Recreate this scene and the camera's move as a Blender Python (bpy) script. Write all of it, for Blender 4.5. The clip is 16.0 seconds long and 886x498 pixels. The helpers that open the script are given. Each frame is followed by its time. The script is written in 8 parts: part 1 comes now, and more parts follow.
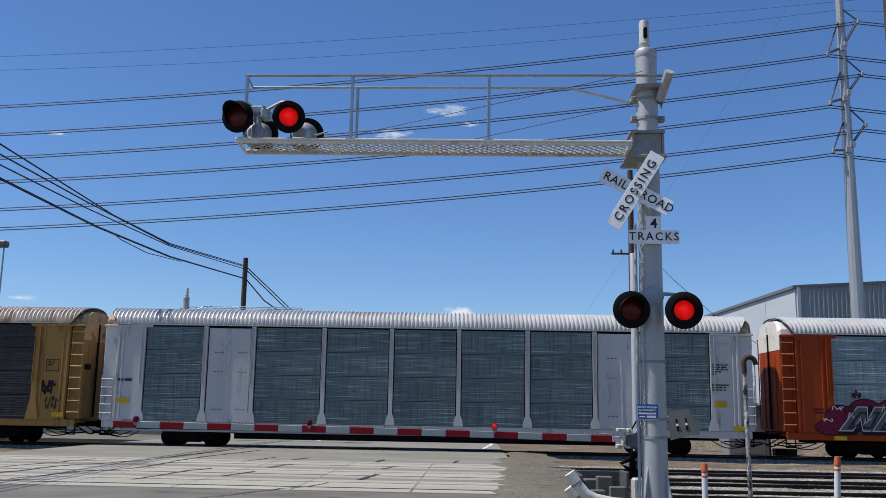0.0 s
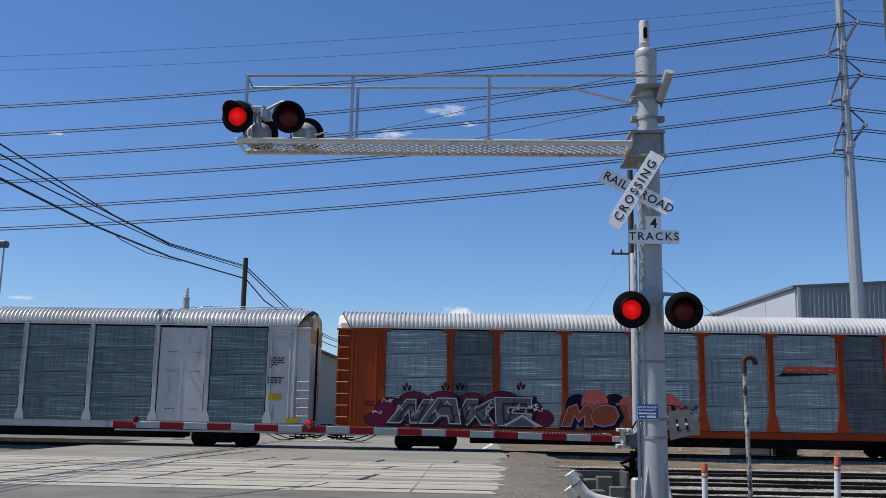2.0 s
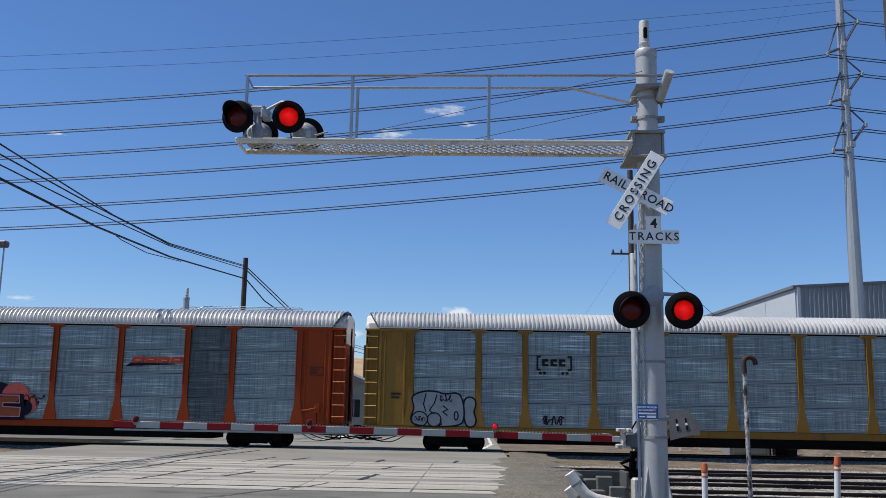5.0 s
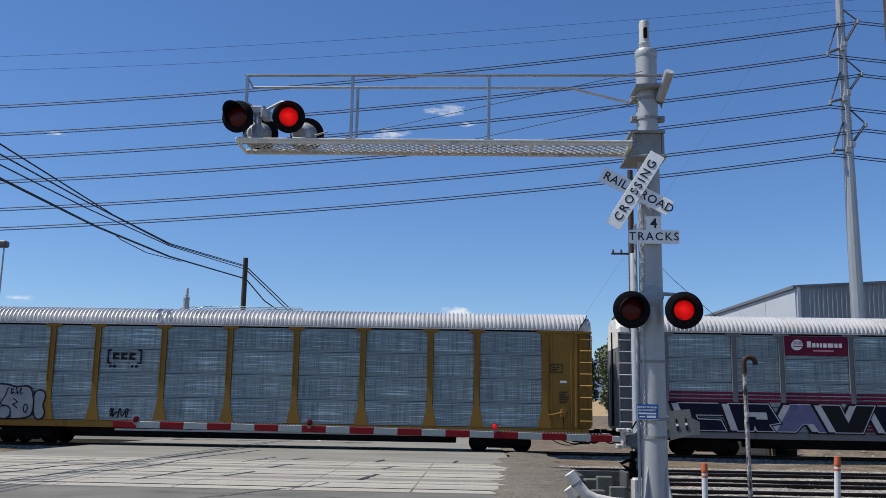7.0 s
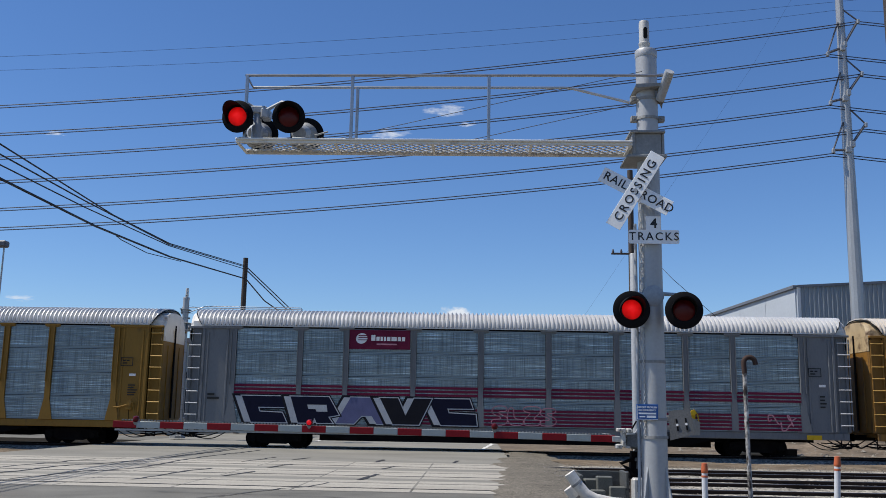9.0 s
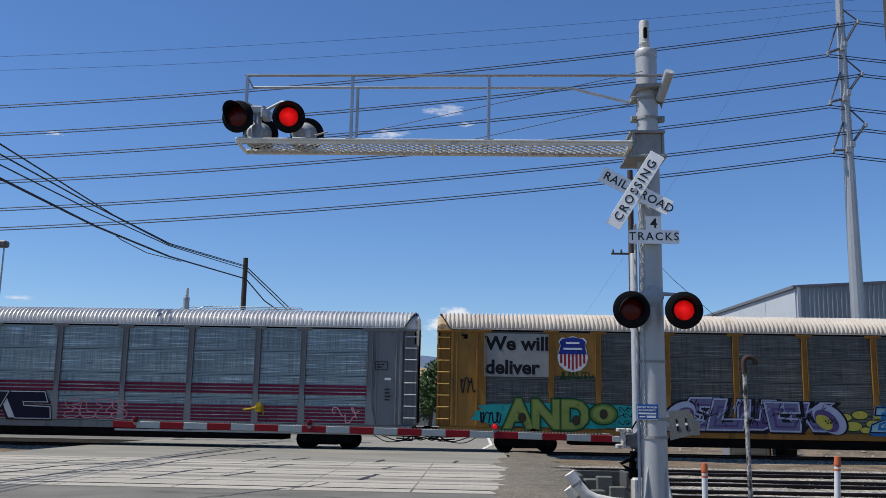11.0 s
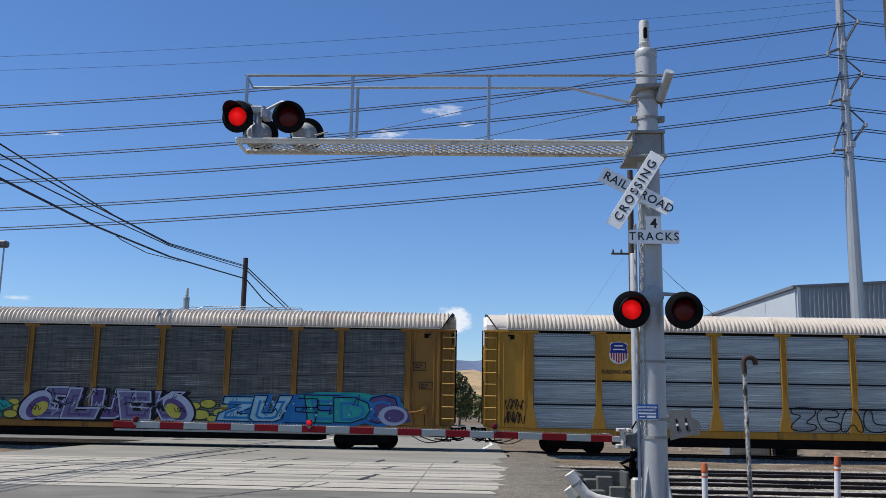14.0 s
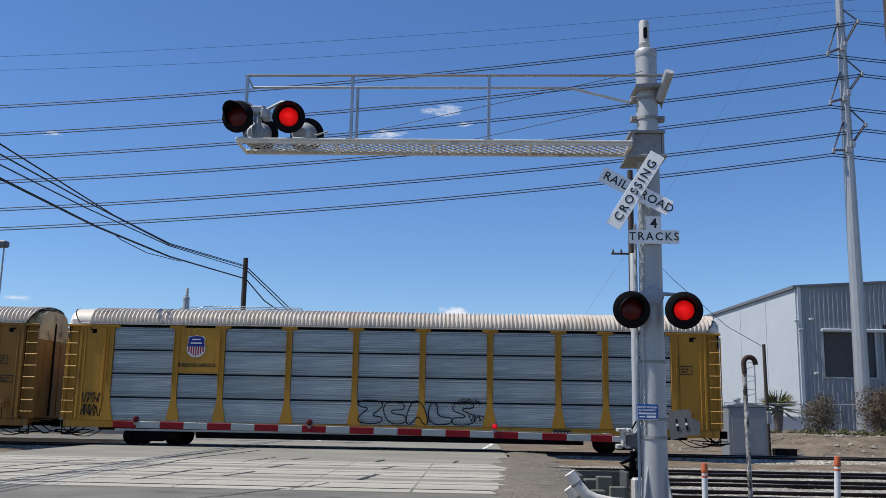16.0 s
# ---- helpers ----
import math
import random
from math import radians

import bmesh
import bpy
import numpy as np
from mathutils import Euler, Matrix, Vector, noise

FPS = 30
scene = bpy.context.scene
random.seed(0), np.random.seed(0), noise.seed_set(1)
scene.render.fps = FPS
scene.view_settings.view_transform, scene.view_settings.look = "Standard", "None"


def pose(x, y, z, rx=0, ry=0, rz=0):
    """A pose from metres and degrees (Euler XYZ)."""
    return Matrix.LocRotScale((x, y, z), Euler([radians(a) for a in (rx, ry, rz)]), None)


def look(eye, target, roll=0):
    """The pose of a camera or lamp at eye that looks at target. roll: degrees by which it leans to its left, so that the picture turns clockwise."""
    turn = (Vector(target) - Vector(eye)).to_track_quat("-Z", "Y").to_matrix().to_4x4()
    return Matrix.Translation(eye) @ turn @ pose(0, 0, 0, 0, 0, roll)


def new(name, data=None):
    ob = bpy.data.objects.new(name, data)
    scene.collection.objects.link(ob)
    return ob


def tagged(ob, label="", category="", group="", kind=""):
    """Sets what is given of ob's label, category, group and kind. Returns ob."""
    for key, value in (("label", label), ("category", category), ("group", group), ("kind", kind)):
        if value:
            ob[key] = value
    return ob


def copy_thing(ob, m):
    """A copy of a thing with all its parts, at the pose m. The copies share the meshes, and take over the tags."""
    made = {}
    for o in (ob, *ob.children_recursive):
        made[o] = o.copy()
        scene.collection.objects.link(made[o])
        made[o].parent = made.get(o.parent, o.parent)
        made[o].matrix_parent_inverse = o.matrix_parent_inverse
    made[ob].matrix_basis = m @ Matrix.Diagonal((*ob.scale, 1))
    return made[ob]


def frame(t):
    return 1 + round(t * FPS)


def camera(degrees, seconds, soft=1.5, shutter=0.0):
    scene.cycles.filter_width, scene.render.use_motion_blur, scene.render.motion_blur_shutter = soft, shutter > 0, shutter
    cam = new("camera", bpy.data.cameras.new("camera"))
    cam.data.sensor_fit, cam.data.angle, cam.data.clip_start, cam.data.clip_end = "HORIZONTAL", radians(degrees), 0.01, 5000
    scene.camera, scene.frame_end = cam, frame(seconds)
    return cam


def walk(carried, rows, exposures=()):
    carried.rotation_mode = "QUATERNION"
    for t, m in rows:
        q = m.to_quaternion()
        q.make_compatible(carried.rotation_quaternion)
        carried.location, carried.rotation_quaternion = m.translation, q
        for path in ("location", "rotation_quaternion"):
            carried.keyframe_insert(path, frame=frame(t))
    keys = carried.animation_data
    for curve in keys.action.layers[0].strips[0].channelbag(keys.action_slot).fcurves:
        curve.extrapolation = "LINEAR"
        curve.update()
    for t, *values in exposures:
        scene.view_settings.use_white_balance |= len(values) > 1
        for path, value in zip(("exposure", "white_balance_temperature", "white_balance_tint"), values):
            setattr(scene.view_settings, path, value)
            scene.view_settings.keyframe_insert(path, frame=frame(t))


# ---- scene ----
cam = camera(51.29, 16.0, soft=0.6)
EYE = Vector((0.0, 0.0, 1.6))
YAW, PITCH, ROLL = radians(-2.012), radians(10.006), 1.011
AIM = EYE + Vector((math.sin(YAW) * math.cos(PITCH), math.cos(YAW) * math.cos(PITCH), math.sin(PITCH))) * 50
walk(cam, [(0.0, look(EYE, AIM, ROLL)), (16.0, look(EYE, AIM, ROLL))],
     exposures=((0.0, 0.06), (11.5, 0.06), (13.3, 0.17), (16.0, 0.14)))

# ---- world, sun, exposure ----
SUN_DIR = Vector((-0.50, -0.05, 0.86)).normalized()
world = bpy.data.worlds.new("world")
scene.world = world
world.use_nodes = True
wn = world.node_tree
sky = wn.nodes.new("ShaderNodeTexSky")
sky.sky_type, sky.sun_disc = "NISHITA", False
sky.sun_elevation = math.asin(SUN_DIR.z)
sky.sun_rotation = math.atan2(SUN_DIR.x, SUN_DIR.y)
sky.air_density, sky.dust_density, sky.ozone_density = 1.0, 0.0, 3.0
wn.nodes["Background"].inputs["Strength"].default_value = 0.097
deep = wn.nodes.new("ShaderNodeHueSaturation")
deep.inputs["Saturation"].default_value = 1.10
wn.links.new(sky.outputs[0], deep.inputs["Color"])
tint = wn.nodes.new("ShaderNodeVectorMath")
tint.operation = "MULTIPLY"
tint.inputs[1].default_value = (0.79, 0.93, 1.17)
wn.links.new(deep.outputs[0], tint.inputs[0])
wn.links.new(tint.outputs[0], wn.nodes["Background"].inputs["Color"])
sun_data = bpy.data.lights.new("sun", "SUN")
sun_data.energy, sun_data.angle, sun_data.color = 4.9, radians(0.5), (1.0, 0.95, 0.87)
sun = new("sun", sun_data)
sun.matrix_world = look(SUN_DIR * 60, (0, 0, 0))


# ---- materials ----
def mat(name, col, rough=0.6, metal=0.0, var=0.16, scale=3.0, fine=40.0, bump=0.0, dirt=None, dirt_amt=0.0, dirt_scale=1.2, stretch=(1, 1, 1), spec=0.5, rnd=0.0):
    """Procedural surface: broad and fine variation, optional stains of a second colour, optional relief."""
    m = bpy.data.materials.new(name)
    m.use_nodes = True
    nt = m.node_tree
    n, lk = nt.nodes, nt.links
    b = n["Principled BSDF"]
    b.inputs["Roughness"].default_value = rough
    b.inputs["Metallic"].default_value = metal
    b.inputs["Specular IOR Level"].default_value = spec
    tc = n.new("ShaderNodeTexCoord")
    mp = n.new("ShaderNodeMapping")
    mp.inputs["Scale"].default_value = stretch
    lk.new(tc.outputs["Object"], mp.inputs[0])
    big, small = n.new("ShaderNodeTexNoise"), n.new("ShaderNodeTexNoise")
    for node, s, d in ((big, scale, 5), (small, fine, 3)):
        node.inputs["Scale"].default_value, node.inputs["Detail"].default_value = s, d
        lk.new(mp.outputs[0], node.inputs["Vector"])
    add = n.new("ShaderNodeMath")
    add.operation = "ADD"
    lk.new(big.outputs[0], add.inputs[0]), lk.new(small.outputs[0], add.inputs[1])
    rng = n.new("ShaderNodeMapRange")
    rng.inputs[1].default_value, rng.inputs[2].default_value = 0.6, 1.4
    rng.inputs[3].default_value, rng.inputs[4].default_value = 1 - var * 1.6, 1 + var * 1.6
    lk.new(add.outputs[0], rng.inputs[0])
    val = rng.outputs[0]
    if rnd:
        oi = n.new("ShaderNodeObjectInfo")
        r2 = n.new("ShaderNodeMapRange")
        r2.inputs[3].default_value, r2.inputs[4].default_value = 1 - rnd, 1 + rnd
        lk.new(oi.outputs["Random"], r2.inputs[0])
        mu = n.new("ShaderNodeMath")
        mu.operation = "MULTIPLY"
        lk.new(val, mu.inputs[0]), lk.new(r2.outputs[0], mu.inputs[1])
        val = mu.outputs[0]
    mul = n.new("ShaderNodeVectorMath")
    mul.operation = "SCALE"
    mul.inputs[0].default_value = col
    lk.new(val, mul.inputs["Scale"])
    out = mul.outputs[0]
    if dirt:
        dn = n.new("ShaderNodeTexNoise")
        dn.inputs["Scale"].default_value, dn.inputs["Detail"].default_value, dn.inputs["Roughness"].default_value = dirt_scale, 8, 0.65
        lk.new(mp.outputs[0], dn.inputs["Vector"])
        dr = n.new("ShaderNodeMapRange")
        dr.inputs[1].default_value, dr.inputs[2].default_value = 0.62 - dirt_amt * 0.35, 0.74 - dirt_amt * 0.2
        lk.new(dn.outputs[0], dr.inputs[0])
        mx = n.new("ShaderNodeMix")
        mx.data_type = "RGBA"
        mx.inputs[7].default_value = (*dirt, 1)
        lk.new(dr.outputs[0], mx.inputs[0]), lk.new(out, mx.inputs[6])
        out = mx.outputs[2]
    lk.new(out, b.inputs["Base Color"])
    if bump:
        bp = n.new("ShaderNodeBump")
        bp.inputs["Strength"].default_value, bp.inputs["Distance"].default_value = 0.6, bump
        lk.new(add.outputs[0], bp.inputs["Height"])
        lk.new(bp.outputs[0], b.inputs["Normal"])
    return m


def screen_mat(name, col, rough, metal, hole=0.10, band=0.36, dirt=0.2, streaks=3, holes=False):
    """Galvanized side sheet, streaked: plain hems, or rows of small holes along its top and bottom."""
    m = mat(name, col, rough, metal, var=0.14, scale=1.3, fine=18, dirt=tuple(c * 0.45 for c in col), dirt_amt=dirt, dirt_scale=1.5, stretch=(0.35, 1, 4), rnd=0.10, spec=0.25)
    nt = m.node_tree
    n, lk = nt.nodes, nt.links
    b = n["Principled BSDF"]
    src = b.inputs["Base Color"].links[0].from_socket
    tc = n.new("ShaderNodeTexCoord")
    sep = n.new("ShaderNodeSeparateXYZ")
    lk.new(tc.outputs["Object"], sep.inputs[0])

    def op(kind, a, c=None):
        node = n.new("ShaderNodeMath")
        node.operation = kind
        for i, v in enumerate((a, c)):
            if v is None:
                continue
            if isinstance(v, (int, float)):
                node.inputs[i].default_value = v
            else:
                lk.new(v, node.inputs[i])
        return node.outputs[0]
    # upright dark streaks, and level bright ones that paint sun glints along the ribs
    for sc, lo, hi, dark in (((6.0, 1.0, 0.12), 0.50, 0.64, 0.78), ((0.45, 1.0, 34.0), 0.575, 0.62, 1.35 if holes else 2.2), ((26.0, 1.0, 0.3), 0.50, 0.58, 0.74))[3 - streaks:streaks]:
        mp = n.new("ShaderNodeMapping")
        mp.inputs["Scale"].default_value = sc
        lk.new(tc.outputs["Object"], mp.inputs[0])
        loc = n.new("ShaderNodeObjectInfo")
        sh = n.new("ShaderNodeVectorMath")
        sh.operation = "SCALE"
        sh.inputs[0].default_value = (53.0, 0.0, 29.0)
        lk.new(loc.outputs["Random"], sh.inputs["Scale"])
        lk.new(sh.outputs[0], mp.inputs["Location"])
        st = n.new("ShaderNodeTexNoise")
        st.inputs["Scale"].default_value, st.inputs["Detail"].default_value = 1.0, 2
        lk.new(mp.outputs[0], st.inputs["Vector"])
        mr = n.new("ShaderNodeMapRange")
        mr.inputs[1].default_value, mr.inputs[2].default_value, mr.inputs[3].default_value, mr.inputs[4].default_value = lo, hi, 1.0, dark
        lk.new(st.outputs[0], mr.inputs[0])
        vm = n.new("ShaderNodeVectorMath")
        vm.operation = "SCALE"
        lk.new(src, vm.inputs[0]), lk.new(mr.outputs[0], vm.inputs["Scale"])
        src = vm.outputs[0]
    row = op("MULTIPLY", sep.outputs[2], 1 / 0.075)
    shift = op("MULTIPLY", op("MODULO", op("FLOOR", row), 2.0), 0.5)
    fx = op("SUBTRACT", op("FRACT", op("ADD", op("MULTIPLY", sep.outputs[0], 1 / 0.11), shift)), 0.5)
    fz = op("SUBTRACT", op("FRACT", row), 0.5)
    d = op("SQRT", op("ADD", op("MULTIPLY", op("MULTIPLY", fx, fx), 2.1), op("MULTIPLY", fz, fz)))
    dot = op("LESS_THAN", d, 0.30)
    edge = op("GREATER_THAN", op("ABSOLUTE", op("SUBTRACT", sep.outputs[2], 0.49)), band)
    mask = op("MULTIPLY", dot, edge) if holes else op("GREATER_THAN", op("ABSOLUTE", op("SUBTRACT", sep.outputs[2], 0.49)), 0.40)
    mx = n.new("ShaderNodeMix")
    mx.data_type = "RGBA"
    mx.inputs[7].default_value = tuple(c * (hole if holes else 0.86) for c in col) + (1,)
    lk.new(mask, mx.inputs[0]), lk.new(src, mx.inputs[6])
    lk.new(mx.outputs[2], b.inputs["Base Color"])
    return m


def gravel_mat(name, col, size, spread=0.55):
    """Loose stones: each cell its own tone, rough relief."""
    m = mat(name, col, 0.95, var=0.18, scale=0.7, fine=30, dirt=tuple(c * 0.55 for c in col), dirt_amt=0.2, dirt_scale=1.5, spec=0.15)
    nt = m.node_tree
    n, lk = nt.nodes, nt.links
    b = n["Principled BSDF"]
    src = b.inputs["Base Color"].links[0].from_socket
    tc = n.new("ShaderNodeTexCoord")
    vo = n.new("ShaderNodeTexVoronoi")
    vo.inputs["Scale"].default_value = 1 / size
    lk.new(tc.outputs["Object"], vo.inputs["Vector"])
    sep = n.new("ShaderNodeSeparateXYZ")
    lk.new(vo.outputs["Color"], sep.inputs[0])
    mr = n.new("ShaderNodeMapRange")
    mr.inputs[3].default_value, mr.inputs[4].default_value = 1 - spread, 1 + spread
    lk.new(sep.outputs[0], mr.inputs[0])
    vm = n.new("ShaderNodeVectorMath")
    vm.operation = "SCALE"
    lk.new(src, vm.inputs[0]), lk.new(mr.outputs[0], vm.inputs["Scale"])
    lk.new(vm.outputs[0], b.inputs["Base Color"])
    bp = n.new("ShaderNodeBump")
    bp.inputs["Strength"].default_value, bp.inputs["Distance"].default_value, bp.invert = 0.9, size * 0.5, True
    lk.new(vo.outputs["Distance"], bp.inputs["Height"])
    lk.new(bp.outputs[0], b.inputs["Normal"])
    return m


def glow_mat(name, col, strength):
    m = bpy.data.materials.new(name)
    m.use_nodes = True
    nt = m.node_tree
    b = nt.nodes["Principled BSDF"]
    b.inputs["Base Color"].default_value = (0.2, 0.004, 0.004, 1)
    b.inputs["Roughness"].default_value = 0.5
    b.inputs["Specular IOR Level"].default_value = 0.1
    b.inputs["Emission Color"].default_value = (*col, 1)
    tc = nt.nodes.new("ShaderNodeTexCoord")
    no = nt.nodes.new("ShaderNodeTexNoise")
    no.inputs["Scale"].default_value = 7.0
    nt.links.new(tc.outputs["Object"], no.inputs["Vector"])
    mr = nt.nodes.new("ShaderNodeMapRange")
    mr.inputs[1].default_value, mr.inputs[2].default_value = 0.47, 0.66
    mr.inputs[3].default_value, mr.inputs[4].default_value = strength * 1.15, strength * 0.26
    nt.links.new(mr.outputs[0], b.inputs["Emission Strength"])
    le = nt.nodes.new("ShaderNodeVectorMath")
    le.operation = "LENGTH"
    nt.links.new(tc.outputs["Object"], le.inputs[0])
    ad = nt.nodes.new("ShaderNodeMath")
    sm = nt.nodes.new("ShaderNodeMapRange")
    sm.inputs[3].default_value, sm.inputs[4].default_value = 0.42, 0.58
    nt.links.new(no.outputs[0], sm.inputs[0])
    nt.links.new(sm.outputs[0], ad.inputs[0]), nt.links.new(le.outputs["Value"], ad.inputs[1])
    nt.links.new(ad.outputs[0], mr.inputs[0])
    ramp = nt.nodes.new("ShaderNodeValToRGB")
    ramp.color_ramp.elements[0].position, ramp.color_ramp.elements[0].color = 0.46, (1.0, 0.04, 0.055, 1)
    ramp.color_ramp.elements[1].position, ramp.color_ramp.elements[1].color = 0.57, (*col, 1)
    nt.links.new(ad.outputs[0], ramp.inputs[0])
    nt.links.new(ramp.outputs[0], b.inputs["Emission Color"])
    return m


ASPHALT = mat("asphalt", (0.143, 0.138, 0.12), 0.92, var=0.28, scale=0.8, fine=70, bump=0.006, dirt=(0.15, 0.138, 0.12), dirt_amt=0.22, dirt_scale=0.5, spec=0.25)
WORN_APRON = mat("sun_bleached_asphalt", (0.215, 0.206, 0.178), 0.92, var=0.20, scale=0.5, fine=60, bump=0.004, dirt=(0.20, 0.19, 0.165), dirt_amt=0.20, dirt_scale=0.35, stretch=(0.5, 1, 1), spec=0.2)
CONCRETE = mat("worn_concrete", (0.37, 0.345, 0.292), 0.9, var=0.22, scale=0.9, fine=30, bump=0.003, dirt=(0.22, 0.21, 0.19), dirt_amt=0.25, dirt_scale=0.8, stretch=(0.4, 1, 1), spec=0.2, rnd=0.10)
TAR = mat("tar", (0.03, 0.03, 0.032), 0.75, var=0.2)
DIRT = mat("dry_earth", (0.165, 0.13, 0.094), 0.95, var=0.30, scale=0.7, fine=6, bump=0.12, dirt=(0.085, 0.07, 0.052), dirt_amt=0.42, dirt_scale=0.8, spec=0.15)
BALLAST = gravel_mat("ballast_gravel", (0.29, 0.267, 0.225), 0.075, 0.6)
SHOULDER = gravel_mat("gravelly_earth", (0.15, 0.134, 0.108), 0.035, 0.4)
RAIL_SIDE = mat("rusty_rail_steel", (0.026, 0.018, 0.015), 0.85, 0.0, var=0.25, fine=60, spec=0.15)
RAIL_TOP = mat("polished_rail_head", (0.30, 0.29, 0.28), 0.35, 0.9, var=0.1)
TIE = mat("creosoted_tie_wood", (0.075, 0.058, 0.045), 0.9, var=0.3, stretch=(6, 1, 6), bump=0.01)
GALV = mat("galvanized_steel", (0.36, 0.375, 0.385), 0.55, 0.2, var=0.12, scale=2.5, fine=25, dirt=(0.30, 0.29, 0.27), dirt_amt=0.12)
GALV_BRIGHT = mat("silver_painted_steel", (0.50, 0.485, 0.45), 0.5, 0.15, var=0.13, scale=2.5, fine=25, dirt=(0.30, 0.29, 0.27), dirt_amt=0.14)
GALV_DULL = mat("dull_galvanized_steel", (0.26, 0.26, 0.25), 0.65, 0.2, var=0.16, scale=3, fine=30, dirt=(0.18, 0.15, 0.12), dirt_amt=0.22)
GALV_PIPE = mat("galvanized_pipe", (0.38, 0.385, 0.39), 0.36, 0.8, var=0.12, scale=2.5, fine=25, dirt=(0.28, 0.25, 0.22), dirt_amt=0.15)
ARM_ALU = mat("pale_aluminium_beam", (0.72, 0.70, 0.645), 0.5, 0.1, var=0.08, scale=2.0, fine=25, dirt=(0.40, 0.37, 0.32), dirt_amt=0.12, dirt_scale=3)
# Matt black paint; also colours the sheets that darken gaps in wagon sides.
BLACK = mat("matt_black_paint_and_gap_shade", (0.006, 0.006, 0.007), 0.7, var=0.2, spec=0.12)
MAST = mat("galvanized_mast", (0.40, 0.405, 0.405), 0.5, 0.25, var=0.06, scale=1.5, fine=22, dirt=(0.30, 0.30, 0.29), dirt_amt=0.10)
RUBBER = mat("black_rubber", (0.012, 0.012, 0.012), 0.85, var=0.2, spec=0.15)
# Grimy black, darkened further to hold shade under wagons and roof edges.
TRUCK = mat("grimy_and_shade_black_steel", (0.006, 0.0055, 0.0055), 0.95, 0.0, var=0.3, dirt=(0.014, 0.011, 0.009), dirt_amt=0.12, spec=0.05)
RED_LENS = mat("dark_red_lens", (0.085, 0.003, 0.004), 0.3, var=0.1, fine=90, spec=0.25)
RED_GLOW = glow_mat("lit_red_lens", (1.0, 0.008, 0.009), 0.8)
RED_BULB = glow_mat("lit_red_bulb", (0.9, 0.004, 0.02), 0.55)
SIGN_WHITE = mat("white_reflective_sheet", (0.86, 0.87, 0.86), 0.4, var=0.05, dirt=(0.5, 0.5, 0.48), dirt_amt=0.1)
SIGN_BLACK = mat("sign_black", (0.012, 0.012, 0.014), 0.5, var=0.05)
SIGN_BLUE = mat("sign_blue", (0.010, 0.085, 0.30), 0.4, var=0.05)
ARM_RED = mat("reflective_red", (0.21, 0.006, 0.011), 0.6, var=0.14, fine=120, spec=0.2)
ARM_WHITE = mat("reflective_white", (0.29, 0.32, 0.315), 0.5, var=0.12, fine=120)
WOOD_POLE = mat("weathered_pole_wood", (0.06, 0.045, 0.036), 0.9, var=0.25, stretch=(8, 8, 0.6), bump=0.01)
CABLE = mat("black_cable", (0.012, 0.013, 0.016), 0.6, var=0.05)
CABLE_ALU = mat("weathered_conductor", (0.022, 0.027, 0.045), 0.7, 0.0, var=0.05)

# ---- geometry helpers ----


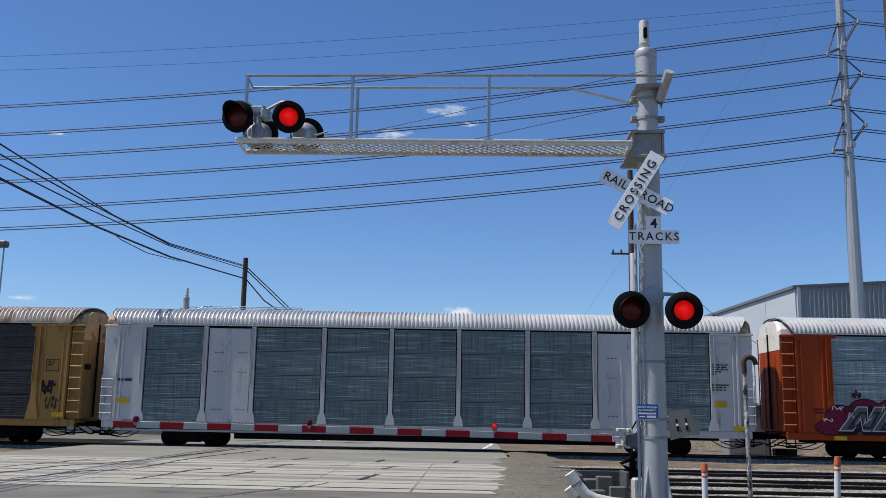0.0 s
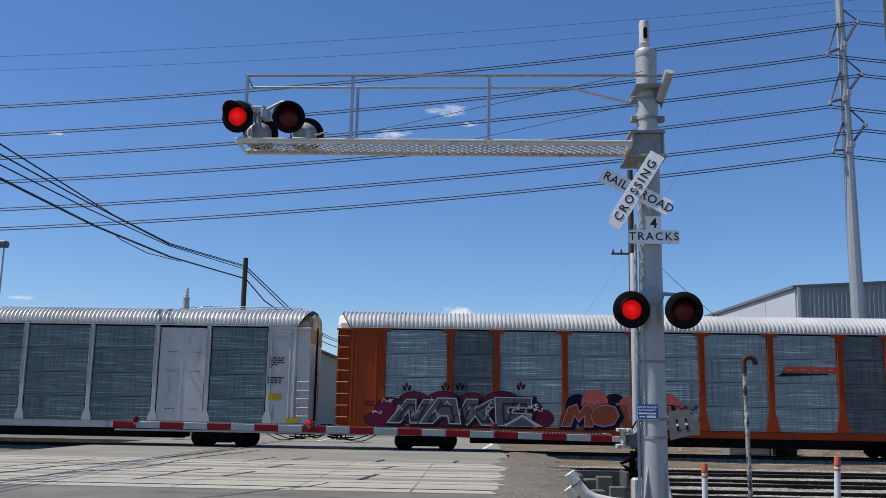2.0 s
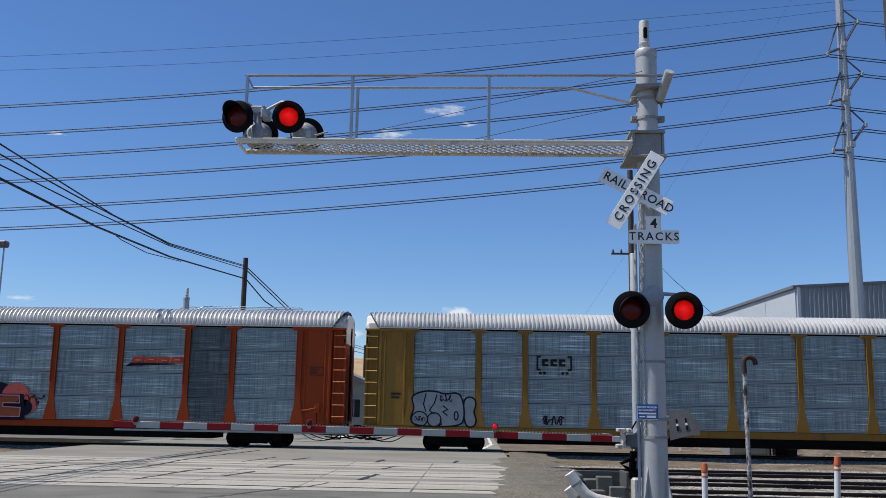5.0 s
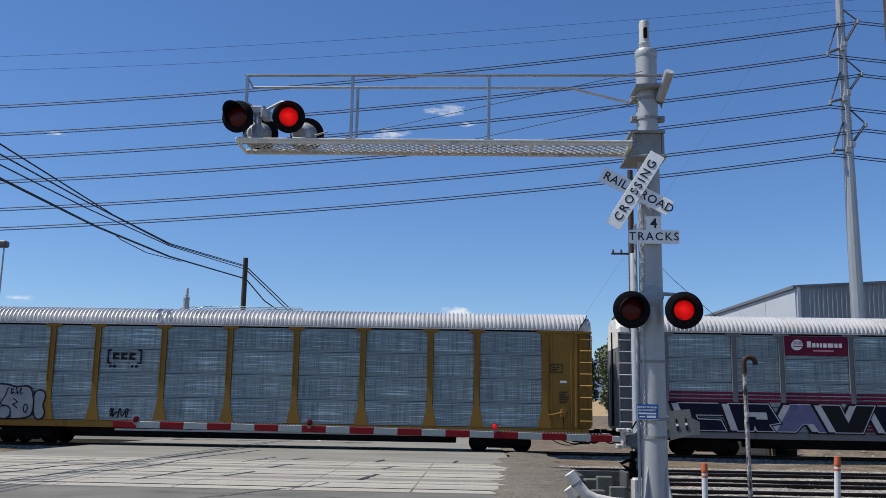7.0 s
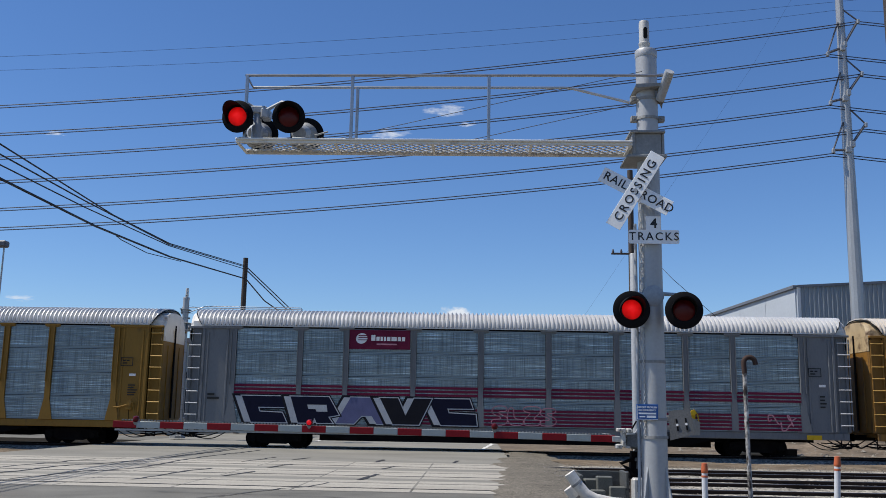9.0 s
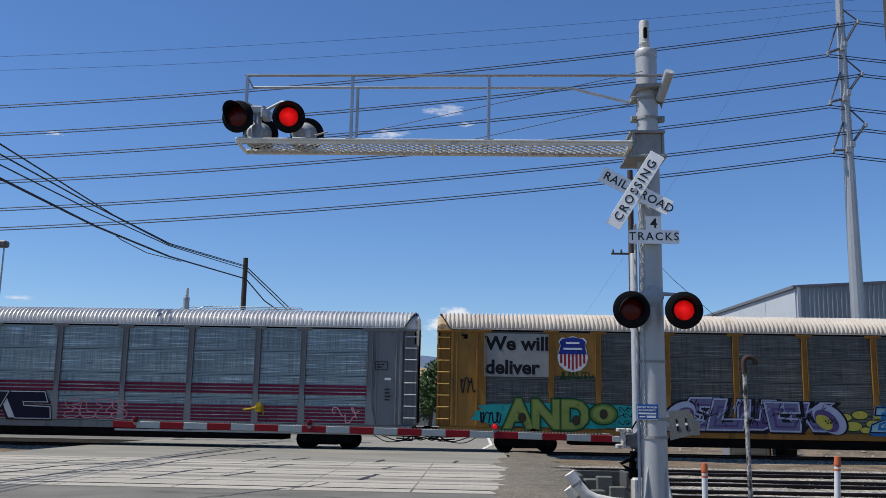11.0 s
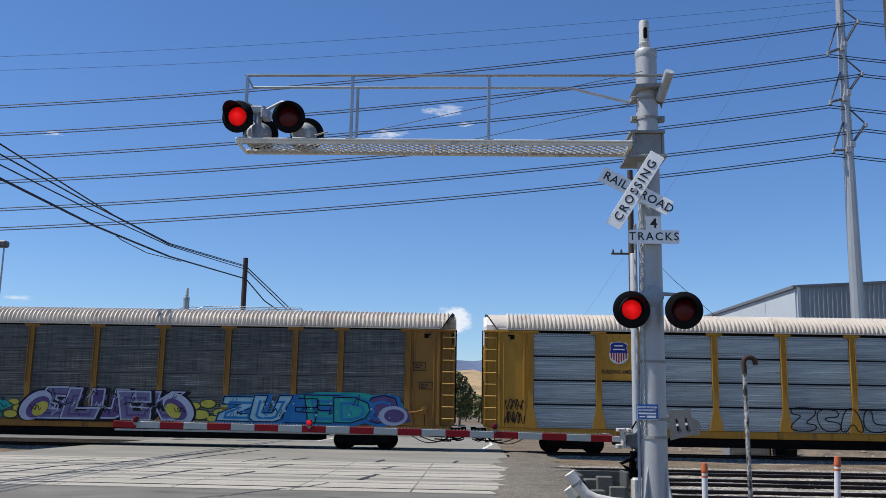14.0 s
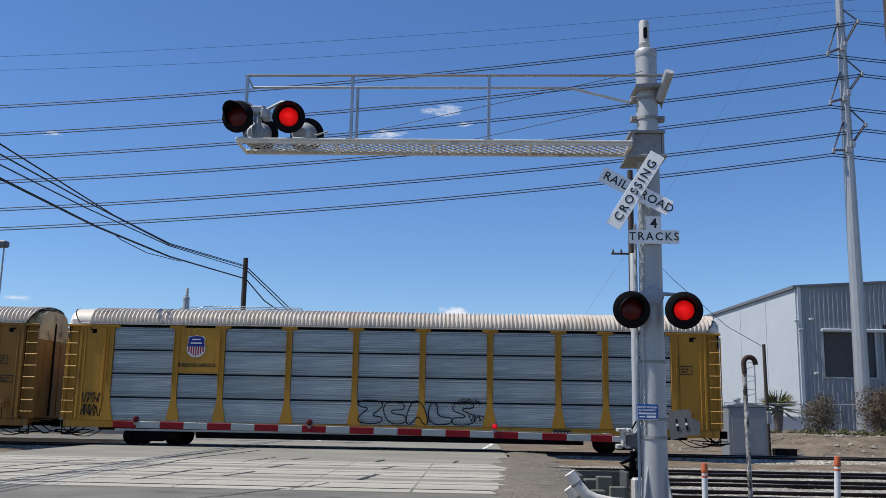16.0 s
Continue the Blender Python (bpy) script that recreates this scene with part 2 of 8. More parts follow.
class Geo:
    """Vertices and faces gathered for one mesh."""

    def __init__(self):
        self.v, self.f, self.mi = [], [], []

    def add(self, verts, faces, mi=0):
        o = len(self.v)
        self.v += [tuple(p) for p in verts]
        self.f += [tuple(i + o for i in fc) for fc in faces]
        self.mi += [mi] * len(faces)
        return self

    def box(self, x0, x1, y0, y1, z0, z1, mi=0, m=None):
        vs = [Vector((x, y, z)) for x in (x0, x1) for y in (y0, y1) for z in (z0, z1)]
        if m:
            vs = [m @ p for p in vs]
        return self.add(vs, [(0, 1, 3, 2), (4, 6, 7, 5), (0, 4, 5, 1), (2, 3, 7, 6), (0, 2, 6, 4), (1, 5, 7, 3)], mi)

    def rbox(self, x0, x1, y0, y1, z0, z1, b=0.01, mi=0, m=None):
        """A box with chamfered edges."""
        lo, hi = (x0, y0, z0), (x1, y1, z1)
        b = min(b, *(0.45 * (hi[i] - lo[i]) for i in range(3)))
        vs, idx = [], {}
        for sx in (0, 1):
            for sy in (0, 1):
                for sz in (0, 1):
                    for ax in range(3):
                        p = [(lo, hi)[s][i] for i, s in enumerate((sx, sy, sz))]
                        for i, s in enumerate((sx, sy, sz)):
                            if i != ax:
                                p[i] += -b if s else b
                        idx[(sx, sy, sz, ax)] = len(vs)
                        vs.append(Vector(p))
        fs = []
        for ax in range(3):
            o1, o2 = (ax + 1) % 3, (ax + 2) % 3
            for s in (0, 1):
                q = []
                for a, c in ((0, 0), (1, 0), (1, 1), (0, 1)):
                    k = [0, 0, 0]
                    k[ax], k[o1], k[o2] = s, a, c
                    q.append(idx[(*k, ax)])
                fs.append(q if s else q[::-1])
            for a in (0, 1):
                for c in (0, 1):
                    k0, k1 = [0, 0, 0], [0, 0, 0]
                    k0[o1] = k1[o1] = a
                    k0[o2] = k1[o2] = c
                    k1[ax] = 1
                    q = [idx[(*k0, o1)], idx[(*k1, o1)], idx[(*k1, o2)], idx[(*k0, o2)]]
                    fs.append(q if a != c else q[::-1])
        for sx in (0, 1):
            for sy in (0, 1):
                for sz in (0, 1):
                    q = [idx[(sx, sy, sz, i)] for i in range(3)]
                    fs.append(q if (sx + sy + sz) % 2 else q[::-1])
        if m:
            vs = [m @ p for p in vs]
        return self.add(vs, fs, mi)

    def tube(self, pts, r, n=8, mi=0, caps=True):
        """A round bar along points; r is one radius or one for each point."""
        pts = [Vector(p) for p in pts]
        rs = r if isinstance(r, (list, tuple)) else [r] * len(pts)
        rings, up = [], None
        for i, p in enumerate(pts):
            d = (pts[min(i + 1, len(pts) - 1)] - pts[max(i - 1, 0)]).normalized()
            if up is None:
                up = d.orthogonal().normalized()
            up = (up - d * up.dot(d)).normalized()
            w = d.cross(up)
            rings.append([p + (up * math.cos(a) + w * math.sin(a)) * rs[i] for a in (2 * math.pi * k / n for k in range(n))])
        vs = [p for ring in rings for p in ring]
        fs = [(i * n + k, i * n + (k + 1) % n, (i + 1) * n + (k + 1) % n, (i + 1) * n + k) for i in range(len(pts) - 1) for k in range(n)]
        if caps:
            fs += [tuple(range(n))[::-1], tuple((len(pts) - 1) * n + k for k in range(n))]
        return self.add(vs, fs, mi)

    def prism(self, poly, y0, y1, mi=0, m=None):
        """A polygon in x, z, counter-clockwise as seen from -y, made thick from y0 to y1."""
        k = len(poly)
        vs = [Vector((x, y0, z)) for x, z in poly] + [Vector((x, y1, z)) for x, z in poly]
        if m:
            vs = [m @ p for p in vs]
        fs = [tuple(range(k)), tuple(range(2 * k - 1, k - 1, -1))] + [(i, k + i, k + (i + 1) % k, (i + 1) % k) for i in range(k)]
        return self.add(vs, fs, mi)

    def lathe(self, prof, m, n=20, mi=0):
        """A profile of (radius, height) turned round the z axis, placed by m."""
        vs = [m @ Vector((r * math.cos(2 * math.pi * k / n), r * math.sin(2 * math.pi * k / n), h)) for r, h in prof for k in range(n)]
        fs = [(i * n + k, i * n + (k + 1) % n, (i + 1) * n + (k + 1) % n, (i + 1) * n + k) for i in range(len(prof) - 1) for k in range(n)]
        fs += [tuple(range(n))[::-1], tuple((len(prof) - 1) * n + k for k in range(n))]
        return self.add(vs, fs, mi)

    def mesh(self, name, mats, smooth=35):
        me = bpy.data.meshes.new(name)
        me.from_pydata(self.v, [], self.f)
        for m in (mats if isinstance(mats, (list, tuple)) else [mats]):
            me.materials.append(m)
        if any(self.mi):
            me.polygons.foreach_set("material_index", self.mi)
        if smooth:
            me.shade_smooth()
            me.set_sharp_from_angle(angle=radians(smooth))
        me.update()
        return me


def part(name, geo, material, parent=None, label="", at=None, smooth=35):
    """Links a Geo, or a mesh that is shared, as one object under a thing or a part."""
    me = geo.mesh(name, material, smooth) if isinstance(geo, Geo) else geo
    ob = new(name, me)
    if parent:
        ob.parent = parent
    if at is not None:
        ob.matrix_basis = at
    return tagged(ob, label) if label else ob


def thing(name, label, category, at=None, group="", kind=""):
    ob = new(name)
    ob.empty_display_size = 0.2
    if at is not None:
        ob.matrix_basis = at
    return tagged(ob, label, category, group, kind)


def text_mesh(s, size, material, offset=0.0, shear=0.0, spacing=1.0, thick=0.002, align="CENTER"):
    """Letters of the built-in font as a mesh, standing in x, z and facing -y."""
    cu = bpy.data.curves.new("letters", "FONT")
    cu.body, cu.size, cu.offset, cu.shear, cu.space_character = s, size, offset, shear, spacing
    cu.align_x, cu.align_y, cu.extrude, cu.resolution_u = align, "CENTER", thick, 3
    ob = bpy.data.objects.new("letters", cu)
    scene.collection.objects.link(ob)
    bpy.context.view_layer.update()
    me = bpy.data.meshes.new_from_object(ob.evaluated_get(bpy.context.evaluated_depsgraph_get()))
    bpy.data.objects.remove(ob)
    bpy.data.curves.remove(cu)
    me.transform(Matrix.Rotation(radians(90), 4, "X"))
    me.materials.clear()
    me.materials.append(material)
    return me


# ---- ground, road, tracks ----
TRACK_Y = (40.05, 28.2, 24.2, 20.5)      # centre lines of the four tracks
ROAD_X0, ROAD_X1 = -15.9, 1.3
GROUND_Z = -0.22


STONE = mat("loose_stone", (0.225, 0.205, 0.172), 0.9, var=0.35, scale=6, fine=20, spec=0.15)


def build_ground():
    g = Geo()
    xs = [-900, -300, -120] + [-60 + 2 * i for i in range(61)] + [120, 300, 900]
    ys = [-60, -20] + [2 * i for i in range(0, 60)] + [160, 300, 700, 2200]
    rng = random.Random(3)
    grid = {}
    for j, y in enumerate(ys):
        for i, x in enumerate(xs):
            z = GROUND_Z
            if y > 50 and x > 12:        # earth bank before the warehouse yard
                z += 0.85 * min(1, (y - 50) / 5) * min(1, (x - 12) / 6) + rng.uniform(-0.09, 0.09)
            if not (ROAD_X0 - 2 < x < ROAD_X1 + 2) and 1 < y < 46:
                z += rng.uniform(-0.05, 0.03)
            grid[i, j] = len(g.v)
            g.v.append((x, y, z))
    for j in range(len(ys) - 1):
        for i in range(len(xs) - 1):
            g.f.append((grid[i, j], grid[i + 1, j], grid[i + 1, j + 1], grid[i, j + 1]))
            g.mi.append(0)
    ob = part("ground", g, DIRT, smooth=60)
    tagged(ob, "dry brown earth with scattered gravel", "ground", kind="structure")


def build_road():
    g = Geo()
    g.box(ROAD_X0, ROAD_X1, -6, 120, GROUND_Z - 0.05, 0.0)
    g.box(ROAD_X0 - 30, ROAD_X0, -6, 18.2, GROUND_Z - 0.05, -0.004)
    g.box(-150, ROAD_X0, 46, 53, GROUND_Z - 0.05, -0.02)
    road = part("road", g, ASPHALT, smooth=0)
    tagged(road, "worn grey asphalt road over the railway crossing", "road", kind="structure")
    ap = part("crossing_apron", Geo().box(ROAD_X0 + 0.02, ROAD_X1 - 0.02, 19.9, 58, -0.1, 0.002), WORN_APRON, smooth=0)
    tagged(ap, "sun-bleached grey road surface between the tracks", "road", kind="structure")
    # gravelly earth spread over the broken road edge
    g = Geo()
    nx, ny = 26, 150
    for j in range(ny + 1):
        y = 10 + j * 0.2
        left = ROAD_X1 - 1.1 + 0.045 * (y - 14) + 0.7 * noise.noise((y * 0.35, 3, 0)) + 0.3 * noise.noise((y * 1.7, 5, 0))
        for i in range(nx + 1):
            u = i / nx
            x = left + u * (3.3 - 0.06 * (y - 10))
            z = 0.010 + 0.025 * math.sin(math.pi * min(1, u * 1.6)) - 0.10 * max(0, u - 0.55) + 0.02 * noise.noise((x * 2.5, y * 2.5, 0))
            g.v.append((x, y, z if 0 < i else 0.004))
    for j in range(ny):
        for i in range(nx):
            a = j * (nx + 1) + i
            g.f.append((a, a + 1, a + nx + 2, a + nx + 1))
            g.mi.append(0)
    ob = part("road_shoulder", g, SHOULDER, smooth=60)
    tagged(ob, "brown gravelly earth beside the broken road edge", "gravel", kind="structure")
    # loose stones over the trackside
    rng = random.Random(12)
    g = Geo()
    for k in range(5000):
        x, y = rng.uniform(2.2, 24), 18.6 + 21 * rng.random() ** 1.4
        if k % 9 == 0:
            x, y = rng.uniform(ROAD_X1 - 0.2, 3.5), rng.uniform(14, 30)
        elif k % 14 == 0:
            x, y = rng.uniform(-24, ROAD_X0 - 0.2), rng.uniform(37, 46)
        near = min(abs(y - t) for t in TRACK_Y)
        if abs(near - 0.7525) < 0.09:
            continue
        s = rng.uniform(0.011, 0.026)
        z = -0.075 if y < 31 else -0.075 - 0.15 * min(1, (y - 30.5) / 5) if y < 39 else -0.11
        if x < 3.4 and y < 30:
            z = 0.02
        p = [Vector((x + s * rng.uniform(0.7, 1.3) * a, y + s * rng.uniform(0.7, 1.3) * b, z + s * rng.uniform(0.5, 0.9) * c)) for a, b, c in ((1, 0, 0), (0, 1, 0), (-1, 0, 0), (0, -1, 0), (0, 0, 1), (0, 0, -1))]
        g.add(p, [(0, 1, 4), (1, 2, 4), (2, 3, 4), (3, 0, 4), (1, 0, 5), (2, 1, 5), (3, 2, 5), (0, 3, 5)])
    for k in range(1500):
        x, y = rng.uniform(11, 32), rng.uniform(44.5, 58)
        s = rng.uniform(0.02, 0.09) if k % 12 else rng.uniform(0.1, 0.22)
        z = GROUND_Z + 0.85 * max(0, min(1, (y - 50) / 5)) * max(0, min(1, (x - 12) / 6)) - 0.02
        p = [Vector((x + s * rng.uniform(0.7, 1.4) * a, y + s * rng.uniform(0.7, 1.4) * b, z + s * rng.uniform(0.4, 0.8) * c)) for a, b, c in ((1, 0, 0), (0, 1, 0), (-1, 0, 0), (0, -1, 0), (0, 0, 1), (0, 0, -1))]
        g.add(p, [(0, 1, 4), (1, 2, 4), (2, 3, 4), (3, 0, 4), (1, 0, 5), (2, 1, 5), (3, 2, 5), (0, 3, 5)])
    tagged(part("loose_stones", g, STONE, smooth=0), "scattered loose grey stones along the tracks", "stones", kind="stuff")


def build_tracks():
    ballast_top = -0.092
    for k, yc in enumerate(TRACK_Y):
        trk = thing("railway_track", "rusty steel rails on dark wooden ties in grey gravel", "track", group="four railway tracks", kind="structure")
        for s in (-1, 1):
            g = Geo()
            y = yc + s * 0.7525
            prof = [(-0.07, -0.18), (0.07, -0.18), (0.07, -0.165), (0.012, -0.14), (0.012, -0.045), (0.036, -0.035), (0.036, -0.006), (0.028, 0.0), (-0.028, 0.0), (-0.036, -0.006), (-0.036, -0.035), (-0.012, -0.045), (-0.012, -0.14), (-0.07, -0.165)]
            x0, x1 = -90, 90
            vs = [(x0, y + a, b) for a, b in prof] + [(x1, y + a, b) for a, b in prof]
            m = len(prof)
            for i in range(m):
                g.add([], [])
                g.f.append((i, (i + 1) % m, m + (i + 1) % m, m + i))
                g.mi.append(1 if i in (6, 7, 8) else 0)
            g.v = vs
            part("rail", g, [RAIL_SIDE, RAIL_TOP], trk, smooth=0)
        g = Geo()
        for i in range(-120, 122):
            x = i * 0.53
            if ROAD_X0 < x < ROAD_X1:
                continue
            g.box(x - 0.115, x + 0.115, yc - 1.3, yc + 1.3, -0.36, -0.172 - 0.006 * (i % 3))
        tagged(part("ties", g, TIE, trk, smooth=0), kind="stuff")
    # ballast beds on both sides of the road
    for x0, x1 in ((-95, ROAD_X0), (ROAD_X1 + 0.15, 95)):
        g = Geo()
        ys = [18.4, 19.0] + [19.4 + 0.4 * i for i in range(54)] + [41.6, 42.2, 43.0]
        nx = 260
        for j, y in enumerate(ys):
            for i in range(nx + 1):
                x = x0 + (x1 - x0) * i / nx
                near = min(abs(y - t) for t in TRACK_Y)
                deep = max(0, min(1, (y - 30.5) / 5)) * (1 if y < 39.0 else 0)
                z = ballast_top - 0.03 * max(0, min(1, (near - 1.4) / 1.0)) - 0.152 * deep + 0.025 * noise.noise((x * 1.3, y * 1.7, 0))
                if j == 0 or j == len(ys) - 1:
                    z = GROUND_Z - 0.12
                g.v.append((x, y, z))
        for j in range(len(ys) - 1):
            for i in range(nx):
                a = j * (nx + 1) + i
                g.f.append((a, a + 1, a + nx + 2, a + nx + 1))
                g.mi.append(0)
        ob = part("ballast_bed", g, BALLAST, smooth=60)
        tagged(ob, "grey crushed-stone ballast bed under the tracks", "gravel", kind="structure")


def build_crossing():
    """Concrete crossing planks between and beside the rails of the three nearer tracks."""
    cr = thing("crossing_surface", "worn concrete crossing planks between the rails", "crossing", kind="structure")
    meshes = {}
    for yc in TRACK_Y:
        for a, b in ((-1.45, -0.81), (-0.66, -0.02), (0.02, 0.66), (0.81, 1.45)):
            w = b - a
            x = ROAD_X0 + 0.1
            while x < ROAD_X1 - 0.6:
                key = round(w, 2)
                if key not in meshes:
                    meshes[key] = Geo().rbox(0, 2.40, 0, w, -0.15, 0.0, 0.012).mesh("crossing_plank", CONCRETE, 0)
                part("crossing_plank", meshes[key], None, cr, at=pose(x, yc + a, 0.006))
                x += 2.43
    for yc in TRACK_Y:
        for s in (-1, 1):
            g = Geo()
            g.box(ROAD_X0, ROAD_X1 - 0.3, yc + s * 0.665 - 0.035, yc + s * 0.665 + 0.035, 0.002, 0.007)
            part("flangeway", g, TAR, cr, smooth=0)


build_ground()
build_road()
build_tracks()
build_crossing()

# ---- the train ----
CAR_Y, CAR_L, HALF = 40.05, 27.4, 1.5
SILL0, SILL1, EAVE = 0.56, 1.02, 4.96


# small unevenness of the train's pace, metres ahead of its steady run
AHEAD = {0.0: -0.03, 0.5: -0.29, 1.0: -0.22, 1.5: 0.10, 2.0: 0.125, 2.5: 0.17, 3.0: -0.11, 3.5: -0.04, 4.0: 0.25, 4.5: 0.08, 7.0: 0.03, 7.5: -0.05,
         8.0: -0.25, 8.5: 0.08, 9.0: 0.09, 12.5: -0.264, 13.0: 0.05, 13.5: 0.08, 14.0: 0.087, 14.5: 0.10, 15.0: -0.217, 15.5: 0.092, 16.0: 0.08}


def travel(t):
    """Metres that the train has gone at t seconds, t in half seconds."""
    return 9.1 * t - 0.0095 * t * t + AHEAD.get(t, 0.03)


ROOF_PROF = [(-1.50, 5.03), (-1.51, 5.08), (-1.49, 5.20), (-1.41, 5.37), (-1.24, 5.52), (-0.98, 5.63), (-0.6, 5.70), (0, 5.73)]
ROOF_PROF = ROOF_PROF + [(-y, z) for y, z in ROOF_PROF[-2::-1]]


MITRE = 0.52          # how far the foot of the roof stands back from its crown at each end


def roof_end(z):
    """Distance of the roof's cut end from the end of the wagon at height z."""
    return 0.05 + MITRE * max(0.0, min(1.0, (5.80 - z) / 0.80))


def roof_mesh(length, mats, plain=0.0):
    """Cross-ribbed roof, its ends cut on a slant; the first metres may be plain."""
    g = Geo()
    pitch, prof = 0.176, ROOF_PROF
    n = int(length / pitch)
    x0 = (length - n * pitch) / 2
    m = len(prof)
    for i in range(n):
        for u, h in ((0.0, 0), (0.10, 0), (0.34, 0.105), (0.54, 0.105), (0.92, 0)):
            x = x0 + (i + u) * pitch
            for y, z in prof:
                r = Vector((0, y, z - 4.4)).normalized() * (h if x > plain else 0.03)
                e = roof_end(z)
                g.v.append((max(e, min(length - e, x)), y + r.y, z + r.z))
    for i in range(n * 5 - 1):
        for j in range(m - 1):
            a = i * m + j
            if abs(g.v[a][0] - g.v[a + m][0]) + abs(g.v[a + 1][0] - g.v[a + m + 1][0]) < 1e-6:
                continue
            g.f.append((a, a + 1, a + m + 1, a + m))
            g.mi.append(0)
    return g.mesh("roof", mats, 30)


def sheet_mesh(w, h, mats, ribs=9):
    """One ribbed steel sheet of a car side: horizontal ribs, a flat hem above and below."""
    g = Geo()
    prof = [(0.0, 0.0), (0.0, 0.03)]
    step = (h - 0.08) / ribs
    for i in range(ribs):
        z = 0.04 + i * step
        prof += [(0.012, z + 0.16 * step), (-0.018, z + 0.32 * step), (-0.018, z + 0.70 * step), (0.012, z + 0.86 * step)]
    prof += [(0.0, h - 0.03), (0.0, h), (0.03, h)]
    m = len(prof)
    g.v = [(0, y, z) for y, z in prof] + [(w, y, z) for y, z in prof]
    g.f = [(i, m + i, m + i + 1, i + 1) for i in range(m - 1)]
    g.mi = [0] * len(g.f)
    return g.mesh("side_sheet", mats, 20)


SHEETS = {}


def sheet(w, h, m, ribs):
    key = (round(w, 3), round(h, 3), m.name, ribs)
    if key not in SHEETS:
        SHEETS[key] = sheet_mesh(w, h, m, ribs)
    return SHEETS[key]


def smooth_line(pts, n=6):
    """A rounded line through points."""
    p = [Vector(v) for v in pts]
    out = []
    for i in range(len(p) - 1):
        a, b, c, d = p[max(0, i - 1)], p[i], p[i + 1], p[min(len(p) - 1, i + 2)]
        for k in range(n):
            t = k / n
            out.append(0.5 * (2 * b + (c - a) * t + (2 * a - 5 * b + 4 * c - d) * t * t + (3 * b - a - 3 * c + d) * t ** 3))
    return out + [p[-1]]


def ladder_geo(h, w=0.45, rungs=10):
    g = Geo()
    for x in (0, w):
        g.box(x - 0.018, x + 0.018, -0.05, 0.0, 0, h)
    for i in range(rungs):
        z = 0.2 + i * (h - 0.35) / (rungs - 1)
        g.tube([(-0.02, -0.06, z), (w + 0.02, -0.06, z)], 0.022, 6, mi=1)
    return g


WHEELSETS = []


def build_truck(car, x):
    g = Geo()
    trk = part("truck", g, TRUCK, car, at=pose(x, 0, 0))
    for s in (-1, 1):
        y = s * 1.02
        prof = [(-1.15, 0.36), (-1.10, 0.28), (-0.72, 0.28), (-0.5, 0.18), (0.5, 0.18), (0.72, 0.28), (1.10, 0.28), (1.15, 0.36), (1.12, 0.56), (0.45, 0.66), (-0.45, 0.66), (-1.12, 0.56)]
        g.prism(prof, y - 0.09, y + 0.09)
        for wx in (-0.89, 0.89):
            g.tube([(wx, y - 0.16 * s * s, 0.38), (wx, y + 0.16, 0.38)], 0.13, 10)
        for k in (-0.16, 0, 0.16):
            g.tube([(k, y, 0.24), (k, y, 0.60)], 0.065, 8)
    g.box(-0.3, 0.3, -1.0, 1.0, 0.40, 0.62)
    trk.data = g.mesh("truck", TRUCK)
    for wx in (-0.89, 0.89):
        w = Geo()
        for s in (-1, 1):
            m = Matrix.Translation((0, s * 0.75, 0)) @ Matrix.Rotation(radians(-90 * s), 4, "X")
            w.lathe([(0.12, 0.11), (0.13, 0.06), (0.30, 0.03), (0.33, 0.07), (0.38, 0.07), (0.385, -0.03), (0.41, -0.05), (0.41, -0.07), (0.33, -0.07), (0.30, -0.02), (0.12, -0.05)], m, 24)
            for k in range(4):
                a = math.pi * k / 2
                w.box(-0.02, 0.02, -0.05, 0.05, 0.15, 0.29, m=Matrix.Rotation(a, 4, "Y") @ Matrix.Translation((0, s * 0.80, 0)))
        w.tube([(0, -0.9, 0), (0, 0.9, 0)], 0.08, 10)
        ws = part("wheelset", w.mesh("wheelset", [TRUCK]) if not WHEELSETS else WHEELSETS[0].data, None, trk, at=pose(wx, 0, 0.385))
        WHEELSETS.append(ws)
    return trk


CARS = []


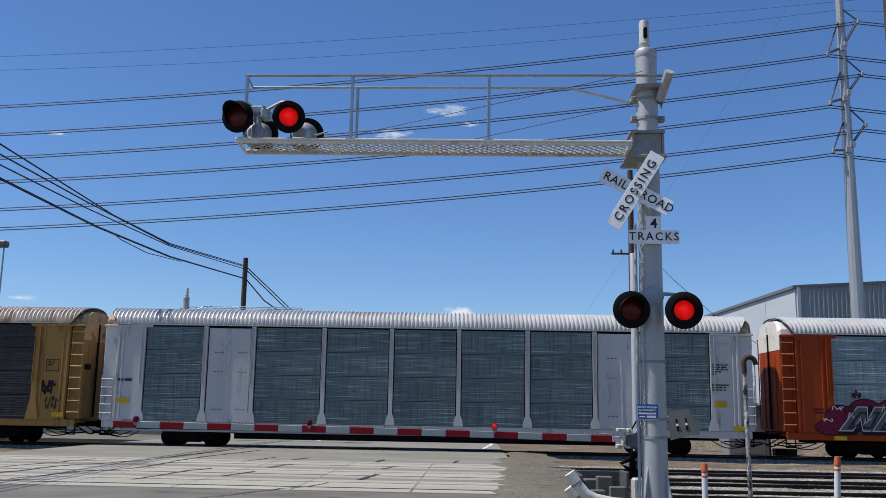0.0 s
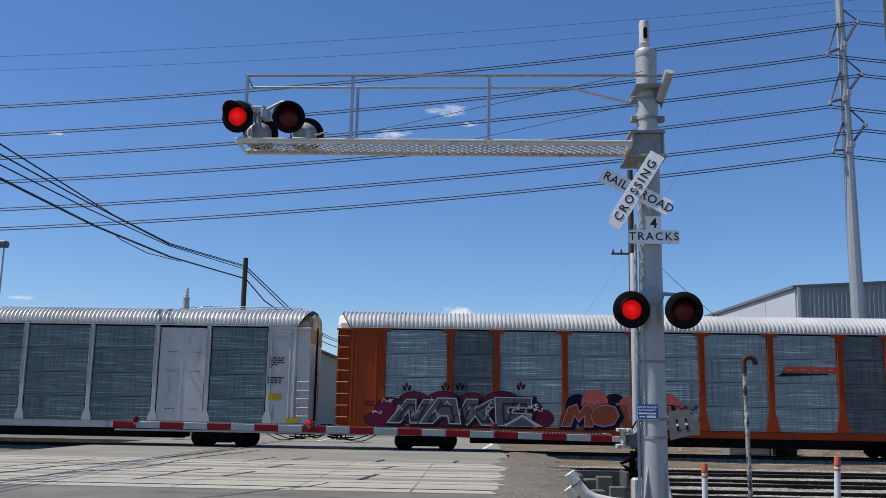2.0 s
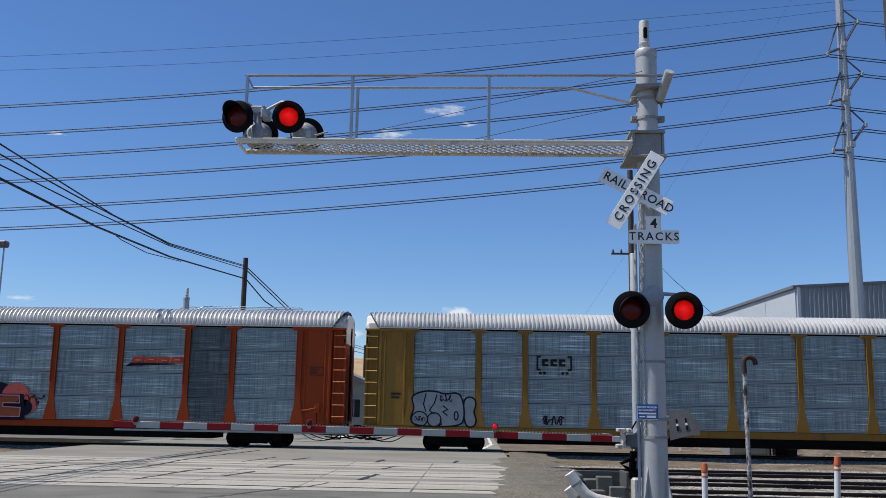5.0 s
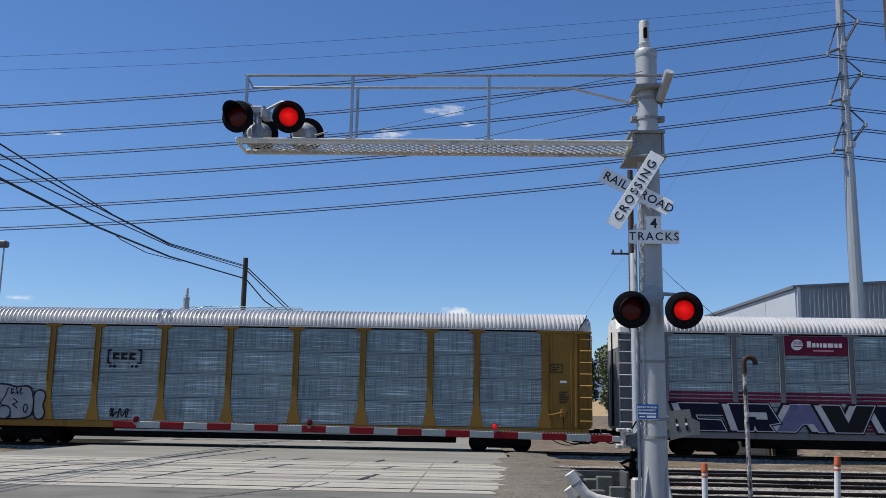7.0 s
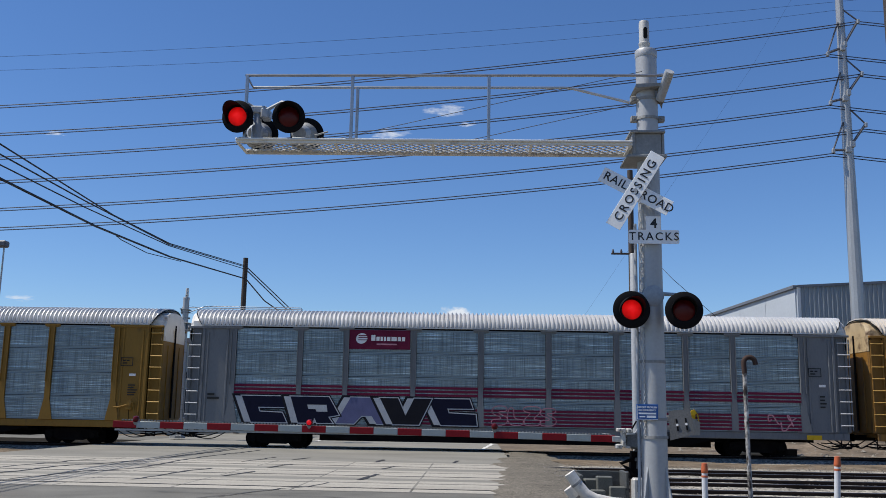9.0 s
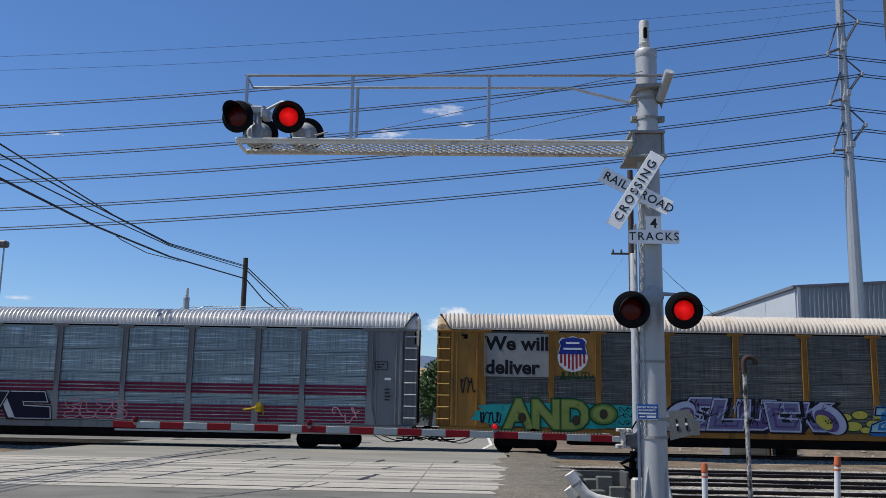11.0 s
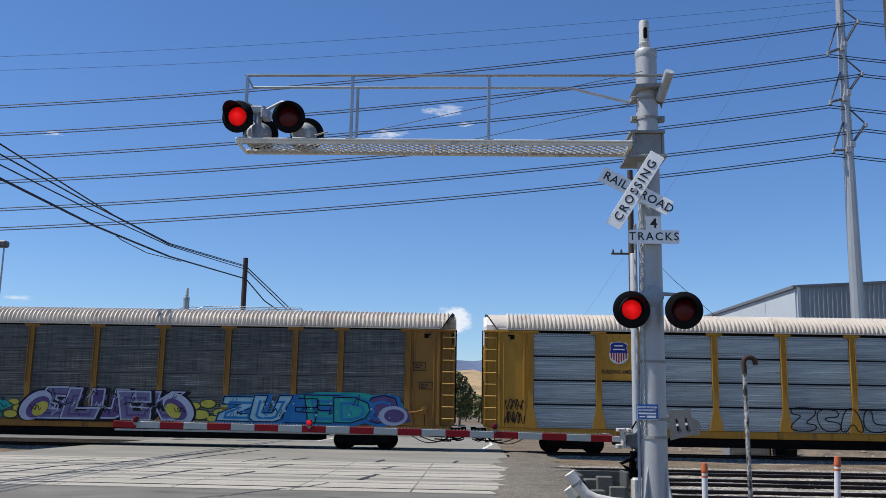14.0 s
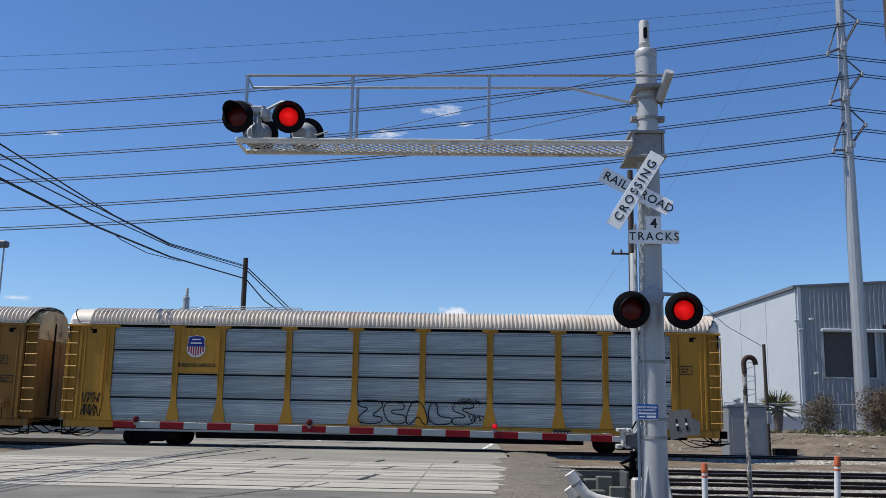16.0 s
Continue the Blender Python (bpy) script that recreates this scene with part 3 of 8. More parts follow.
def build_car(x0, label, paint, side, roof_mat, cap_mat, screen, narrow=None, bounds=None, plates=(), ribs=9, rows=4, plate_mat=None, door_top=None, post_mat=None, length=CAR_L, rung_mat=None, gap=0.02, plain=0.0, flush=False):
    """An enclosed car-carrier wagon. x runs from its left end, y = -1.5 is the side by the road, z = 0 the rail head."""
    car = thing("autorack_wagon", label, "freight wagon", at=pose(x0, CAR_Y, 0), group="wagons of the freight train")
    CARS.append((car, x0))
    L = length
    post_mat = post_mat or paint
    bounds = bounds or (1.95, 4.75, 6.68, 9.50, 12.30, 15.10, 17.90, 20.72, 22.65, 25.45)
    # flat-car frame
    g = Geo()
    g.box(0.25, L - 0.25, -HALF + 0.05, HALF - 0.05, SILL1 - 0.16, SILL1 - 0.02)
    for s in (-1, 1):
        y0, y1 = sorted((s * (HALF - 0.02), s * (HALF - 0.16)))
        g.rbox(0.15, L - 0.15, y0, y1, SILL0 + 0.17, SILL1, 0.02)
    part("underframe", g, paint, car)
    # Near-black belly: its colour holds under-wagon shade as well as grime.
    g = Geo()
    for y in (-HALF + 0.06, HALF - 0.16):
        g.prism([(5.4, SILL0 + 0.165), (6.8, 0.38), (L - 6.8, 0.38), (L - 5.4, SILL0 + 0.165)], y, y + 0.10)
        g.rbox(7.2, L - 7.2, y - 0.02, y + 0.12, 0.36, 0.42, 0.01)
    g.box(5.6, L - 5.6, -0.9, 0.9, 0.34, SILL1 - 0.17)
    g.box(1.2, L - 1.2, -0.32, 0.32, 0.60, SILL1 - 0.17)
    for k in range(12):
        x = 5.6 + k * (L - 11.2) / 11
        g.box(x - 0.06, x + 0.06, -1.3, 1.3, 0.62, SILL1 - 0.17)
    g.box(11.2, 12.3, -1.15, -0.55, 0.36, 0.72)
    g.tube([(9.2, -0.95, 0.56), (10.4, -0.95, 0.56)], 0.2, 12)
    g.tube([(5.2, -1.1, 0.60), (L - 5.2, -1.1, 0.60)], 0.03, 6)
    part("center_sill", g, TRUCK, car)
    build_truck(car, 3.75)
    build_truck(car, L - 3.75)
    # roof with its ends
    part("roof", roof_mesh(L, roof_mat, plain), None, car)
    for s in (-1, 1):
        part("eave_trim", Geo().rbox(0.62, L - 0.62, *sorted((s * 1.50, s * 1.565)), 5.005, 5.06, 0.01), roof_mat, car)
        # Near-black plate puts the shade under the roof edge into colour.
        part("eave_shade_plate", Geo().box(0.6, L - 0.6, *sorted((s * 1.46, s * 1.40)), EAVE - 0.02, 5.12), TRUCK, car)
    for e, sg in ((0.0, 1), (L, -1)):
        # Thin black tube stands in for the dark gap along the cut end.
        rim = Geo().tube([(e + sg * (roof_end(z) - 0.015), y * 1.02, z + 0.03) for y, z in ROOF_PROF], 0.02, 6)
        part("roof_gap_line", rim, BLACK, car)
        # flat-sided hood over the end, cut back at its corners
        g = Geo()
        rows_ = [(0.0, [(-1.26, 4.97), (-1.26, 5.10), (-1.10, 5.44), (-0.8, 5.58), (0, 5.64)]), (0.14, [(-1.34, 4.97), (-1.34, 5.22), (-1.16, 5.48), (-0.85, 5.60), (0, 5.66)]), (0.70, [(-1.40, 4.97), (-1.40, 5.22), (-1.20, 5.48), (-0.88, 5.60), (0, 5.66)])]
        vs = []
        for dx, hp in rows_:
            vs += [(e + sg * dx, y, z) for y, z in hp + [(-y, z) for y, z in hp[-2::-1]]]
        m = 9
        g.add(vs, [(i * m + j, i * m + j + 1, (i + 1) * m + j + 1, (i + 1) * m + j) for i in range(2) for j in range(m - 1)] + [tuple(range(m))])
        part("roof_end", g, cap_mat, car, smooth=20)
        # radial end doors in two leaves with ribs, a white band above
        for s in (-1, 1):
            g = Geo()
            y0, y1 = sorted((s * 0.02, s * (HALF - 0.12)))
            xa, xb = sorted((e + sg * 0.02, e + sg * 0.14))
            g.rbox(xa, xb, y0, y1, SILL1 + 0.02, 5.0, 0.03)
            g.rbox(min(xa, xb) - 0.03 * (sg > 0), max(xa, xb) + 0.03 * (sg < 0), s * 0.75 - 0.06, s * 0.75 + 0.06, SILL1 + 0.1, 4.2, 0.015)
            part("end_door", g, paint, car)
            g = Geo()
            xa, xb = sorted((e + sg * 0.005, e + sg * 0.13))
            g.rbox(xa, xb, y0, y1, 4.35, 5.02, 0.02)
            part("end_band", g, door_top or cap_mat, car)
        part("door_bar", Geo().box(*sorted((e - sg * 0.05, e + sg * 0.03)), -0.03, 0.03, SILL1 + 0.1, 5.1), BLACK, car)
        # coupler and hoses
        g = Geo()
        g.box(*sorted((e - sg * 0.42, e + sg * 0.6)), -0.12, 0.12, 0.72, 0.95)
        g.box(*sorted((e - sg * 0.50, e - sg * 0.28)), -0.2, 0.2, 0.68, 0.99)
        part("coupler", g, TRUCK, car)
        for pts, r in (([(e + sg * 0.5, -0.55, 0.78), (e + sg * 0.1, -0.55, 0.55), (e - sg * 0.15, -0.5, 0.42), (e - sg * 0.42, -0.45, 0.50)], 0.03), ([(e + sg * 1.4, -1.25, 0.60), (e + sg * 0.7, -1.25, 0.40), (e + sg * 0.1, -1.2, 0.62)], 0.022), ([(e + sg * 0.5, 0.4, 0.8), (e, 0.4, 0.5), (e - sg * 0.42, 0.35, 0.55)], 0.025)):
            part("brake_hose", Geo().tube(smooth_line(pts), r, 6), RUBBER, car)
        part("uncoupling_lever", Geo().tube([(e + sg * 1.3, -1.40, 0.62), (e + sg * 0.3, -1.40, 0.58), (e - sg * 0.2, -1.36, 0.60)], 0.022, 6), TRUCK, car)
        part("uncoupling_lever", Geo().tube([(e + sg * 0.8, -1.2, 0.50), (e + sg * 0.2, -1.2, 0.46), (e - sg * 0.3, -1.2, 0.52)], 0.03, 6), TRUCK, car)
        part("air_line", Geo().tube(smooth_line([(e + sg * 1.9, -1.3, 0.72), (e + sg * 1.2, -1.3, 0.36), (e + sg * 0.4, -1.3, 0.44), (e + sg * 0.1, -1.3, 0.72)]), 0.02, 6), RUBBER, car)
        part("step", Geo().box(*sorted((e + sg * 0.10, e + sg * 0.50)), -1.47, -1.41, 0.40, 0.44).box(*sorted((e + sg * 0.10, e + sg * 0.13)), -1.47, -1.41, 0.40, 0.80).box(*sorted((e + sg * 0.47, e + sg * 0.50)), -1.47, -1.41, 0.40, 0.80), TRUCK, car)
        # corner panels, both sides
        lo, hi = (0.0, bounds[0]) if sg > 0 else (bounds[-1], L)
        for s in (-1, 1):
            y0, y1 = sorted((s * HALF, s * (HALF - 0.08)))
            yb0, yb1 = sorted((s * (HALF - 0.08), s * (HALF - 0.18)) if flush else (s * (HALF - 0.20), s * (HALF - 0.30)))
            part("corner_panel", Geo().rbox(lo + (0.58 if sg > 0 else 0), hi - (0.58 if sg < 0 else 0), y0, y1, SILL1, EAVE + 0.02, 0.012), side, car)
            part("ladder_recess", Geo().rbox(lo + (0.03 if sg > 0 else hi - lo - 0.60), hi - (0.03 if sg < 0 else hi - lo - 0.60), yb0, yb1, SILL1, EAVE, 0.02), side, car)
            xr = lo + 0.66 if sg > 0 else hi - 0.66
            part("corner_rib", Geo().rbox(xr - 0.05, xr + 0.05, *sorted((s * (HALF + 0.05), s * (HALF - 0.02))), SILL1 + 0.05, EAVE, 0.012), side, car)
            part("panel_rib", Geo().rbox(*sorted((xr + sg * 0.98, xr + sg * 1.06)), *sorted((s * (HALF + 0.04), s * (HALF - 0.02))), SILL1 + 0.05, EAVE - 0.1, 0.012), side, car)
            if roof_mat is ROOF_CREAM:
                latch = Geo().rbox(*sorted((xr + sg * 0.45, xr + sg * 0.62)), *sorted((s * (HALF + 0.03), s * (HALF - 0.02))), EAVE - 0.34, EAVE - 0.16, 0.01)
                latch.rbox(*sorted((xr + sg * 0.36, xr + sg * 0.45)), *sorted((s * (HALF + 0.03), s * (HALF - 0.02))), EAVE - 0.22, EAVE - 0.16, 0.01)
                part("door_latch", latch, TRUCK, car)
            part("panel_rib", Geo().rbox(*sorted((xr + sg * 0.16, xr + sg * 0.22)), *sorted((s * (HALF + 0.045), s * (HALF - 0.02))), SILL1 + 0.05, EAVE - 0.2, 0.012), side, car)
            part("gutter", Geo().rbox(lo, hi + (0.35 if sg > 0 else 0), *sorted((s * (HALF + 0.07), s * (HALF - 0.05))), EAVE - 0.06, EAVE + 0.03, 0.012), side, car)
            la = ladder_geo(1.75, 0.46, 5) if flush else ladder_geo(EAVE - SILL1 - 0.25, 0.46, 8)
            xl = 0.06 if sg > 0 else L - 0.48
            m = pose(xl, -HALF + 0.02, SILL1 + 0.1) if s < 0 else pose(xl + 0.42, HALF - 0.02, SILL1 + 0.1, 0, 0, 180)
            part("ladder", la, [post_mat, rung_mat or post_mat], car, at=m)
    # side posts with flared feet, top rail
    for s in (-1, 1):
        me = None
        for i, b in enumerate(bounds):
            if me is None:
                g = Geo()
                w, f, top, foot = (0.085, 0.20, 0.085, 0.46) if flush else (0.115, 0.28, 0.32, 0.85)
                out = [(-f, SILL1), (f, SILL1), (f * 0.85, SILL1 + 0.25), (w, SILL1 + foot), (w, EAVE - 0.12), (top, EAVE - 0.08), (top, EAVE + 0.02), (-top, EAVE + 0.02), (-top, EAVE - 0.08), (-w, EAVE - 0.12), (-w, SILL1 + foot), (-f * 0.85, SILL1 + 0.25)]
                g.prism(out, -0.055 if s < 0 else -0.06, 0.06 if s < 0 else 0.055)
                ya, yb = sorted((s * 0.11, s * 0.05))
                for x in (-w, w - 0.025):
                    g.box(x, x + 0.025, ya, yb, SILL1 + 1.55, EAVE - 0.10)
                g.box(-top, top, ya, yb, EAVE - 0.03, EAVE + 0.02)
                me = g.mesh("side_post", post_mat, 20)
            part("side_post", me, None, car, at=pose(b, s * HALF, 0))
        # Rail is black to draw the line of shade beneath the overhang.
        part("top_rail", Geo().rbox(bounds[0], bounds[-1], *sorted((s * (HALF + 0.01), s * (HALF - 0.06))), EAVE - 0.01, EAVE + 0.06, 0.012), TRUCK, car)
        # ribbed sheets between the posts
        h = (EAVE - 0.01 - SILL1) / rows
        for i in range(len(bounds) - 1):
            a, b = bounds[i] + 0.13, bounds[i + 1] - 0.13
            if i in plates:
                g = Geo().rbox(a, b, *sorted((s * (HALF + 0.0), s * (HALF - 0.05))), SILL1, EAVE - 0.05, 0.015)
                g.rbox((a + b) / 2 - 0.04, (a + b) / 2 + 0.04, *sorted((s * (HALF + 0.015), s * (HALF - 0.02))), SILL1, EAVE - 0.05, 0.01)
                part("side_plate", g, plate_mat or side, car)
                continue
            mt = narrow if narrow and b - a < 2.1 else screen
            for r in range(rows):
                z = SILL1 + r * h + 0.01
                me = sheet(b - a, h - gap, mt, ribs)
                part("side_sheet", me, None, car, at=pose(a, -HALF, z) if s < 0 else pose(b, HALF, z, 0, 0, 180))
            # Added black sheet: the shade inside the gaps is put into its colour.
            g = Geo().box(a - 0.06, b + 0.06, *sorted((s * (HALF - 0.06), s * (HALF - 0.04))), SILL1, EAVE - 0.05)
            part("gap_shade_backing", g, BLACK, car)
    return car


def paint_mat(name, col, amt=0.12):
    return mat(name, col, 0.55, spec=0.2, var=0.09, scale=0.9, fine=20, dirt=tuple(c * 0.35 + 0.02 for c in col), dirt_amt=amt, dirt_scale=1.6, stretch=(1.6, 1.6, 0.35))


# Rung paints are lightened to carry the sunlight the rungs catch.
RUNG_YEL = paint_mat("sun_brightened_yellow_rung", (0.50, 0.30, 0.08), 0.05)
RUNG_ORANGE = paint_mat("sun_brightened_orange_rung", (0.50, 0.16, 0.06), 0.05)
RUNG_GREY = paint_mat("sun_brightened_grey_rung", (0.50, 0.50, 0.50), 0.05)
YELLOW = paint_mat("faded_yellow_paint", (0.36, 0.188, 0.026), 0.18)
OCHRE = paint_mat("ochre_yellow_paint", (0.22, 0.12, 0.022), 0.12)
UP_BROWN = paint_mat("brown_grimed_yellow_paint", (0.23, 0.115, 0.024), 0.24)
TAN = paint_mat("tan_yellow_paint", (0.33, 0.185, 0.055), 0.22)
ORANGE = paint_mat("orange_red_paint", (0.27, 0.038, 0.004), 0.14)
GREY_WHITE = paint_mat("pale_grey_paint", (0.46, 0.455, 0.455), 0.10)
GREY = paint_mat("mid_grey_paint", (0.15, 0.157, 0.165), 0.10)
ROOF_GALV = mat("galvanized_roof", (0.53, 0.53, 0.525), 0.5, 0.25, var=0.12, scale=0.6, fine=12, dirt=(0.40, 0.38, 0.35), dirt_amt=0.15, dirt_scale=0.8)
ROOF_CREAM = mat("weathered_cream_roof", (0.54, 0.49, 0.425), 0.6, 0.1, var=0.12, scale=0.7, fine=12, dirt=(0.36, 0.29, 0.22), dirt_amt=0.22, dirt_scale=1.1)
ROOF_RUST = mat("rust_streaked_roof", (0.60, 0.55, 0.48), 0.6, 0.1, var=0.12, scale=0.7, fine=12, dirt=(0.30, 0.13, 0.05), dirt_amt=0.42, dirt_scale=1.4, stretch=(1, 0.5, 0.5))
CAP_WHITE = mat("white_roof_end", (0.66, 0.64, 0.60), 0.55, var=0.10, scale=1.5, dirt=(0.36, 0.26, 0.16), dirt_amt=0.16, dirt_scale=1.6)
CAP_TAN = mat("stained_tan_roof_end", (0.46, 0.35, 0.20), 0.65, var=0.16, scale=1.5, dirt=(0.10, 0.05, 0.025), dirt_amt=0.36, dirt_scale=1.4)
SCR_BLUE = screen_mat("galvanized_side_sheet", (0.262, 0.325, 0.355), 0.45, 0.35, hole=0.5, dirt=0.18)
SCR_DARK = screen_mat("dark_side_sheet", (0.12, 0.145, 0.16), 0.55, 0.3, hole=0.5, dirt=0.2)
SCR_TEAL = screen_mat("dull_side_sheet", (0.165, 0.212, 0.225), 0.5, 0.3, hole=0.5, dirt=0.22)
SCR_GRIME = screen_mat("grimed_side_sheet", (0.125, 0.13, 0.127), 0.6, 0.25, hole=0.5, dirt=0.36)
SCR_BLACK = screen_mat("black_side_sheet", (0.05, 0.05, 0.05), 0.6, 0.2, hole=0.5, dirt=0.3)
SCR_PALE = screen_mat("pale_side_sheet", (0.325, 0.368, 0.385), 0.5, 0.25, hole=0.08, band=0.27, dirt=0.10, streaks=2, holes=True)

B_BOUNDS = (1.72, 4.35, 6.38, 9.35, 12.18, 14.99, 17.83, 20.60, 22.80, 25.40)
car_a = build_car(-43.88, "tan yellow car-carrier wagon with black side panels and rusty roof", TAN, TAN, ROOF_RUST, CAP_TAN, SCR_BLACK, rung_mat=RUNG_YEL)
car_b = build_car(-15.63, "pale grey car-carrier wagon with dull blue-grey side screens", GREY_WHITE, GREY_WHITE, ROOF_GALV, CAP_TAN, SCR_TEAL, door_top=TAN, bounds=B_BOUNDS, plates=(1, 7), length=27.1, ribs=12, rung_mat=RUNG_GREY, flush=True)
car_c = build_car(12.56, "orange car-carrier wagon with galvanized side screens and graffiti", ORANGE, ORANGE, ROOF_GALV, CAP_WHITE, SCR_BLUE, narrow=SCR_DARK, ribs=12, rung_mat=RUNG_ORANGE)
car_d = build_car(40.75, "ochre yellow car-carrier wagon with galvanized side screens", OCHRE, OCHRE, ROOF_GALV, CAP_WHITE, SCR_BLUE, ribs=12, rung_mat=RUNG_YEL)
car_e = build_car(69.22, "grey car-carrier wagon with maroon stripes and graffiti", GREY, GREY, ROOF_GALV, CAP_WHITE, SCR_BLUE, ribs=12, rung_mat=RUNG_GREY)
car_f = build_car(97.44, "grimy yellow-brown car-carrier wagon with colourful graffiti", UP_BROWN, UP_BROWN, ROOF_CREAM, CAP_TAN, SCR_GRIME, ribs=12, rung_mat=RUNG_YEL)
car_g = build_car(126.03, "yellow car-carrier wagon with pale ribbed side sheets", YELLOW, YELLOW, ROOF_CREAM, CAP_WHITE, SCR_PALE, gap=0.075, ribs=9, rung_mat=RUNG_YEL, plain=0.98)

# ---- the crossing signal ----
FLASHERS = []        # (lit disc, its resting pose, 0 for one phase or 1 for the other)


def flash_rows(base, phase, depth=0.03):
    """The added lit disc stands for the lamp's glow: before the dark lens while its lamp is on, drawn back into the
    housing while it is off.
    """
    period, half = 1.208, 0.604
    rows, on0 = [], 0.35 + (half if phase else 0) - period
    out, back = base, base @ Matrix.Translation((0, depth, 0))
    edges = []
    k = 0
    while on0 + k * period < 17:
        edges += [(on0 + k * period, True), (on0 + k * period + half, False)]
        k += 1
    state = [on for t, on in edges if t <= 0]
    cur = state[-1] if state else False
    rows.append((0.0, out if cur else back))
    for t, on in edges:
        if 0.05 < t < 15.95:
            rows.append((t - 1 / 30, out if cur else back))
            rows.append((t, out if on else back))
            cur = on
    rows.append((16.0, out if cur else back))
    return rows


def lamp_head(owner, at, phase, lit=True, r=0.262):
    """A flashing-light head facing -y: round black background, hooded visor, lens, housing."""
    bg = Geo()
    m = Matrix.Rotation(radians(90), 4, "X")
    bg.lathe([(r, 0.0), (r, 0.012), (r - 0.012, 0.02), (0.155, 0.026), (0.150, 0.012), (0.150, 0.0)], m, 40)
    head = part("lamp_head", bg, BLACK, owner, "black round signal background", at=at)
    # visor: a hood that is long above and short below
    v = Geo()
    n = 28
    for k in range(n + 1):
        a = radians(-35) + radians(250) * k / n
        ln = 0.05 + 0.25 * max(0, math.sin(a)) ** 0.8 if math.sin(a) > 0 else 0.05
        c, s = math.cos(a), math.sin(a)
        for rr in (0.166, 0.176):
            v.v += [(rr * c, -0.02, rr * s), (rr * c * 1.02, -0.02 - ln, rr * s * 1.02 - 0.02 * ln)]
    for k in range(n):
        o = 4 * k
        v.f += [(o, o + 1, o + 5, o + 4), (o + 2, o + 6, o + 7, o + 3), (o + 1, o + 3, o + 7, o + 5)]
        v.mi += [0, 0, 0]
    part("visor", v, BLACK, head)
    lens = Geo().lathe([(0.150, 0.0), (0.150, 0.012), (0.11, 0.026), (0.05, 0.033), (0.01, 0.034)], m, 32)
    part("lens", lens, RED_LENS, head, "dark red glass lens")
    house = Geo().lathe([(0.02, -0.24), (0.10, -0.23), (0.155, -0.16), (0.165, -0.03), (0.165, 0.0)], m, 28)
    part("housing", house, GALV_DULL if lit is None else BLACK, head)
    # Added glowing disc: sliding it forward and back stands for switching the lamp.
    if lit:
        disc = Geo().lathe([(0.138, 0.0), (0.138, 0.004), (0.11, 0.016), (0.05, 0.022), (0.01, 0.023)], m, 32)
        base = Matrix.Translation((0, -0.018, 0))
        d = part("lit_disc", disc, RED_GLOW, head, "glowing red disc standing for the lit lamp", at=base, smooth=60)
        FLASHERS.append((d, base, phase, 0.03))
    return head


def pipe_clamp(g, z, r, x=0.0):
    g.lathe([(r, -0.02), (r + 0.012, -0.02), (r + 0.012, 0.02), (r, 0.02)], Matrix.Translation((x, 0, z)), 28)


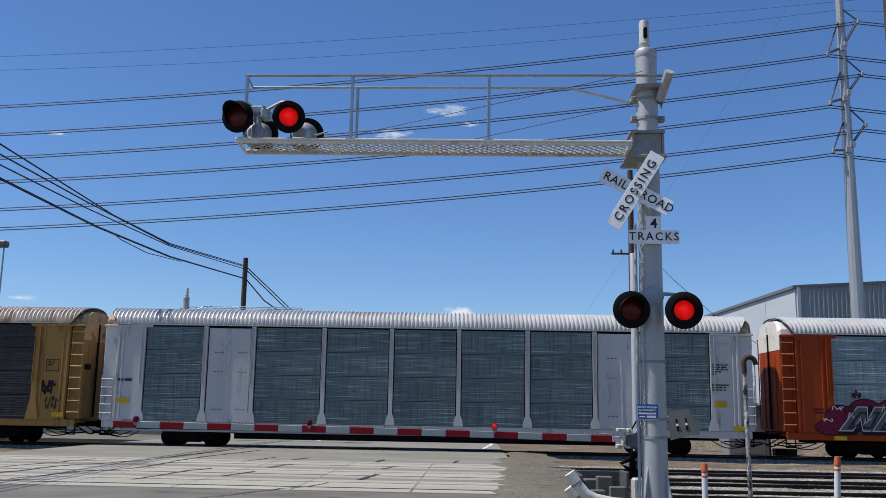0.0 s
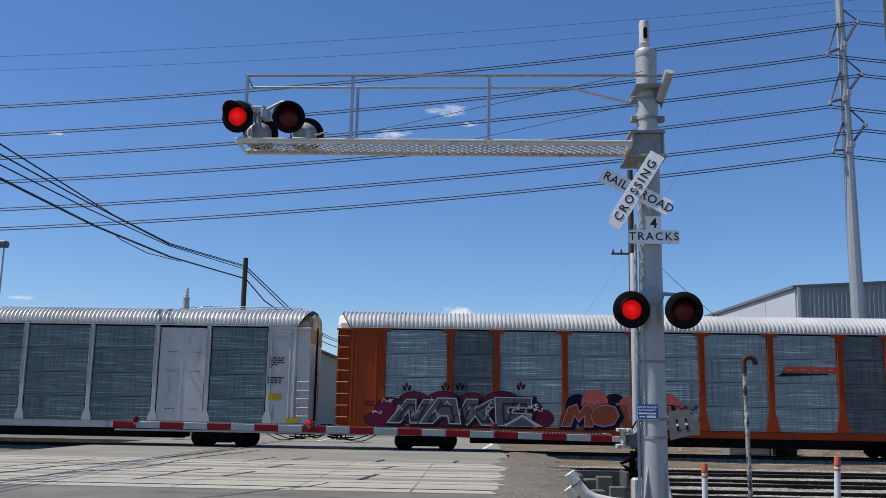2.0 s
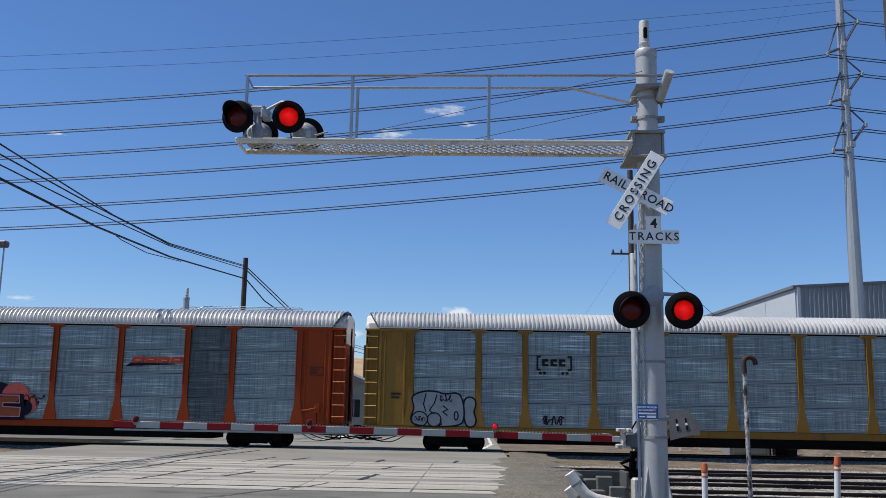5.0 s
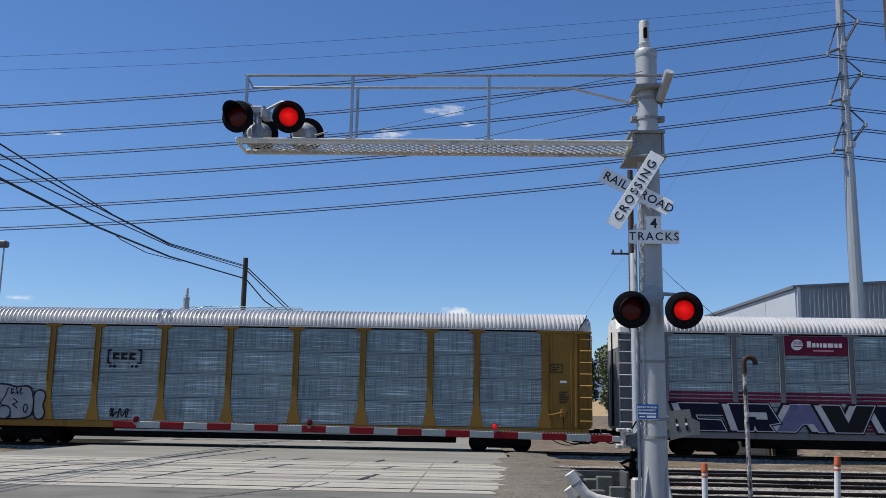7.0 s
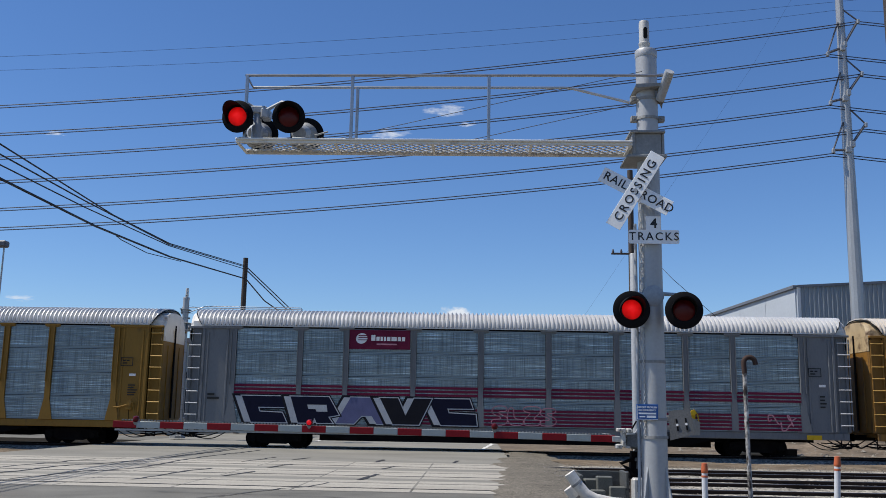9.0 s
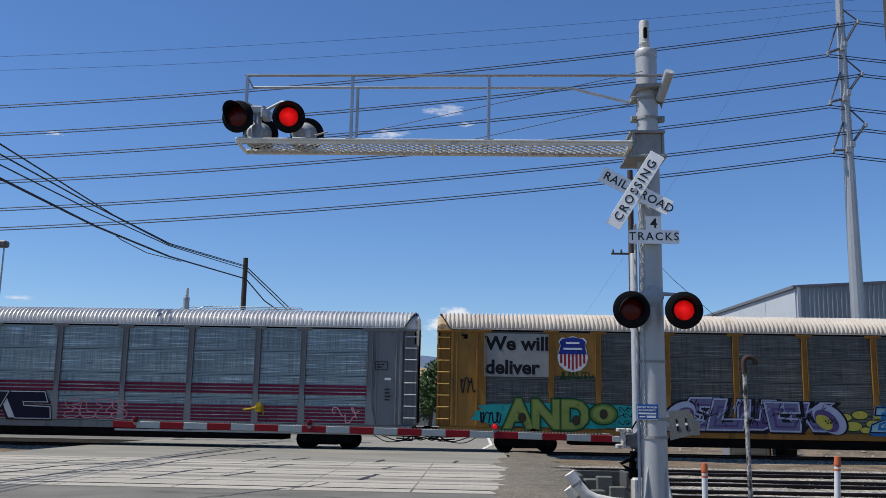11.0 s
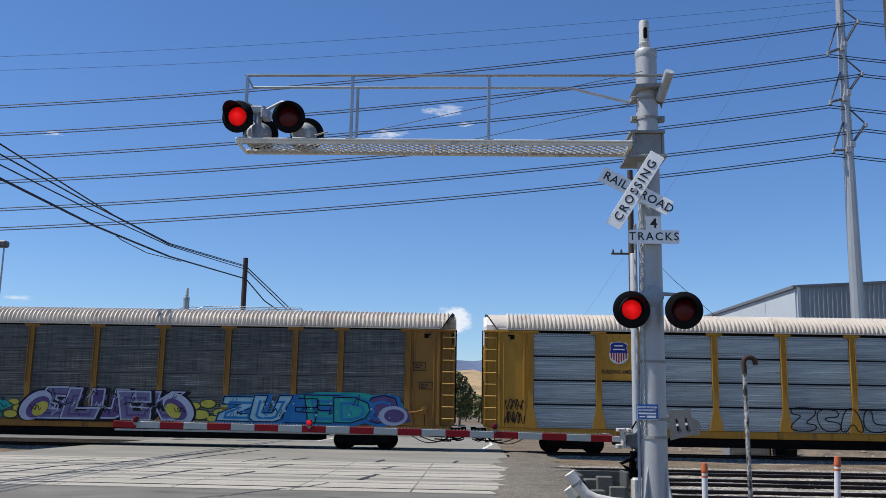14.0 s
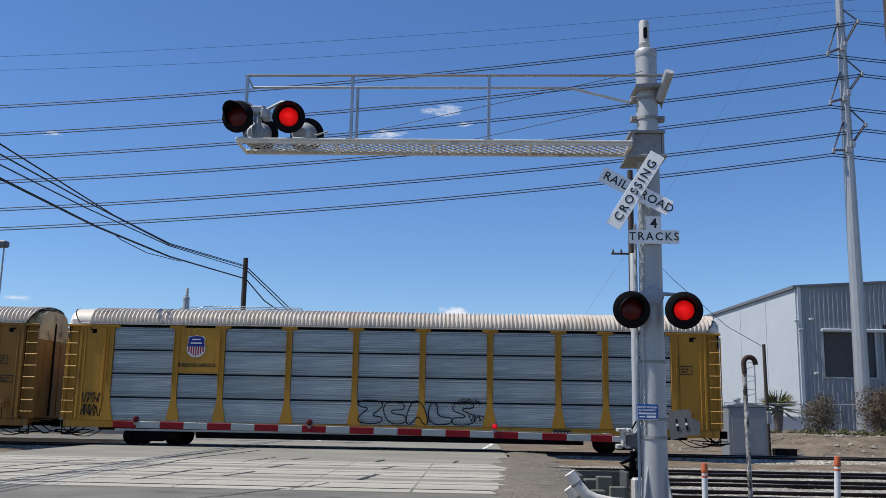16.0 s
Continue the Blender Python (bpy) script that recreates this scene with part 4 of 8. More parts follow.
def build_cantilever():
    mx, my = 2.545, 13.3
    sig = thing("cantilever_signal", "galvanized steel cantilever railway signal with flashing red lamps", "railway signal", at=pose(mx, my, 0))
    g = Geo()
    z0 = -0.1
    g.lathe([(0.185, z0), (0.180, 1.2), (0.170, 3.0), (0.160, 5.3), (0.155, 6.9), (0.158, 6.9), (0.165, 6.92), (0.165, 7.0), (0.155, 7.02), (0.09, 7.03)], Matrix(), 40)
    part("mast", g, MAST, sig)
    g = Geo()
    for k in range(4):
        a = radians(45 + 90 * k)
        g.prism([(0.17, 0.0), (0.36, 0.0), (0.36, 0.05), (0.18, 0.9), (0.17, 0.9)], -0.012, 0.012, m=Matrix.Rotation(a, 4, "Z"))
    g.lathe([(0.40, -0.1), (0.40, 0.02), (0.2, 0.03)], Matrix(), 8)
    part("base_flange", g, GALV, sig)
    g = Geo()
    g.lathe([(0.078, 7.02), (0.078, 7.10), (0.085, 7.11), (0.085, 7.14), (0.076, 7.15), (0.076, 7.46), (0.07, 7.49), (0.03, 7.50)], Matrix.Translation((-0.02, 0, 0)), 28)
    part("bell_housing", g, GALV_BRIGHT, sig)
    g = Geo()
    slot = []
    for k in range(17):
        a = math.pi * k / 16
        slot.append((0.03 * math.cos(a), 7.34 + 0.03 * math.sin(a)))
    for k in range(17):
        a = math.pi + math.pi * k / 16
        slot.append((0.03 * math.cos(a), 7.22 + 0.03 * math.sin(a)))
    g.prism(slot, -0.083, -0.07, m=Matrix.Translation((-0.015, 0, 0)))
    part("bell_slot", g, BLACK, sig)
    for z, r in ((6.24, 0.158), (5.94, 0.16), (4.72, 0.163), (4.2, 0.166), (1.55, 0.18), (1.30, 0.181), (2.35, 0.174)):
        g = Geo()
        pipe_clamp(g, z, r)
        part("clamp_band", g, GALV_DULL, sig)
    for z in (6.24, 5.94):
        for s in (-1, 1):
            b = Geo().rbox(s * 0.20 - 0.05, s * 0.20 + 0.05, -0.06, 0.04, z - 0.045, z + 0.045, 0.012)
            b.tube([(s * 0.2, -0.09, z), (s * 0.2, 0.08, z)], 0.018, 6)
            part("clamp_lug", b, GALV_DULL, sig)
    # upper bracket with its angled pipe stub
    g = Geo()
    g.prism([(-0.22, 6.36), (-0.18, 6.34), (0.26, 6.38), (0.24, 6.42), (0.2, 6.42), (-0.2, 6.40)], -0.28, 0.22)
    g.prism([(0.10, 6.38), (0.22, 6.12), (0.26, 6.38)], -0.02, 0.02)
    part("rail_bracket", g, GALV_DULL, sig)
    g = Geo()
    g.tube([(0.17, -0.10, 6.22), (0.26, -0.42, 6.54)], 0.07, 16)
    part("pipe_stub", g, GALV, sig)
    # arm bracket
    g = Geo()
    g.rbox(-0.30, 0.21, -0.26, 0.30, 5.66, 5.70, 0.008)
    g.rbox(-0.36, 0.22, -0.30, 0.36, 5.28, 5.32, 0.008)
    g.rbox(-0.27, -0.22, -0.24, 0.28, 5.32, 5.66, 0.008)
    g.rbox(0.165, 0.2, -0.22, 0.24, 5.32, 5.66, 0.008)
    g.rbox(-0.22, 0.16, -0.215, -0.19, 5.32, 5.66, 0.008)
    part("arm_bracket", g, GALV_DULL, sig)

    # walkway arm: runs out to the left, turned a little
    arm = part("walkway_arm", Geo(), GALV_DULL, sig)
    x0, x1, yn, yf, zb = -6.08, -0.28, -0.30, 0.30, 5.40
    g = Geo()
    for y in (yn, yf):
        g.rbox(x0, x1, y - 0.02, y + 0.02, zb + 0.045, zb + 0.11, 0.006)
        g.rbox(x0, x1, y - 0.05, y + 0.05, zb + 0.085, zb + 0.115, 0.006)
    n = 4
    for i in range(n + 1):
        x = x0 + 0.02 + (x1 - x0 - 0.04) * i / n
        g.rbox(x - 0.02, x + 0.02, yn, yf, zb + 0.045, zb + 0.075, 0.005)
    arm.data = g.mesh("walkway_arm", ARM_ALU)
    # diamond grating
    g = Geo()
    step = 0.135
    w = yf - yn - 0.06
    k = x0
    while k < x1 - 0.05:
        for s in (1, -1):
            a = (k if s > 0 else k + w, yn + 0.03)
            b = (k + w if s > 0 else k, yf - 0.03)
            ax, bx = max(x0, min(x1, a[0])), max(x0, min(x1, b[0]))
            if abs(ax - bx) > 0.05:
                ta, tb = (ax - a[0]) / (b[0] - a[0]), (bx - a[0]) / (b[0] - a[0])
                p = Vector((ax, a[1] + ta * (b[1] - a[1]), zb + 0.08))
                q = Vector((bx, a[1] + tb * (b[1] - a[1]), zb + 0.075))
                d = (q - p).cross(Vector((0, 0, 1))).normalized() * 0.008
                up = Vector((0, 0, 0.014))
                g.add([p - d, p + d, q + d, q - d, p - d + up, p + d + up, q + d + up, q - d + up], [(3, 2, 1, 0), (4, 5, 6, 7), (0, 1, 5, 4), (1, 2, 6, 5), (2, 3, 7, 6), (3, 0, 4, 7)])
        k += step
    tagged(part("grating", g, GALV_BRIGHT, arm, smooth=0), kind="stuff")
    # handrails
    zt = 6.49
    g = Geo().tube([(x0 + 0.10, yn, zt), (0.05, yn, zt + 0.03), (0.28, yn, zt + 0.05)], 0.021, 10)
    part("handrail", g, GALV_PIPE, arm)
    g = Geo().tube([(x0 + 0.10, yn, zt), (x0 + 0.06, yf, zt + 0.03), (-1.20, yf, zt + 0.05), (-1.10, yf, zt + 0.045), (-0.24, 0.10, 6.24)], 0.021, 10)
    part("handrail", g, GALV_PIPE, arm)
    for x, y, h in ((x0 + 0.12, yn, zt), (-4.385, yn, zt), (-4.385, yf, zt + 0.04), (-2.365, yn, zt)):
        g = Geo().rbox(x - 0.023, x + 0.023, y - 0.023, y + 0.023, zb + 0.10, h, 0.006)
        g.rbox(x - 0.07, x + 0.07, y - 0.05, y + 0.05, zb + 0.11, zb + 0.125, 0.004)
        part("rail_post", g, GALV_PIPE, arm)
    g = Geo().tube([(-4.95, yn - 0.02, zb + 0.15), (-4.72, yn - 0.02, zb + 0.22)], 0.012, 6)
    g.tube([(-4.95, yn - 0.02, zb + 0.10), (-4.95, yn - 0.02, zb + 0.18)], 0.028, 8)
    part("latch", g, GALV_DULL, arm)
    # guy cable from the end rail to the mast head
    g = Geo().tube([(-4.6, yn + 0.1, zb + 0.15), (-0.10, -0.2, 6.62)], 0.005, 5)
    part("guy_cable", g, CABLE, arm)
    g = Geo().tube([(-3.3, yf, zb + 0.14), (-0.16, 0.1, 6.22)], 0.005, 5)
    part("guy_cable", g, CABLE, arm)

    # lamp cluster on the arm
    post = Geo().lathe([(0.085, zb + 0.10), (0.085, zb + 0.34), (0.06, zb + 0.38), (0.06, 6.02), (0.05, 6.06)], Matrix.Translation((-5.82, -0.12, 0)), 20)
    post.rbox(-5.95, -5.68, -0.2, -0.04, 5.94, 6.06, 0.02)
    post.rbox(-5.76, -5.63, -0.22, -0.02, 5.86, 6.02, 0.02)
    cl = part("lamp_post", post, GALV, sig)
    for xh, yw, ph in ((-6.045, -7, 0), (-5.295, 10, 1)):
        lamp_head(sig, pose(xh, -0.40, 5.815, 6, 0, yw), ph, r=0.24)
    g = Geo()
    g.tube([(-5.82, -0.12, 6.02), (-6.0, -0.2, 6.10), (-6.045, -0.28, 6.0)], 0.028, 8)
    g.tube([(-5.72, -0.12, 6.0), (-5.45, -0.2, 6.11), (-5.30, -0.28, 6.06)], 0.028, 8)
    part("lamp_bracket", g, GALV, sig)
    for xh in (-5.88, -5.17):
        head = lamp_head(sig, pose(xh, 0.42, 5.80, -6, 0, 180), 0, lit=None)
    g = Geo()
    for xh in (-5.88, -5.20):
        g.lathe([(0.10, -0.16), (0.135, -0.1), (0.14, 0.14)], Matrix.Translation((xh, 0.12, 5.72)) @ Matrix.Rotation(radians(-75), 4, "X"), 20)
        g.rbox(xh - 0.12, xh + 0.12, -0.06, 0.14, 5.5, 5.62, 0.02)
    part("lamp_base", g, GALV, sig)

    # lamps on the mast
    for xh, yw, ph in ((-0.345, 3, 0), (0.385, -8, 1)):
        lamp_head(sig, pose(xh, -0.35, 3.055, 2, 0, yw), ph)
    g = Geo()
    g.tube([(-0.345, -0.18, 3.12), (-0.345, -0.14, 3.30), (-0.12, -0.14, 3.31)], 0.028, 8)
    g.tube([(0.385, -0.18, 3.12), (0.385, -0.14, 3.30), (0.12, -0.14, 3.31)], 0.028, 8)
    g.lathe([(0.13, -0.05), (0.15, -0.04), (0.15, 0.04), (0.13, 0.05)], Matrix.Translation((0, -0.14, 3.28)) @ Matrix.Rotation(radians(90), 4, "X"), 20)
    part("lamp_crossarm", g, GALV, sig)
    # conduit and chain down the mast
    g = Geo().tube([(-0.215, -0.02, 4.35), (-0.215, -0.02, 1.0), (-0.235, -0.05, 0.0)], 0.022, 8)
    part("conduit", g, GALV, sig)
    g = Geo()
    for i in range(76):
        z = 1.35 + i * 0.044
        m = Matrix.Translation((-0.15, -0.13, z)) @ Matrix.Rotation(radians(90 * (i % 2)), 4, "Z")
        g.tube([m @ Vector((0.016 * math.cos(a), 0, 0.029 * math.sin(a))) for a in [2 * math.pi * k / 8 for k in range(9)]], 0.006, 4, caps=False)
    part("chain", g, GALV_BRIGHT, sig)
    return sig


def build_crossbuck():
    cb = thing("crossbuck_sign", "white railroad crossbuck sign with black letters on the mast", "sign", at=pose(2.30, 13.02, 4.775, 0, 0, -9))
    for s, size, ln, ang, dy, letters in (("", 0.17, 1.10, 29.8, -0.02, (("RAIL", -0.32), ("ROAD", 0.34))), ("", 0.17, 1.23, -58.0, -0.06, (("CROSSING", 0.0),))):
        m = Matrix.Translation((0, dy, 0)) @ Matrix.Rotation(radians(ang), 4, "Y")
        b = Geo().rbox(-ln / 2, ln / 2, -0.004, 0.004, -0.112, 0.112, 0.003)
        bl = part("blade", b, SIGN_WHITE, cb, "white blade with black capital letters", at=m)
        for word, off in letters:
            me = text_mesh(word, 0.172, SIGN_BLACK, offset=0.0015, spacing=1.30 if len(word) > 4 else 1.10)
            part("lettering", me, None, bl, at=pose(off, -0.007, 0.0))
    g = Geo().tube([(0.0, -0.08, 0), (0.0, 0.16, 0)], 0.03, 8)
    part("bolt", g, GALV, cb)
    pl = thing("track_count_sign", "white plate reading 4 TRACKS below the crossbuck", "sign", at=pose(2.56, 13.07, 4.12))
    g = Geo().prism([(-0.345, -0.10), (0.345, -0.10), (0.36, -0.08), (0.36, 0.08), (0.345, 0.10), (0.10, 0.10), (0.10, 0.30), (-0.11, 0.30), (-0.11, 0.10), (-0.345, 0.10), (-0.36, 0.08), (-0.36, -0.08)], -0.004, 0.004)
    part("plate", g, SIGN_WHITE, pl)
    part("lettering", text_mesh("TRACKS", 0.165, SIGN_BLACK, offset=0.001, spacing=1.25), None, pl, at=pose(0, -0.007, 0.0))
    part("lettering", text_mesh("4", 0.19, SIGN_BLACK, offset=0.005), None, pl, at=pose(0, -0.007, 0.19))
    bs = thing("emergency_notice", "small blue notice plate with white print on the mast", "sign", at=pose(2.415, 13.08, 1.645))
    part("plate", Geo().rbox(-0.15, 0.15, -0.004, 0.004, -0.108, 0.108, 0.003), SIGN_BLUE, bs)
    part("border", Geo().prism([(-0.142, -0.1), (0.142, -0.1), (0.142, -0.094), (-0.136, -0.094), (-0.136, 0.1), (-0.142, 0.1)], -0.0075, -0.005), SIGN_WHITE, bs)
    for z, word in ((0.065, "REPORT PROBLEM"), (0.025, "OR EMERGENCY")):
        part("lettering", text_mesh(word, 0.033, SIGN_WHITE, offset=0.0008), None, bs, at=pose(0, -0.007, z))
    for z, x0, x1, h in ((-0.018, -0.12, 0.12, 0.022), (-0.062, -0.11, -0.03, 0.018), (-0.062, -0.01, 0.12, 0.03)):
        part("print_bar", Geo().box(x0, x1, -0.0075, -0.005, z - h / 2, z + h / 2), SIGN_WHITE, bs)


def build_gate():
    MECH = mat("grimy_grey_steel", (0.135, 0.138, 0.14), 0.7, 0.2, var=0.2, dirt=(0.05, 0.045, 0.04), dirt_amt=0.3, dirt_scale=6)
    gy = 16.2
    gt = thing("crossing_gate", "lowered crossing gate with red and white striped arm", "barrier", at=pose(2.80, gy, 0))
    part("gate_mast", Geo().lathe([(0.14, -0.1), (0.14, 0.05), (0.065, 0.08), (0.062, 4.4), (0.05, 4.42)], Matrix(), 20), GALV, gt)
    # shaft housing and its triangular web plate
    g = Geo()
    g.rbox(-0.13, 0.03, -0.26, -0.06, 1.04, 1.30, 0.02)
    g.tube([(-0.30, -0.16, 1.16), (0.06, -0.16, 1.16)], 0.05, 14)
    part("mechanism", g, MECH, gt)
    g = Geo()
    g.prism([(-0.22, 1.09), (0.09, 1.06), (0.09, 1.50), (0.05, 1.52), (-0.08, 1.30), (-0.22, 1.28)], -0.34, -0.325)
    part("web_plate", g, MECH, gt)
    g = Geo()
    g.prism([(-0.10, 1.295), (-0.08, 1.285), (0.075, 1.505), (0.05, 1.53)], -0.40, -0.31)
    g.prism([(-0.23, 1.275), (-0.23, 1.30), (-0.08, 1.31), (-0.08, 1.285)], -0.40, -0.31)
    part("plate_flange", g, GALV, gt)
    part("strut", Geo().tube([(-0.15, -0.2, 1.30), (-0.02, -0.12, 1.50)], 0.014, 6), TRUCK, gt)
    # arm clamp: upright bar between two pairs of lugs
    g = Geo()
    g.rbox(-0.30, -0.23, -0.34, -0.16, 1.07, 1.38, 0.012)
    g.rbox(-0.38, -0.29, -0.36, -0.18, 1.32, 1.38, 0.015)
    g.rbox(-0.22, -0.13, -0.36, -0.18, 1.31, 1.38, 0.015)
    g.rbox(-0.40, -0.30, -0.36, -0.18, 1.04, 1.12, 0.015)
    g.rbox(-0.24, -0.16, -0.34, -0.18, 1.05, 1.10, 0.012)
    part("arm_clamp", g, GALV_BRIGHT, gt)
    for x, z in ((-0.335, 1.35), (-0.175, 1.345), (-0.35, 1.08), (-0.265, 1.30), (-0.265, 1.15)):
        part("clamp_bolt", Geo().tube([(x, -0.39, z), (x, -0.34, z)], 0.02, 8), GALV_DULL, gt)
    # dark lower linkage with a hanging cable loop
    g = Geo()
    g.rbox(-0.06, 0.06, -0.22, -0.10, 0.66, 1.08, 0.02)
    g.tube([(0.0, -0.26, 1.06), (-0.03, -0.26, 0.72)], 0.03, 8)
    g.tube([(0.11, -0.2, 1.3), (0.13, -0.2, 0.6)], 0.018, 8)
    g.rbox(-0.08, 0.08, -0.28, -0.06, 0.84, 0.90, 0.015)
    part("linkage", g, MECH, gt)
    # arm: box tube in 16-inch stripes
    x0, x1 = -8.98, -0.40
    z0, z1 = 1.30, 1.20
    n = 21
    w = (x1 - x0) / n
    arm = part("gate_arm", Geo().box(x0 + 0.02, x1 + 0.35, -0.215, -0.175, 1.19, 1.22), GALV, gt)
    me = {}
    for i in range(n):
        xa = x0 + i * w
        zc = z0 + (z1 - z0) * (i + 0.5) / n + 0.015 * math.sin(i / n * math.pi)
        red = (i % 2 == 0)
        if red not in me:
            me[red] = Geo().rbox(0, w, -0.045, 0.0, -0.056, 0.056, 0.006).mesh("stripe", ARM_RED if red else ARM_WHITE, 20)
        part("stripe", me[red], None, arm, at=pose(xa, -0.22, zc, 0, 0.65, 0))
    g = Geo()
    for i in range(150):
        x = x0 + 0.15 + i * (x1 - x0 - 0.2) / 150
        g.box(x, x + 0.022, -0.26, -0.20, z0 + (z1 - z0) * i / 150 + 0.062, z0 + (z1 - z0) * i / 150 + 0.085)
    tagged(part("wire_trim", g, GALV_DULL, arm, smooth=0), kind="stuff")
    for i, x in enumerate((-8.59, -5.59, -2.43)):
        zc = (1.39, 1.385, 1.375)[i]
        at = pose(x, -0.24, zc - 0.005)
        lg = Geo().lathe([(0.02, -0.056), (0.042, -0.042), (0.056, -0.015), (0.056, 0.015), (0.042, 0.042), (0.015, 0.056)], Matrix(), 16)
        lamp = part("arm_lamp", lg, RED_LENS, arm, "small red lamp on the gate arm", at=at)
        part("lamp_foot", Geo().lathe([(0.03, -0.10), (0.05, -0.05)], Matrix(), 12), GALV_DULL, lamp)
        # Same added disc, slid out of the small lens to show it lit.
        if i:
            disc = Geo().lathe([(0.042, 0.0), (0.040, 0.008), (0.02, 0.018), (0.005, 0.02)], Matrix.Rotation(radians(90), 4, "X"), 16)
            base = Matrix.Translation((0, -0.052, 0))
            d = part("lit_disc", disc, RED_BULB, lamp, "glowing red disc standing for the lit lamp", at=base, smooth=60)
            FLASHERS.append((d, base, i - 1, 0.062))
    g = Geo().tube([(-0.62, -0.22, 1.28), (-0.5, -0.22, 1.27), (-0.4, -0.22, 1.22)], 0.014, 6)
    g.rbox(-0.46, -0.28, -0.27, -0.17, 1.15, 1.25, 0.01)
    part("arm_socket", g, GALV, gt)
    # counterweight plates on the other side of the mast
    m = pose(0.69, -0.35, 1.48, 0, -7, -14)
    g = Geo()
    g.prism([(-0.22, -0.26), (0.20, -0.20), (0.17, 0.22), (-0.18, 0.22)], -0.03, 0.03, m=m)
    cw = part("counterweight", g, MECH, gt)
    for x in (-0.07, 0.08):
        part("slot", Geo().rbox(x - 0.014, x + 0.014, -0.036, -0.031, -0.12, 0.08, 0.002, m=m), BLACK, cw)
        part("slot_bolt", Geo().tube([m @ Vector((x, -0.05, -0.02)), m @ Vector((x, -0.03, -0.02))], 0.022, 8), SIGN_WHITE, cw)
    g = Geo().prism([(-0.15, -0.2), (0.32, -0.12), (0.30, 0.10), (0.05, 0.18)], 0.0, 0.05, m=pose(0.72, -0.22, 1.45, 0, 8, 0))
    g.rbox(0.05, 0.7, -0.30, -0.24, 1.50, 1.60, 0.01)
    g.rbox(0.05, 0.7, -0.30, -0.24, 1.36, 1.44, 0.01)
    part("counterweight_arm", g, GALV_DULL, gt)
    # lower shaft housing, junction box and cables
    g = Geo().prism([(-0.16, 0.55), (0.14, 0.55), (0.10, 1.0), (-0.12, 1.0)], -0.24, -0.02)
    g.tube([(-0.1, -0.26, 0.88), (-0.32, -0.26, 0.80), (-0.2, -0.26, 0.72), (-0.08, -0.26, 0.60)], 0.03, 8)
    part("pedestal", g, TRUCK, gt)
    jb = part("junction_box", Geo().rbox(-0.16, 0.10, -0.52, -0.30, 0.20, 0.58, 0.03), GALV_BRIGHT, gt, "light grey plastic junction box")
    part("box_label", Geo().box(-0.10, 0.06, -0.526, -0.521, 0.36, 0.55), GALV_DULL, jb)
    part("box_conduit", Geo().tube([(-0.12, -0.4, 0.26), (-0.20, -0.38, 0.1), (-0.20, -0.35, -0.2)], 0.03, 8), GALV, jb)


